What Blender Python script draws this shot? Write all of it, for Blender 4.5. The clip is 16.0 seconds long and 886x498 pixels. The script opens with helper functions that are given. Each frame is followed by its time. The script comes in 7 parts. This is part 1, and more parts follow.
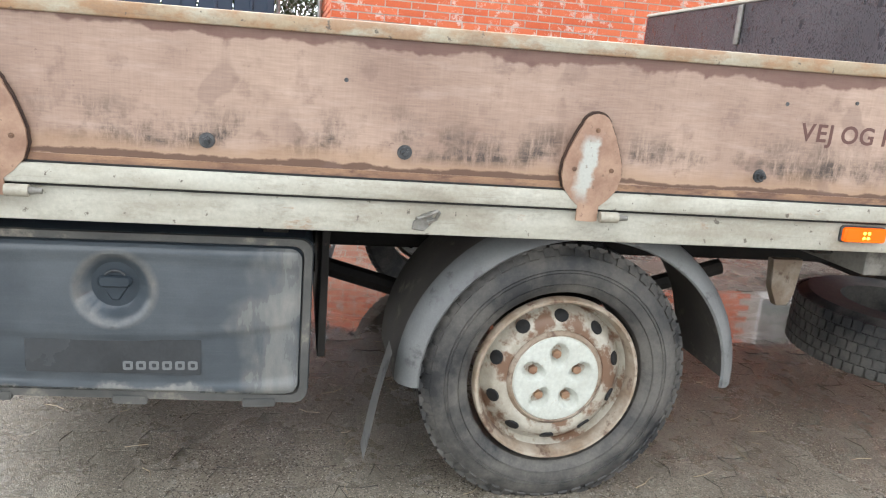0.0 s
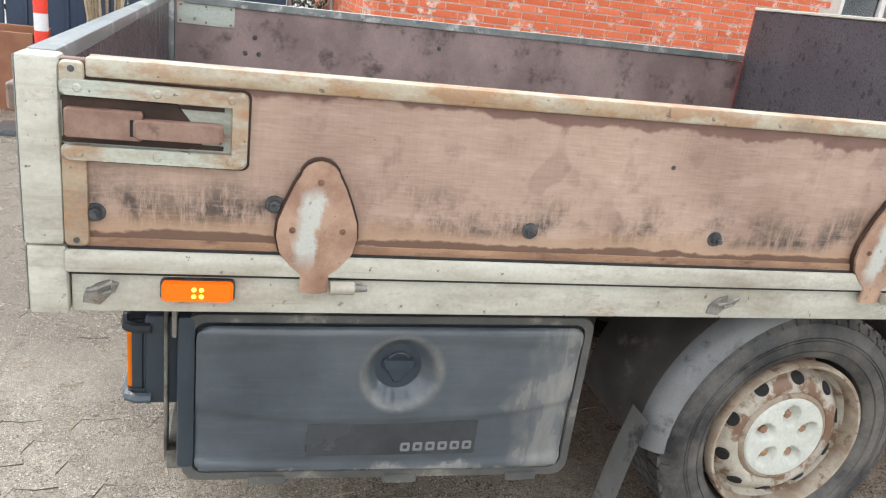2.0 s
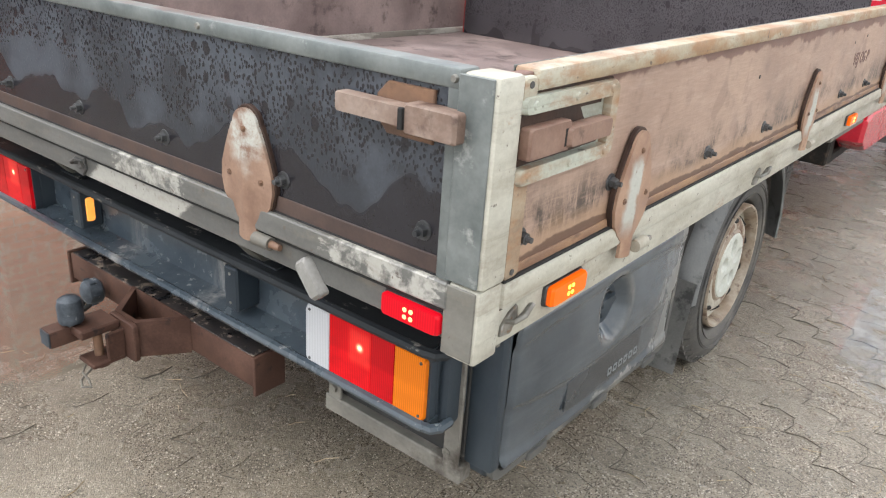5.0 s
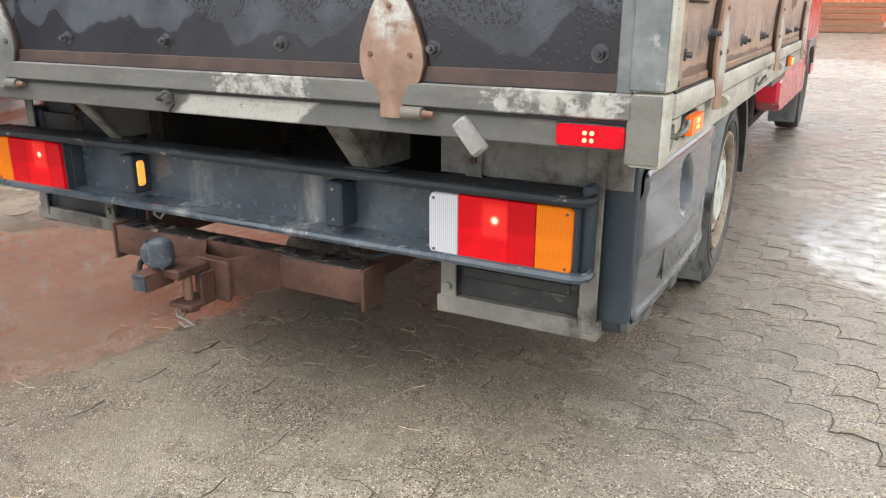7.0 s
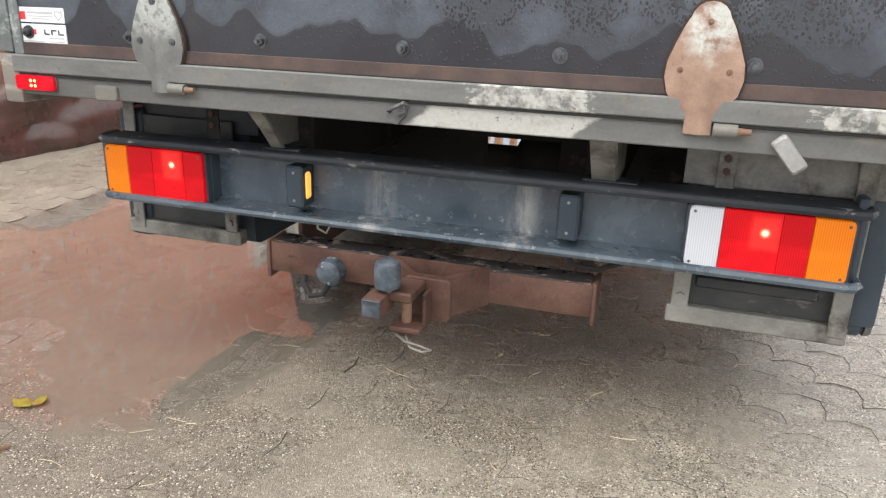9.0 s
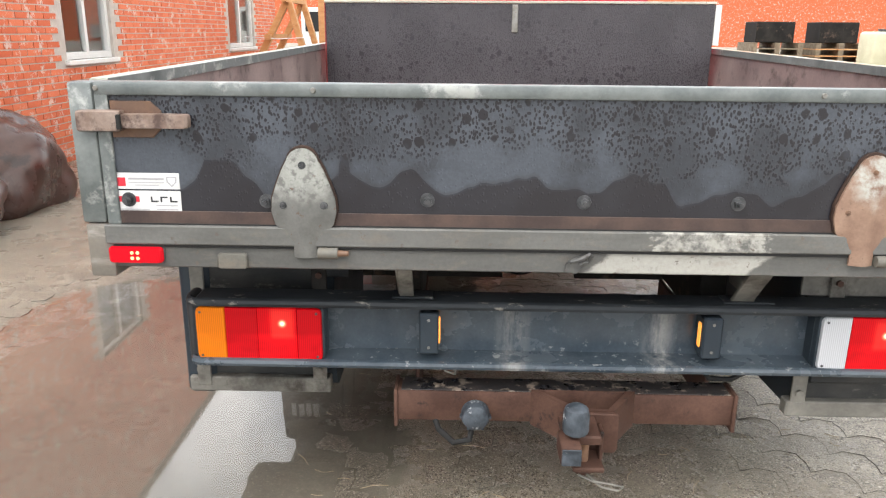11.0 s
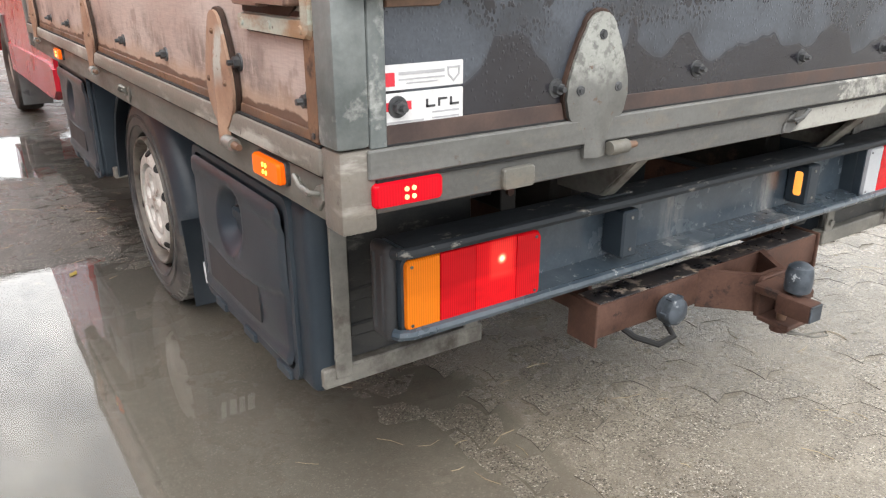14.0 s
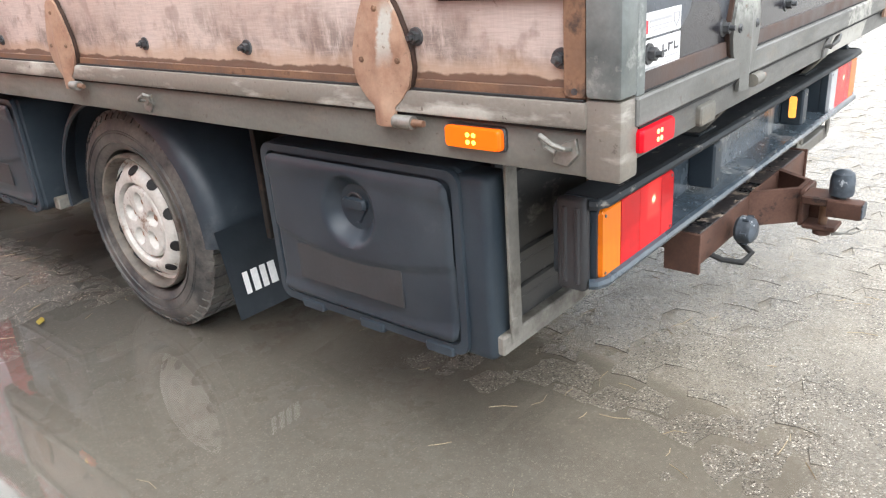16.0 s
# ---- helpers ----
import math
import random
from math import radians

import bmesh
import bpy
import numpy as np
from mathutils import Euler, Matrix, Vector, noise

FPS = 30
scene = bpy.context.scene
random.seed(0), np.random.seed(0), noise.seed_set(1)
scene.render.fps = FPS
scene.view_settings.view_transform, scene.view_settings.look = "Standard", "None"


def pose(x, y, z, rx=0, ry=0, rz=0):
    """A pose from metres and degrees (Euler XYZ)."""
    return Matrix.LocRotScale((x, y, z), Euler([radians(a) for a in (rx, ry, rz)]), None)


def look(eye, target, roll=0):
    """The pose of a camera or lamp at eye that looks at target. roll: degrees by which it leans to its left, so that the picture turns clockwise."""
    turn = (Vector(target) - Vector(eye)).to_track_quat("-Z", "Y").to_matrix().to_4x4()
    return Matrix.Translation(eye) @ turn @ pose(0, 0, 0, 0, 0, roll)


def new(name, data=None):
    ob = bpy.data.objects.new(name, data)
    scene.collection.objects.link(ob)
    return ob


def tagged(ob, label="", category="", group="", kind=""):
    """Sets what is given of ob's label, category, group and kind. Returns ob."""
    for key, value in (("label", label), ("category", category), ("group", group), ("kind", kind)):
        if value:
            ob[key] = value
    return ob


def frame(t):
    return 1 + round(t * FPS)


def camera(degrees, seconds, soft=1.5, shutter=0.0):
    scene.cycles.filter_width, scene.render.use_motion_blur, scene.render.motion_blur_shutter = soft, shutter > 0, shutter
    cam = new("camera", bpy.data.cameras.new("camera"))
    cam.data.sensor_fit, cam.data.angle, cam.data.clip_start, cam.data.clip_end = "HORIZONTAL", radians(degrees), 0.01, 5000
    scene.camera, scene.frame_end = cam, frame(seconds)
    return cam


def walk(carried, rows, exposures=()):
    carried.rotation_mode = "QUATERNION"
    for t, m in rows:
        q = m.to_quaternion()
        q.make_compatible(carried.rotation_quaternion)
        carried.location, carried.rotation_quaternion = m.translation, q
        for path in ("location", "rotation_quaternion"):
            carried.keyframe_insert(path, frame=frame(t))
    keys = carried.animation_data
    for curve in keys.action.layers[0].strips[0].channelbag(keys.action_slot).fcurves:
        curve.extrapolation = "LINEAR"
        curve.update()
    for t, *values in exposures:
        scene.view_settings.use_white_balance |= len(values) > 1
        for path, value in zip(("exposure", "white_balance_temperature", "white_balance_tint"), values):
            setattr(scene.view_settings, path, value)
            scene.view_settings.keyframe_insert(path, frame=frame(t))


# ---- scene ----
cam = camera(60.9, 16.0, 1.2)
PATH = [
    (0, (2.81, 1.088, 1.16), (0.908, 1.481, 0.679), 4.9),
    (0.5, (2.76, 0.876, 1.237), (0.871, 1.275, 0.713), 5.6),
    (1, (2.614, 0.729, 1.285), (0.737, 1.096, 0.701), 5.0),
    (1.5, (2.509, 0.594, 1.331), (0.65, 0.975, 0.697), 6.0),
    (2, (2.469, 0.334, 1.392), (0.657, 0.873, 0.738), 7.6),
    (2.5, (2.399, 0.104, 1.427), (0.655, 0.796, 0.735), 7.9),
    (3, (2.238, -0.056, 1.416), (0.562, 0.731, 0.66), 6.7),
    (3.5, (2.137, -0.262, 1.402), (0.585, 0.713, 0.602), 7.4),
    (3.7, (2.101, -0.376, 1.408), (0.615, 0.69, 0.598), 7.8),
    (5.8, (1.54, -0.984, 1.29), (0.557, 0.628, 0.631), 0.7),
    (6, (1.53, -1.026, 1.223), (0.565, 0.613, 0.604), 0.3),
    (6.5, (1.525, -1.181, 1.095), (0.595, 0.488, 0.506), -0.4),
    (7, (1.422, -1.297, 1.031), (0.522, 0.384, 0.426), 0.2),
    (7.5, (1.191, -1.416, 1.04), (0.326, 0.261, 0.375), -0.0),
    (8, (0.993, -1.518, 1.038), (0.195, 0.191, 0.371), 0.5),
    (8.5, (0.798, -1.526, 1.023), (0.118, 0.235, 0.364), 1.5),
    (9, (0.598, -1.57, 1.088), (0.018, 0.228, 0.431), 1.5),
    (9.5, (0.412, -1.669, 1.181), (-0.042, 0.174, 0.549), 2.8),
    (10, (0.211, -1.742, 1.283), (-0.113, 0.146, 0.708), 2.5),
    (10.2, (0.11, -1.732, 1.302), (-0.166, 0.169, 0.746), 1.9),
    (12.3, (-0.891, -1.377, 1.336), (-0.449, 0.474, 0.719), 1.8),
    (12.5, (-0.976, -1.314, 1.319), (-0.455, 0.509, 0.683), 2.2),
    (13, (-1.241, -1.205, 1.262), (-0.49, 0.519, 0.58), 2.1),
    (13.5, (-1.468, -1.114, 1.211), (-0.53, 0.512, 0.519), 0.5),
    (14, (-1.617, -0.956, 1.148), (-0.569, 0.595, 0.445), -0.1),
    (14.5, (-1.783, -0.865, 1.119), (-0.582, 0.552, 0.377), -0.9),
    (15, (-2.005, -0.794, 1.115), (-0.665, 0.498, 0.384), -2.8),
    (15.5, (-2.107, -0.682, 1.11), (-0.728, 0.573, 0.387), -4.0),
    (16, (-2.168, -0.518, 1.131), (-0.771, 0.704, 0.387), -4.5),
]
walk(cam, [(t, look(eye, target, roll)) for t, eye, target, roll in PATH],
     [(0.0, 0.52, 6100, 9), (1.5, 0.40, 6250, 10), (2.5, 0.33, 6200, 10), (3.5, 0.30, 6200, 10), (6.0, 0.18, 6450, 10), (7.0, 0.28, 6450, 10), (8.5, 0.38, 6350, 10), (9.5, 0.50, 6450, 10), (12.5, 0.31, 6500, 10), (14.5, 0.40, 6350, 10), (15.5, 0.64, 6200, 9), (16.0, 0.76, 6150, 9)])

# ---- light: bright overcast sky ----
world = bpy.data.worlds.new("overcast_sky")
scene.world = world
world.use_nodes = True
wn, wl = world.node_tree.nodes, world.node_tree.links
sky = wn.new("ShaderNodeTexSky")
sky.sky_type, sky.sun_disc = "NISHITA", False
sky.sun_elevation, sky.sun_rotation = radians(57), radians(217)
sky.air_density, sky.dust_density, sky.ozone_density = 1.0, 6.0, 0.6
cloud = wn.new("ShaderNodeTexNoise")
cloud.inputs["Scale"].default_value, cloud.inputs["Detail"].default_value = 4.5, 6.0
cloud_ramp = wn.new("ShaderNodeMapRange")
for key, value in (("From Min", 0.42), ("From Max", 0.58), ("To Min", 0.0), ("To Max", 1.0)):
    cloud_ramp.inputs[key].default_value = value
veil = wn.new("ShaderNodeMix")
veil.data_type = "RGBA"
veil.inputs[0].default_value = 0.85
veil.inputs[7].default_value = (10.5, 10.6, 10.85, 1)
wl.new(sky.outputs[0], veil.inputs[6])
shade = wn.new("ShaderNodeMix")
shade.data_type, shade.blend_type = "RGBA", "MULTIPLY"
shade.inputs[0].default_value = 1.0
wl.new(cloud.outputs["Fac"], cloud_ramp.inputs["Value"])
wl.new(veil.outputs[2], shade.inputs[6])
tint = wn.new("ShaderNodeMix")
tint.data_type = "RGBA"
tint.inputs[6].default_value, tint.inputs[7].default_value = (0.42, 0.47, 0.54, 1), (1.42, 1.385, 1.32, 1)
wl.new(cloud_ramp.outputs[0], tint.inputs[0])
wl.new(tint.outputs[2], shade.inputs[7])
sky_way, sky_axes, haze = wn.new("ShaderNodeTexCoord"), wn.new("ShaderNodeSeparateXYZ"), wn.new("ShaderNodeMapRange")
for key, value in (("From Min", 0.0), ("From Max", 0.9), ("To Min", 1.06), ("To Max", 0.98)):
    haze.inputs[key].default_value = value
bright = wn.new("ShaderNodeMix")
bright.data_type, bright.blend_type = "RGBA", "MULTIPLY"
bright.inputs[0].default_value = 1.0
wl.new(sky_way.outputs["Generated"], sky_axes.inputs[0])
wl.new(sky_axes.outputs[2], haze.inputs["Value"])
wl.new(shade.outputs[2], bright.inputs[6])
wl.new(haze.outputs[0], bright.inputs[7])
toward = wn.new("ShaderNodeMapRange")
for key, value in (("From Min", -0.9), ("From Max", 0.9), ("To Min", 0.0), ("To Max", 1.0)):
    toward.inputs[key].default_value = value
glow = wn.new("ShaderNodeMix")
glow.data_type = "RGBA"
glow.inputs[6].default_value, glow.inputs[7].default_value = (0.97, 0.995, 1.035, 1), (1.025, 1.005, 0.965, 1)
warm = wn.new("ShaderNodeMix")
warm.data_type, warm.blend_type = "RGBA", "MULTIPLY"
warm.inputs[0].default_value = 1.0
wl.new(sky_axes.outputs[0], toward.inputs["Value"])
wl.new(toward.outputs[0], glow.inputs[0])
wl.new(bright.outputs[2], warm.inputs[6])
wl.new(glow.outputs[2], warm.inputs[7])
wl.new(warm.outputs[2], wn["Background"].inputs["Color"])
wn["Background"].inputs["Strength"].default_value = 0.20

sun = new("sun", bpy.data.lights.new("sun", "SUN"))
sun.data.energy, sun.data.angle, sun.data.color = 1.9, radians(60), (1.0, 0.96, 0.9)
sun.matrix_world = look((-3.6, -4.8, 9.2), (0, 0, 0))


# ---- materials ----
def shader(name):
    m = bpy.data.materials.new(name)
    m.use_nodes = True
    return m, m.node_tree.nodes, m.node_tree.links, m.node_tree.nodes["Principled BSDF"]


def coords(n, l, scale=(1, 1, 1), kind="Object"):
    tc, mp = n.new("ShaderNodeTexCoord"), n.new("ShaderNodeMapping")
    mp.inputs["Scale"].default_value = scale
    l.new(tc.outputs[kind], mp.inputs["Vector"])
    return mp.outputs[0]


def noise_fac(n, l, vec, scale, detail=5.0, rough=0.55, lo=0.35, hi=0.65, distortion=0.0):
    tex, mr = n.new("ShaderNodeTexNoise"), n.new("ShaderNodeMapRange")
    tex.inputs["Scale"].default_value, tex.inputs["Detail"].default_value = scale, detail
    tex.inputs["Roughness"].default_value, tex.inputs["Distortion"].default_value = rough, distortion
    l.new(vec, tex.inputs["Vector"])
    mr.inputs["From Min"].default_value, mr.inputs["From Max"].default_value = lo, hi
    l.new(tex.outputs["Fac"], mr.inputs["Value"])
    return mr.outputs[0]


def mixed(n, l, fac, a, b, mode="MIX"):
    mx = n.new("ShaderNodeMix")
    mx.data_type, mx.blend_type = "RGBA", mode
    for slot, value in ((0, fac), (6, a), (7, b)):
        if isinstance(value, (int, float)):
            mx.inputs[slot].default_value = value
        elif isinstance(value, tuple):
            mx.inputs[slot].default_value = (*value, 1)
        else:
            l.new(value, mx.inputs[slot])
    return mx.outputs[2]


def calc(n, l, op, a, b=0.0, c=0.0):
    mt = n.new("ShaderNodeMath")
    mt.operation = op
    for slot, value in enumerate((a, b, c)):
        if isinstance(value, (int, float)):
            mt.inputs[slot].default_value = value
        else:
            l.new(value, mt.inputs[slot])
    return mt.outputs[0]


def span(n, l, value, lo, hi, to_lo=0.0, to_hi=1.0):
    mr = n.new("ShaderNodeMapRange")
    for key, v in (("From Min", lo), ("From Max", hi), ("To Min", to_lo), ("To Max", to_hi)):
        mr.inputs[key].default_value = v
    l.new(value, mr.inputs["Value"])
    return mr.outputs[0]


def axes_of(n, l, vec):
    sep = n.new("ShaderNodeSeparateXYZ")
    l.new(vec, sep.inputs[0])
    return sep.outputs


def bumped(n, l, p, height, strength, distance=0.002):
    b = n.new("ShaderNodeBump")
    b.inputs["Strength"].default_value, b.inputs["Distance"].default_value = strength, distance
    l.new(height, b.inputs["Height"])
    l.new(b.outputs[0], p.inputs["Normal"])


def worn(name, base, second, stain=None, rough=(0.4, 0.65), metal=0.0, scale=6.0, grain=90.0, amount=(0.4, 0.65),
         stain_at=(0.58, 0.66), stain_scale=9.0, bump=0.15, stretch=(1, 1, 1), spec=0.5):
    """A painted or bare surface with patches at two scales and optional stains."""
    m, n, l, p = shader(name)
    vec = coords(n, l, stretch)
    patches = noise_fac(n, l, vec, scale, 6, 0.6, *amount)
    fine = noise_fac(n, l, vec, grain, 3, 0.6, 0.3, 0.7)
    colour = mixed(n, l, patches, base, second)
    colour = mixed(n, l, 0.35, colour, mixed(n, l, fine, (0.55, 0.55, 0.55), (1, 1, 1)), "MULTIPLY")
    if stain:
        spots = noise_fac(n, l, vec, stain_scale, 8, 0.68, *stain_at)
        colour = mixed(n, l, spots, colour, stain)
    l.new(colour, p.inputs["Base Color"])
    l.new(span(n, l, patches, 0, 1, *rough), p.inputs["Roughness"])
    p.inputs["Metallic"].default_value = metal
    p.inputs["Specular IOR Level"].default_value = spec
    bumped(n, l, p, fine, bump, 0.001)
    return m


def plain(name, colour, rough=0.5, metal=0.0, glow=0.0, glow_colour=None):
    m, n, l, p = shader(name)
    fine = noise_fac(n, l, coords(n, l), 60, 4, 0.6, 0.3, 0.7)
    l.new(mixed(n, l, fine, tuple(0.85 * c for c in colour), colour), p.inputs["Base Color"])
    l.new(span(n, l, fine, 0, 1, rough * 0.85, min(1, rough * 1.15)), p.inputs["Roughness"])
    p.inputs["Metallic"].default_value = metal
    if glow:
        p.inputs["Emission Color"].default_value = (*(glow_colour or colour), 1)
        p.inputs["Emission Strength"].default_value = glow
    return m


def plywood_brown(name, dim, light, tan_amount, mould_amount):
    """Weathered film-faced plywood: pinkish brown, fine level grain, black mould low down, rust bleeding at the bottom."""
    m, n, l, p = shader(name)
    vec = coords(n, l)
    x, y, z = axes_of(n, l, vec)
    level = noise_fac(n, l, coords(n, l, (24, 24, 300)), 1.0, 3, 0.6, 0.3, 0.7)
    upright = noise_fac(n, l, coords(n, l, (240, 240, 16)), 1.0, 3, 0.6, 0.3, 0.7)
    grain = calc(n, l, "ADD", calc(n, l, "MULTIPLY", level, 0.68), calc(n, l, "MULTIPLY", upright, 0.32))
    cloudy = noise_fac(n, l, vec, 2.6, 4, 0.5, 0.35, 0.65)
    blotch = noise_fac(n, l, vec, 14, 5, 0.6, 0.56, 0.68)
    colour = mixed(n, l, cloudy, dim, light)
    tan = noise_fac(n, l, vec, 1.1, 4, 0.6, 0.40, 0.62)
    colour = mixed(n, l, calc(n, l, "MULTIPLY", tan, tan_amount), colour, (0.43, 0.315, 0.235))
    colour = mixed(n, l, calc(n, l, "MULTIPLY", blotch, 0.55), colour, (0.2, 0.13, 0.105))
    colour = mixed(n, l, 0.45, colour, mixed(n, l, grain, (0.52, 0.50, 0.48), (1.14, 1.14, 1.14)), "MULTIPLY")
    speck = noise_fac(n, l, vec, 55, 4, 0.7, 0.66, 0.74)
    colour = mixed(n, l, calc(n, l, "MULTIPLY", speck, 0.55), colour, (0.15, 0.09, 0.07))
    pale = noise_fac(n, l, coords(n, l, (5, 5, 30)), 1.0, 6, 0.7, 0.52, 0.7)
    colour = mixed(n, l, calc(n, l, "MULTIPLY", pale, 0.32), colour, (0.52, 0.40, 0.335))
    wave = noise_fac(n, l, vec, 7.0, 4, 0.6, 0.3, 0.7)
    streak = noise_fac(n, l, coords(n, l, (60, 60, 15)), 1.0, 7, 0.78, 0.36, 0.54)
    weave = noise_fac(n, l, coords(n, l, (22, 22, 150)), 1.0, 4, 0.7, 0.15, 0.5)
    patch = noise_fac(n, l, coords(n, l, (1, 1, 1.3)), 5.0, 6, 0.65, 0.42, 0.54)
    band = calc(n, l, "MULTIPLY", span(n, l, z, 0.925, 0.95), span(n, l, calc(n, l, "ADD", z, calc(n, l, "MULTIPLY", wave, 0.05)), 1.075, 1.005))
    mould = calc(n, l, "MULTIPLY", calc(n, l, "MULTIPLY", calc(n, l, "MULTIPLY", streak, weave), patch), band)
    colour = mixed(n, l, calc(n, l, "MULTIPLY", mould, mould_amount), colour, (0.07, 0.052, 0.042))
    fringe = span(n, l, calc(n, l, "ADD", z, calc(n, l, "MULTIPLY", wave, -0.035)), 0.945, 0.918)
    colour = mixed(n, l, calc(n, l, "MULTIPLY", fringe, 0.5), colour, (0.38, 0.24, 0.14))
    edge = calc(n, l, "ABSOLUTE", calc(n, l, "SUBTRACT", calc(n, l, "ADD", z, calc(n, l, "MULTIPLY", wave, -0.012)), 0.911))
    colour = mixed(n, l, calc(n, l, "MULTIPLY", span(n, l, calc(n, l, "SUBTRACT", edge, calc(n, l, "MULTIPLY", patch, 0.006)), 0.007, 0.003), 0.85), colour, (0.085, 0.042, 0.027))
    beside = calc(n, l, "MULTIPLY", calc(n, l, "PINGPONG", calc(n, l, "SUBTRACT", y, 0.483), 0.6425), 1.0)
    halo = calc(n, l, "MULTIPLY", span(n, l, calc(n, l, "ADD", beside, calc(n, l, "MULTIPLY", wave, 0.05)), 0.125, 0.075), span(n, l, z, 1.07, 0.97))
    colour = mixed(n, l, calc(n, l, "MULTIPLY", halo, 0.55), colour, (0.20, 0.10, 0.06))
    ring = noise_fac(n, l, vec, 8.0, 2, 0.4, 0.64, 0.68)
    colour = mixed(n, l, calc(n, l, "MULTIPLY", ring, 0.35), colour, (0.17, 0.11, 0.09))
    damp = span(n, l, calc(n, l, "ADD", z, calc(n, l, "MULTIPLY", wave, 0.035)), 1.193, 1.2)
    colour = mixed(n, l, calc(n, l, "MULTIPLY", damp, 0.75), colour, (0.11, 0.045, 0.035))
    l.new(colour, p.inputs["Base Color"])
    l.new(span(n, l, cloudy, 0, 1, 0.38, 0.58), p.inputs["Roughness"])
    bumped(n, l, p, grain, 0.2, 0.0008)
    return m


def plywood_dark(name, base, second, run, size, depth=0.82):
    """Dark film-faced plywood, wet: beads of rain, dark runs, and dry paler areas between them."""
    m, n, l, p = shader(name)
    vec = coords(n, l)
    x, y, z = axes_of(n, l, vec)
    drift = noise_fac(n, l, coords(n, l, (1.0, 1.0, 1.0)), 4.5, 5, 0.55, 0.42, 0.56)
    big = noise_fac(n, l, coords(n, l, (6.5, 6.5, 1.2)), 1.0, 2, 0.45, 0.32, 0.68)
    low = span(n, l, calc(n, l, "ADD", z, calc(n, l, "MULTIPLY", big, -0.10)), run - 0.030, run - 0.046)
    bead = n.new("ShaderNodeTexVoronoi")
    bead.inputs["Scale"].default_value, bead.inputs["Randomness"].default_value = 1.0, 1.0
    warp = n.new("ShaderNodeTexNoise")
    warp.inputs["Scale"].default_value = 34
    l.new(vec, warp.inputs["Vector"])
    push = n.new("ShaderNodeVectorMath")
    push.operation = "MULTIPLY_ADD"
    push.inputs[1].default_value = (1.5, 1.5, 1.5)
    l.new(warp.outputs["Color"], push.inputs[0])
    l.new(coords(n, l, size), push.inputs[2])
    l.new(push.outputs[0], bead.inputs["Vector"])
    drop = span(n, l, bead.outputs["Distance"], 0.50, 0.36)
    bead2 = n.new("ShaderNodeTexVoronoi")
    bead2.inputs["Scale"].default_value = 1.0
    push2 = n.new("ShaderNodeVectorMath")
    push2.operation = "MULTIPLY_ADD"
    push2.inputs[1].default_value = (0.55, 0.55, 0.55)
    l.new(warp.outputs["Color"], push2.inputs[0])
    l.new(coords(n, l, (30, 30, 24)), push2.inputs[2])
    l.new(push2.outputs[0], bead2.inputs["Vector"])
    pick = n.new("ShaderNodeSeparateColor")
    l.new(bead2.outputs["Color"], pick.inputs[0])
    drop2 = calc(n, l, "MULTIPLY", span(n, l, calc(n, l, "ADD", bead2.outputs["Distance"], calc(n, l, "MULTIPLY", pick.outputs[1], 0.22)), 0.47, 0.39), calc(n, l, "GREATER_THAN", pick.outputs[0], 0.62))
    where = calc(n, l, "MULTIPLY", span(n, l, calc(n, l, "ADD", z, calc(n, l, "MULTIPLY", drift, -0.09)), run + 0.0, run + 0.04),
                 noise_fac(n, l, vec, 9, 4, 0.6, 0.32, 0.45))
    beads = calc(n, l, "MAXIMUM", calc(n, l, "MULTIPLY", drop, where), calc(n, l, "MULTIPLY", drop2, span(n, l, where, 0, 1, 0.05, 1.0)))
    column = noise_fac(n, l, coords(n, l, (5.0, 5.0, 0.9)), 1.0, 4, 0.6, 0.60, 0.66)
    wet = calc(n, l, "MAXIMUM", beads, calc(n, l, "MAXIMUM", calc(n, l, "MULTIPLY", low, 0.92), calc(n, l, "MULTIPLY", column, 0.9)))
    colour = mixed(n, l, drift, base, second)
    fine = noise_fac(n, l, vec, 160, 3, 0.6, 0.3, 0.7)
    colour = mixed(n, l, 0.5, colour, mixed(n, l, fine, (0.55, 0.55, 0.55), (1.1, 1.1, 1.1)), "MULTIPLY")
    colour = mixed(n, l, calc(n, l, "MULTIPLY", wet, depth), colour, (0.016, 0.014, 0.017))
    l.new(colour, p.inputs["Base Color"])
    l.new(span(n, l, wet, 0, 1, 0.42, 0.16), p.inputs["Roughness"])
    tiny = n.new("ShaderNodeTexVoronoi")
    tiny.inputs["Scale"].default_value = 1.0
    l.new(coords(n, l, (150, 150, 120)), tiny.inputs["Vector"])
    tiny_pick = n.new("ShaderNodeSeparateColor")
    l.new(tiny.outputs["Color"], tiny_pick.inputs[0])
    dew = calc(n, l, "MULTIPLY", span(n, l, tiny.outputs["Distance"], 0.40, 0.20), calc(n, l, "GREATER_THAN", tiny_pick.outputs[0], 0.62))
    bumped(n, l, p, calc(n, l, "ADD", beads, calc(n, l, "MULTIPLY", dew, 0.5)), 0.32, 0.002)
    return m


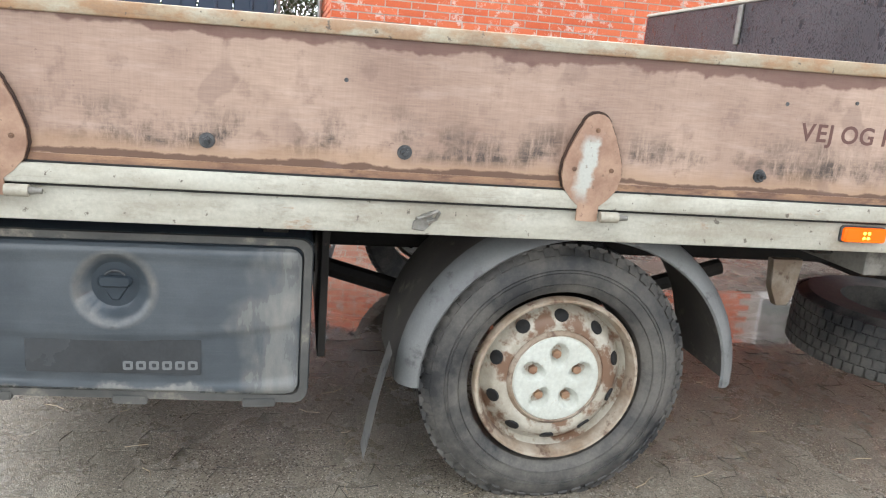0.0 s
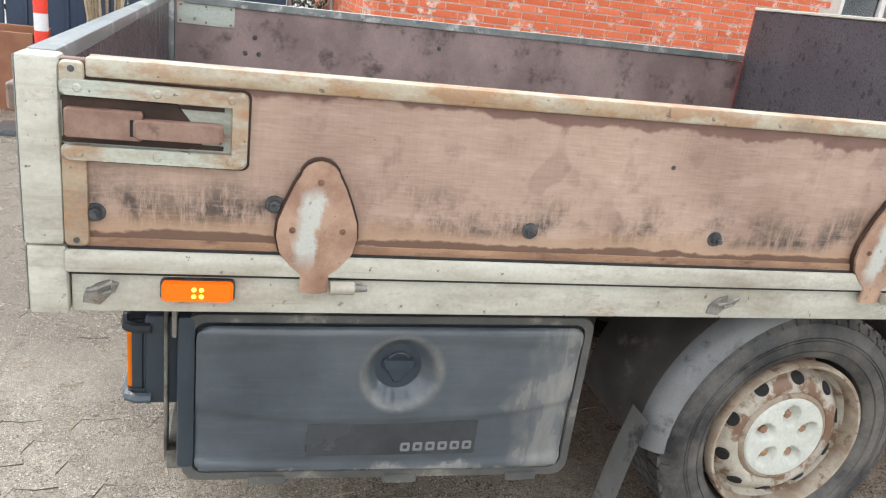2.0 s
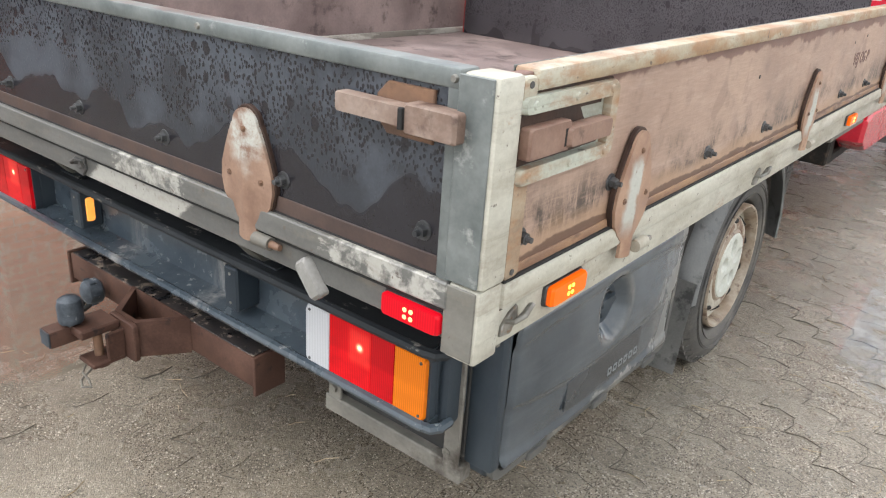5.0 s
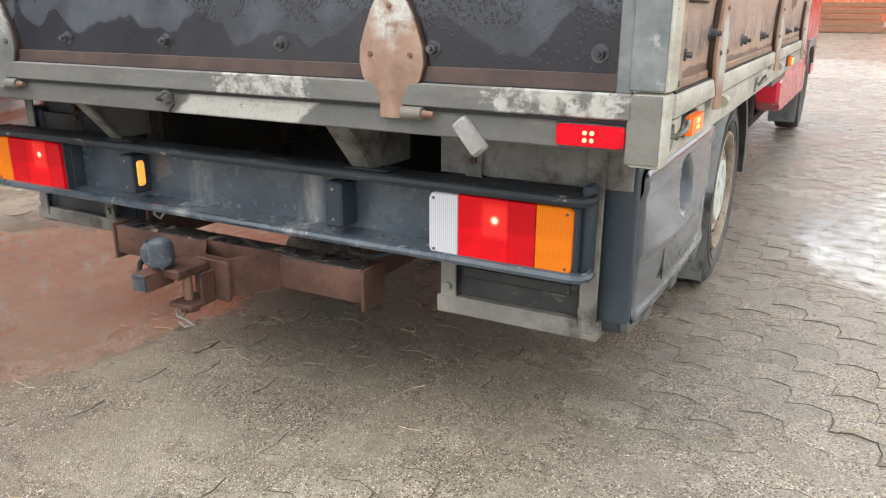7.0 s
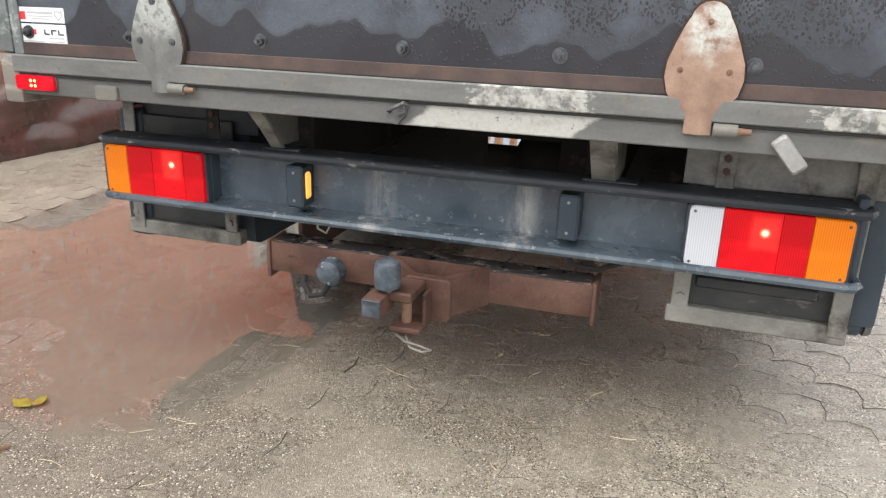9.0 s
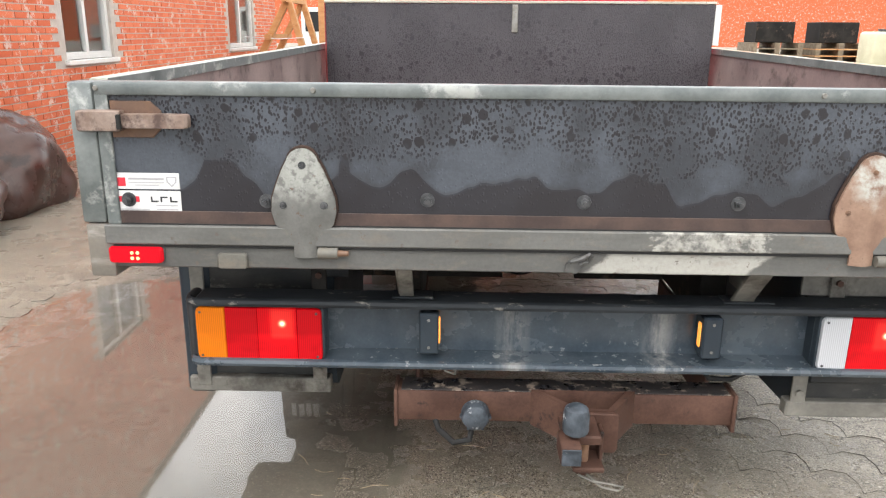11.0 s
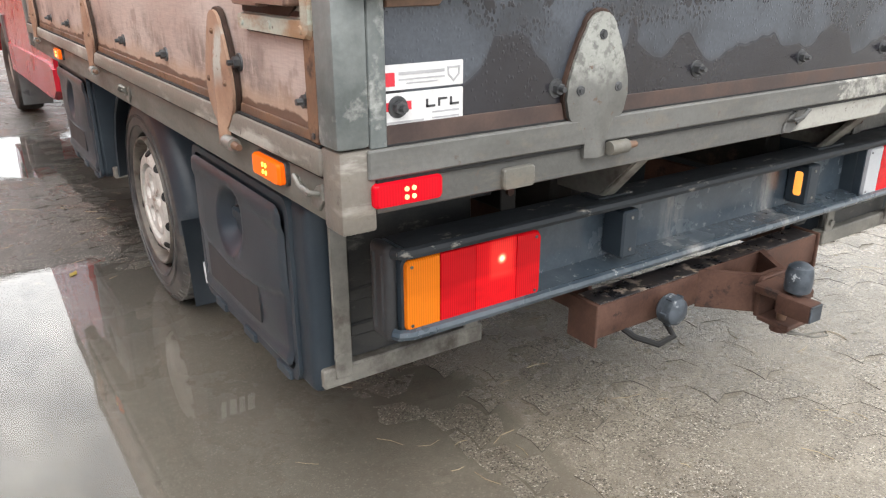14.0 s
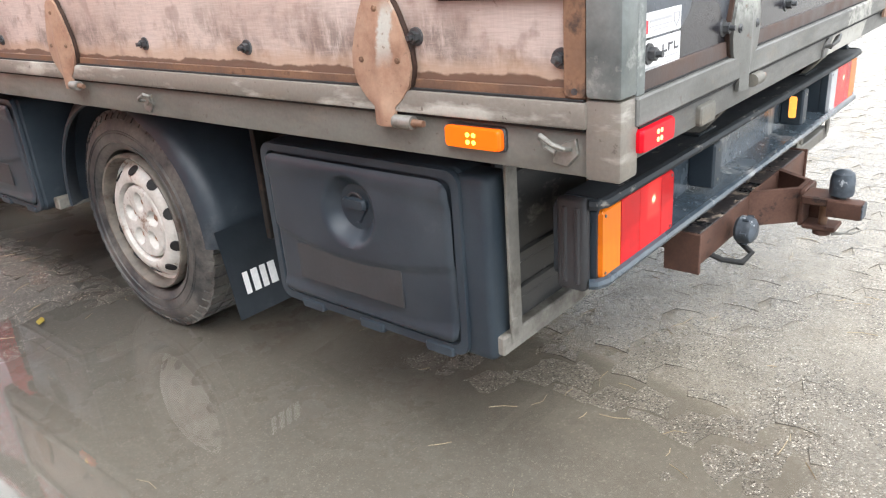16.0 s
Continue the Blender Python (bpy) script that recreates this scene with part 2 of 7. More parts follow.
def rail_paint(name, cream, dirty, dirt=(0.45, 0.6), rust=(0.62, 0.70), rubbed=()):
    m, n, l, p = shader(name)
    vec = coords(n, l)
    smear = noise_fac(n, l, coords(n, l, (3.0, 3.0, 12)), 1.0, 6, 0.6, *dirt)
    fine = noise_fac(n, l, vec, 120, 4, 0.65, 0.3, 0.7)
    rusty = noise_fac(n, l, coords(n, l, (7, 7, 16)), 1.0, 8, 0.7, *rust)
    colour = mixed(n, l, smear, cream, dirty)
    colour = mixed(n, l, calc(n, l, "MULTIPLY", rusty, 0.7), colour, (0.33, 0.17, 0.08))
    x, y, z = axes_of(n, l, vec)
    for x0, x1, lean in rubbed:
        rag = calc(n, l, "MULTIPLY", calc(n, l, "SUBTRACT", noise_fac(n, l, coords(n, l, (22, 22, 50)), 1.0, 6, 0.7, 0.0, 1.0), 0.5), 0.22 if lean == 0.0 else 0.05)
        at = calc(n, l, "ADD", calc(n, l, "ADD", x, rag), calc(n, l, "MULTIPLY", z, -lean))
        shift = -lean * 0.82
        inside = calc(n, l, "MULTIPLY", span(n, l, at, x0 + shift, x0 + shift + 0.012), span(n, l, at, x1 + shift, x1 + shift - 0.012))
        flake = noise_fac(n, l, vec, 30, 5, 0.65, *((0.40, 0.56) if lean == 0.0 else (0.10, 0.40)))
        colour = mixed(n, l, calc(n, l, "MULTIPLY", calc(n, l, "MULTIPLY", inside, flake), 0.85), colour, (0.43, 0.42, 0.38))
    chip = noise_fac(n, l, vec, 45, 4, 0.6, 0.655, 0.69)
    colour = mixed(n, l, calc(n, l, "MULTIPLY", chip, 0.85), colour, (0.12, 0.10, 0.085))
    scratch = noise_fac(n, l, coords(n, l, (2.2, 2.2, 130)), 1.0, 5, 0.7, 0.60, 0.68)
    colour = mixed(n, l, calc(n, l, "MULTIPLY", scratch, 0.22), colour, (0.17, 0.145, 0.12))
    grime = noise_fac(n, l, coords(n, l, (9, 9, 22)), 1.0, 7, 0.72, 0.52, 0.68)
    colour = mixed(n, l, calc(n, l, "MULTIPLY", grime, 0.45), colour, (0.21, 0.175, 0.135))
    colour = mixed(n, l, 0.35, colour, mixed(n, l, fine, (0.6, 0.6, 0.6), (1.05, 1.05, 1.05)), "MULTIPLY")
    l.new(colour, p.inputs["Base Color"])
    l.new(span(n, l, smear, 0, 1, 0.36, 0.58), p.inputs["Roughness"])
    p.inputs["Specular IOR Level"].default_value = 0.35
    bumped(n, l, p, calc(n, l, "ADD", fine, calc(n, l, "MULTIPLY", grime, 0.8)), 0.2, 0.001)
    return m


def hinge_paint(name, where):
    """Rust-brown hinge paint in the plate's own coordinates, with what is left of an older pale coat."""
    m, n, l, p = shader(name)
    vec = coords(n, l)
    info = n.new("ShaderNodeObjectInfo")
    x, y, z = axes_of(n, l, vec)
    shift = n.new("ShaderNodeVectorMath")
    shift.operation = "ADD"
    l.new(vec, shift.inputs[0])
    l.new(info.outputs["Location"], shift.inputs[1])
    pos = shift.outputs[0]
    rag = noise_fac(n, l, pos, 26, 6, 0.65, 0.0, 1.0)
    cloudy = noise_fac(n, l, pos, 17, 5, 0.6, 0.35, 0.65)
    fine = noise_fac(n, l, pos, 190, 4, 0.6, 0.3, 0.7)
    if where == "grey":
        colour = mixed(n, l, cloudy, (0.155, 0.155, 0.145), (0.225, 0.225, 0.212))
        mask = calc(n, l, "MULTIPLY", span(n, l, calc(n, l, "ADD", y, calc(n, l, "MULTIPLY", rag, -0.10)), -0.050, -0.010), noise_fac(n, l, pos, 60, 5, 0.65, 0.60, 0.48))
        pale = (0.37, 0.375, 0.345)
    else:
        colour = mixed(n, l, cloudy, *(((0.21, 0.125, 0.088), (0.33, 0.215, 0.152)) if where == "tip" else ((0.26, 0.148, 0.10), (0.41, 0.268, 0.185))))
        pale = (0.47, 0.49, 0.45)
        wob = calc(n, l, "MULTIPLY", calc(n, l, "SUBTRACT", rag, 0.5), 0.045)
        if where == "side":
            lean = calc(n, l, "ADD", calc(n, l, "ADD", x, wob), calc(n, l, "MULTIPLY", y, -0.10))
            across = calc(n, l, "MULTIPLY", span(n, l, lean, -0.044, -0.026), span(n, l, lean, 0.005, -0.003))
            mask = calc(n, l, "MULTIPLY", across, calc(n, l, "MULTIPLY", span(n, l, calc(n, l, "ADD", y, wob), -0.085, -0.045), span(n, l, calc(n, l, "ADD", y, wob), 0.080, 0.058)))
            mask = calc(n, l, "MULTIPLY", mask, 0.9)
        elif where == "left":
            lean = calc(n, l, "ADD", calc(n, l, "ADD", x, wob), calc(n, l, "MULTIPLY", y, -0.12))
            across = calc(n, l, "MULTIPLY", span(n, l, lean, 0.034, 0.026), span(n, l, lean, -0.004, 0.003))
            mask = calc(n, l, "MULTIPLY", calc(n, l, "MULTIPLY", across, span(n, l, calc(n, l, "ADD", y, wob), -0.02, 0.03)), span(n, l, calc(n, l, "ADD", y, wob), 0.10, 0.075))
            mask = calc(n, l, "MULTIPLY", mask, 0.8)
        elif where == "tip":
            mask = span(n, l, calc(n, l, "SUBTRACT", calc(n, l, "ADD", y, calc(n, l, "MULTIPLY", wob, 2.2)), calc(n, l, "MULTIPLY", calc(n, l, "ABSOLUTE", x), 0.9)), -0.01, 0.04)
            mask = calc(n, l, "MULTIPLY", calc(n, l, "MULTIPLY", mask, noise_fac(n, l, pos, 34, 5, 0.65, 0.42, 0.62)), 0.85)
        else:
            mask = calc(n, l, "MULTIPLY", cloudy, 0.0)
    colour = mixed(n, l, mask, colour, pale)
    chip = noise_fac(n, l, pos, 70, 4, 0.6, 0.64, 0.70)
    colour = mixed(n, l, calc(n, l, "MULTIPLY", chip, 0.7), colour, (0.16, 0.10, 0.07))
    colour = mixed(n, l, 0.3, colour, mixed(n, l, fine, (0.6, 0.6, 0.6), (1, 1, 1)), "MULTIPLY")
    l.new(colour, p.inputs["Base Color"])
    l.new(span(n, l, cloudy, 0, 1, 0.4, 0.62), p.inputs["Roughness"])
    p.inputs["Metallic"].default_value = 0.55 if where == "grey" else 0.0
    bumped(n, l, p, fine, 0.12, 0.001)
    return m


def lens(name, colour, glow, bulb=None, tall=False):
    """A ribbed coloured plastic lamp lens; bulb: x and z of a bulb's glow, painted into the lens's emission."""
    m, n, l, p = shader(name)
    ribs = n.new("ShaderNodeTexWave")
    ribs.inputs["Scale"].default_value = 62
    l.new(coords(n, l), ribs.inputs["Vector"])
    l.new(mixed(n, l, ribs.outputs["Fac"], tuple(0.78 * c for c in colour), colour), p.inputs["Base Color"])
    p.inputs["Roughness"].default_value = 0.12
    p.inputs["Emission Color"].default_value = (*colour, 1)
    p.inputs["Emission Strength"].default_value = glow
    p.inputs["Specular IOR Level"].default_value = 0.15
    if tall:
        up = axes_of(n, l, coords(n, l))[2]
        # brighter lower half is set in the emission
        base_glow = calc(n, l, "MULTIPLY", span(n, l, up, 0.582, 0.572, 0.42, 1.25), glow)
        base_glow = calc(n, l, "MULTIPLY", base_glow, span(n, l, ribs.outputs["Fac"], 0, 1, 0.7, 1.1))
        base_glow = calc(n, l, "MULTIPLY", base_glow, noise_fac(n, l, coords(n, l, (18, 18, 26)), 1.0, 2, 0.5, 0.1, 0.55))
        l.new(base_glow, p.inputs["Emission Strength"])
    if bulb:
        x, y, z = axes_of(n, l, coords(n, l))
        dx, dz = calc(n, l, "ABSOLUTE", calc(n, l, "SUBTRACT", x, bulb[0])), calc(n, l, "ABSOLUTE", calc(n, l, "SUBTRACT", z, bulb[1]))
        # lit square, bright core and halo of the bulb, painted as emission
        zone = calc(n, l, "MULTIPLY", span(n, l, dx, 0.036, 0.024), span(n, l, dz, 0.046, 0.032))
        far = calc(n, l, "SQRT", calc(n, l, "ADD", calc(n, l, "MULTIPLY", dx, dx), calc(n, l, "MULTIPLY", dz, dz)))
        core = calc(n, l, "POWER", span(n, l, far, 0.015, 0.002), 2.0)
        halo = calc(n, l, "POWER", span(n, l, far, 0.075, 0.0), 2.0)
        power = calc(n, l, "ADD", calc(n, l, "MULTIPLY", zone, 0.22), calc(n, l, "ADD", calc(n, l, "MULTIPLY", core, 4.5), calc(n, l, "MULTIPLY", halo, 0.5)))
        l.new(calc(n, l, "ADD", power, base_glow), p.inputs["Emission Strength"])
        hot = mixed(n, l, calc(n, l, "MINIMUM", calc(n, l, "ADD", core, calc(n, l, "MULTIPLY", zone, 0.10)), 1.0), colour, (1.0, 0.42, 0.22))
        l.new(hot, p.inputs["Emission Color"])
    bumped(n, l, p, ribs.outputs["Fac"], 0.1, 0.001)
    return m


def tyre_rubber():
    m, n, l, p = shader("muddy_tyre_rubber")
    vec = coords(n, l)
    mud = noise_fac(n, l, vec, 6, 7, 0.72, 0.40, 0.62)
    fine = noise_fac(n, l, vec, 130, 4, 0.6, 0.3, 0.7)
    colour = mixed(n, l, mud, (0.024, 0.025, 0.027), (0.135, 0.126, 0.112))
    colour = mixed(n, l, 0.4, colour, mixed(n, l, fine, (0.5, 0.5, 0.5), (1, 1, 1)), "MULTIPLY")
    l.new(colour, p.inputs["Base Color"])
    l.new(span(n, l, mud, 0, 1, 0.5, 0.75), p.inputs["Roughness"])
    bumped(n, l, p, fine, 0.2, 0.001)
    return m


def aggregate(n, l, p, pos, colour, dirt, strength, calm=None):
    """Fine stone chips, dark pits and damp sheen over a sandy colour."""
    chips = n.new("ShaderNodeTexVoronoi")
    chips.inputs["Scale"].default_value = 270
    l.new(pos, chips.inputs["Vector"])
    pick = n.new("ShaderNodeSeparateColor")
    l.new(chips.outputs["Color"], pick.inputs[0])
    damp = noise_fac(n, l, pos, 1.3, 5, 0.55, 0.38, 0.62)
    film = noise_fac(n, l, pos, 3.4, 6, 0.62, 0.40, 0.64)
    grit = noise_fac(n, l, pos, 38, 5, 0.7, 0.3, 0.7)
    axes = axes_of(n, l, pos)
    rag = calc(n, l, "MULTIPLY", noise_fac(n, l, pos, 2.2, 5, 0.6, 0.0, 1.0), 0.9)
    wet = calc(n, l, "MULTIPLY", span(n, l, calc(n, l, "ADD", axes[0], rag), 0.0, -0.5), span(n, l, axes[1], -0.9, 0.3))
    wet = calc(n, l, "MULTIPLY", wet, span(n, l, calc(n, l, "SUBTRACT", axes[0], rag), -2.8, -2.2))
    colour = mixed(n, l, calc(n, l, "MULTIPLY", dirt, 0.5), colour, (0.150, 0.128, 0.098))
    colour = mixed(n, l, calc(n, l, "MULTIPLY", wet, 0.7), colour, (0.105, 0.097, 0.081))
    # darker towards the ground behind the tail and to its left
    rear_left = calc(n, l, "MULTIPLY", span(n, l, calc(n, l, "ADD", axes[0], rag), 0.85, 0.15), span(n, l, axes[1], 0.25, -0.15))
    colour = mixed(n, l, calc(n, l, "MULTIPLY", rear_left, 0.6), colour, (0.135, 0.119, 0.094))
    farther = calc(n, l, "MULTIPLY", wet, span(n, l, axes[1], 1.3, 2.4))
    colour = mixed(n, l, calc(n, l, "MULTIPLY", farther, 0.8), colour, (0.055, 0.052, 0.048))
    colour = mixed(n, l, 0.35, colour, mixed(n, l, grit, (0.6, 0.59, 0.57), (1.1, 1.1, 1.1)), "MULTIPLY")
    smooth = colour
    colour = mixed(n, l, span(n, l, pick.outputs[0], 0.86, 0.97, 0, 0.9 * strength), colour, (0.58, 0.53, 0.45))
    colour = mixed(n, l, span(n, l, pick.outputs[1], 0.66, 0.84, 0, 0.9 * strength), colour, (0.062, 0.052, 0.039))
    if calm:
        colour = mixed(n, l, calc(n, l, "MULTIPLY", calm, 0.8), colour, smooth)
    l.new(colour, p.inputs["Base Color"])
    wetter = span(n, l, axes_of(n, l, pos)[0], 0.6, 1.5)
    rough = calc(n, l, "ADD", span(n, l, damp, 0, 1, 0.18, 0.28), span(n, l, film, 0, 1, 0.0, 0.16))
    l.new(calc(n, l, "SUBTRACT", rough, calc(n, l, "MULTIPLY", wetter, 0.05)), p.inputs["Roughness"])
    gleam = calc(n, l, "MULTIPLY", span(n, l, wetter, 0, 1, 0.55, 0.62), calc(n, l, "MULTIPLY", span(n, l, farther, 0, 1, 1.0, 0.4), span(n, l, rear_left, 0, 1, 1.0, 0.55)))
    if calm:
        gleam = calc(n, l, "MULTIPLY", gleam, span(n, l, calm, 0, 1, 1.0, 0.12))
    l.new(gleam, p.inputs["Specular IOR Level"])
    height = calc(n, l, "ADD", calc(n, l, "MULTIPLY", chips.outputs["Distance"], -0.5), calc(n, l, "MULTIPLY", grit, 0.6))
    if calm:
        height = calc(n, l, "MULTIPLY", height, span(n, l, calm, 0, 1, 1.0, 0.06))
    bumped(n, l, p, height, 0.85, 0.004)


def paver_material():
    """Wet concrete paving stones with fine stone chips, each stone a little different."""
    m, n, l, p = shader("wet_concrete_paver")
    geo, info = n.new("ShaderNodeNewGeometry"), n.new("ShaderNodeObjectInfo")
    pos = geo.outputs["Position"]
    each = calc(n, l, "FRACT", calc(n, l, "ADD", geo.outputs["Random Per Island"], info.outputs["Random"]))
    dirt = noise_fac(n, l, pos, 7.0, 6, 0.65, 0.35, 0.65)
    colour = mixed(n, l, each, (0.268, 0.235, 0.184), (0.348, 0.307, 0.243))
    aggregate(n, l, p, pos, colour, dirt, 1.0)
    return m


def ground_material():
    """Wet silt that lies in the joints and hollows, the same sandy grey as the stones."""
    m, n, l, p = shader("wet_sandy_silt")
    geo = n.new("ShaderNodeNewGeometry")
    pos = geo.outputs["Position"]
    big = noise_fac(n, l, pos, 0.45, 6, 0.6, 0.38, 0.62)
    dirt = noise_fac(n, l, pos, 7.0, 6, 0.65, 0.35, 0.65)
    colour = mixed(n, l, big, (0.276, 0.242, 0.189), (0.358, 0.317, 0.251))
    soaked = span(n, l, axes_of(n, l, pos)[2], -0.0095, -0.0135)
    colour = mixed(n, l, calc(n, l, "MULTIPLY", soaked, 0.7), colour, (0.175, 0.160, 0.130))
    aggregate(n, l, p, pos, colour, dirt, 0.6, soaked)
    return m


def water_material():
    """A clear film of rain water, thinning out to nothing at its edge."""
    m, n, l, p = shader("rain_water")
    n.remove(p)
    clear, gloss, mix = n.new("ShaderNodeBsdfTransparent"), n.new("ShaderNodeBsdfGlossy"), n.new("ShaderNodeMixShader")
    fres, film, geo = n.new("ShaderNodeLayerWeight"), n.new("ShaderNodeAttribute"), n.new("ShaderNodeNewGeometry")
    fres.inputs["Blend"].default_value = 0.5
    shine = span(n, l, calc(n, l, "POWER", fres.outputs["Facing"], 3.12), 0, 1, 0.02, 1.0)
    gloss.inputs["Roughness"].default_value = 0.035
    film.attribute_name = "film"
    rag = noise_fac(n, l, geo.outputs["Position"], 11, 6, 0.65, 0.0, 1.0)
    depth = span(n, l, calc(n, l, "ADD", film.outputs["Fac"], calc(n, l, "MULTIPLY", calc(n, l, "SUBTRACT", rag, 0.5), 1.3)), 0.15, 0.62)
    l.new(calc(n, l, "MULTIPLY", shine, depth), mix.inputs[0])
    l.new(clear.outputs[0], mix.inputs[1])
    l.new(gloss.outputs[0], mix.inputs[2])
    l.new(mix.outputs[0], n["Material Output"].inputs["Surface"])
    return m


def brick_material():
    m, n, l, p = shader("orange_red_brick")
    info, geo = n.new("ShaderNodeObjectInfo"), n.new("ShaderNodeNewGeometry")
    each = calc(n, l, "FRACT", calc(n, l, "ADD", geo.outputs["Random Per Island"], info.outputs["Random"]))
    pos = geo.outputs["Position"]
    fine = noise_fac(n, l, pos, 60, 5, 0.65, 0.3, 0.7)
    lime = noise_fac(n, l, pos, 7.5, 8, 0.78, 0.545, 0.60)
    colour = mixed(n, l, each, (0.60, 0.125, 0.045), (0.72, 0.19, 0.08))
    colour = mixed(n, l, 0.3, colour, mixed(n, l, fine, (0.6, 0.55, 0.5), (1, 1, 1)), "MULTIPLY")
    colour = mixed(n, l, calc(n, l, "MULTIPLY", lime, 0.75), colour, (0.7, 0.62, 0.55))
    l.new(colour, p.inputs["Base Color"])
    p.inputs["Roughness"].default_value = 0.8
    bumped(n, l, p, fine, 0.3, 0.002)
    return m


def glass_material(name, tint=(0.9, 0.95, 0.95)):
    m, n, l, p = shader(name)
    p.inputs["Base Color"].default_value = (*tint, 1)
    p.inputs["Transmission Weight"].default_value = 1.0
    p.inputs["Roughness"].default_value = 0.02
    return m


PLY = plywood_brown("weathered_brown_plywood", (0.312, 0.211, 0.162), (0.455, 0.328, 0.256), 0.5, 1.0)
PLY_PALE = plywood_brown("faded_pinkish_plywood", (0.44, 0.352, 0.312), (0.57, 0.48, 0.435), 0.2, 0.6)
PLY_IN = worn("dull_mauve_plywood_inside", (0.17, 0.125, 0.118), (0.27, 0.205, 0.19), (0.07, 0.05, 0.046), scale=4, stain_scale=7,
              stain_at=(0.54, 0.66), rough=(0.5, 0.7))
DARK = plywood_dark("wet_dark_plywood", (0.032, 0.036, 0.044), (0.068, 0.078, 0.095), 0.985, (150, 150, 98), 0.93)
BLACK_PLY = plywood_dark("wet_black_plywood", (0.045, 0.040, 0.045), (0.060, 0.054, 0.060), 0.86, (190, 190, 95), 0.45)
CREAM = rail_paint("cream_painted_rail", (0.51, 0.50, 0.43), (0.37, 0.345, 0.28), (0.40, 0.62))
CREAM_RUSTY = rail_paint("cream_paint_with_rust", (0.47, 0.45, 0.365), (0.39, 0.31, 0.21), (0.40, 0.58), (0.45, 0.57))
STRAP_PAINT = rail_paint("rusty_strap_paint", (0.38, 0.30, 0.21), (0.26, 0.165, 0.105), (0.40, 0.6), (0.46, 0.6))
LATCH_PAINT = rail_paint("pale_latch_paint_with_rust", (0.46, 0.49, 0.42), (0.38, 0.30, 0.21), (0.46, 0.6), (0.48, 0.60))
# dark brown for rust and for shade painted round hinges and latches
RUST_SHADE = worn("dark_rust_and_shade", (0.034, 0.022, 0.018), (0.07, 0.042, 0.031), scale=12, spec=0.2)
PALE_GREEN = rail_paint("pale_green_weathered_paint", (0.42, 0.47, 0.42), (0.35, 0.36, 0.30), (0.4, 0.6), (0.58, 0.68))
SMEARED = rail_paint("smeared_dirty_aluminium", (0.19, 0.172, 0.148), (0.44, 0.42, 0.375), (0.50, 0.60), (0.68, 0.76))
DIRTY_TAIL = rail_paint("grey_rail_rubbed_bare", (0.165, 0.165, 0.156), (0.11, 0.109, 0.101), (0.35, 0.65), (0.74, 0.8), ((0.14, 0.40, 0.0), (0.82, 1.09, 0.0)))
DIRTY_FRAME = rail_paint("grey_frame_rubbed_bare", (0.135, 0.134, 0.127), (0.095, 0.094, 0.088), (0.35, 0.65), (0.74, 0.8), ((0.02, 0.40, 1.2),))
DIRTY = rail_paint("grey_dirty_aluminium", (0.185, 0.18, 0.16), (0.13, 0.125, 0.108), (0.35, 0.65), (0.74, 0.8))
LOOSE = worn("dull_pale_plastic", (0.30, 0.295, 0.28), (0.22, 0.215, 0.20), (0.14, 0.13, 0.12), scale=14, rough=(0.5, 0.7))
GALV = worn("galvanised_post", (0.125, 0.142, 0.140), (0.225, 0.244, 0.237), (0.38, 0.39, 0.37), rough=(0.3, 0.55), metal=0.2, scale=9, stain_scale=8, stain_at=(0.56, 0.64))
TAIL_STRIP = worn("dark_maroon_rusty_strip", (0.06, 0.042, 0.038), (0.108, 0.072, 0.059), (0.24, 0.22, 0.20), scale=9, grain=140, stain_scale=22, stain_at=(0.68, 0.74), spec=0.3)
RUST_STRIP = worn("rusty_brown_steel", (0.14, 0.085, 0.06), (0.24, 0.135, 0.08), (0.07, 0.045, 0.035), scale=9, grain=140, spec=0.3)
RUST_ORANGE = worn("orange_rust", (0.235, 0.130, 0.080), (0.385, 0.235, 0.135), (0.14, 0.075, 0.05), scale=8, grain=140, stain_at=(0.5, 0.62), stretch=(1, 1, 3))
HANDLE = worn("brown_painted_handle", (0.20, 0.115, 0.085), (0.28, 0.18, 0.135), (0.1, 0.06, 0.05), scale=22, grain=150, rough=(0.4, 0.6))
TAIL_HANDLE = worn("pale_worn_latch_paint", (0.20, 0.135, 0.105), (0.34, 0.265, 0.22), (0.075, 0.045, 0.036), scale=18, grain=150, rough=(0.4, 0.6), stain_scale=14, stain_at=(0.52, 0.62))
HINGE = hinge_paint("rusty_hinge_with_worn_paint", "side")
HINGE_LEFT = hinge_paint("tan_hinge_with_pale_streak", "left")
HINGE_TIP = hinge_paint("rusty_hinge_with_pale_tip", "tip")
HINGE_PLAIN = hinge_paint("rust_brown_hinge", "none")
HINGE_GREY = hinge_paint("grey_hinge_with_pale_flakes", "grey")
BOLT = worn("dark_grey_bolt", (0.055, 0.058, 0.062), (0.13, 0.132, 0.135), rough=(0.3, 0.5), metal=0.5, scale=40, spec=0.4)
RING_GREY = worn("dull_grey_ring_steel", (0.10, 0.10, 0.098), (0.17, 0.168, 0.16), (0.05, 0.04, 0.035), scale=40, metal=0.4, stain_scale=50)
ZINC = worn("zinc_fitting", (0.30, 0.295, 0.27), (0.20, 0.188, 0.165), (0.2, 0.13, 0.08), scale=30, metal=0.5, stain_scale=40)
PLASTIC = worn("black_moulded_plastic", (0.027, 0.037, 0.048), (0.046, 0.059, 0.071), (0.09, 0.10, 0.108), rough=(0.38, 0.55), scale=3.5, grain=400, stain_scale=3, stain_at=(0.6, 0.75), bump=0.12, spec=0.28)
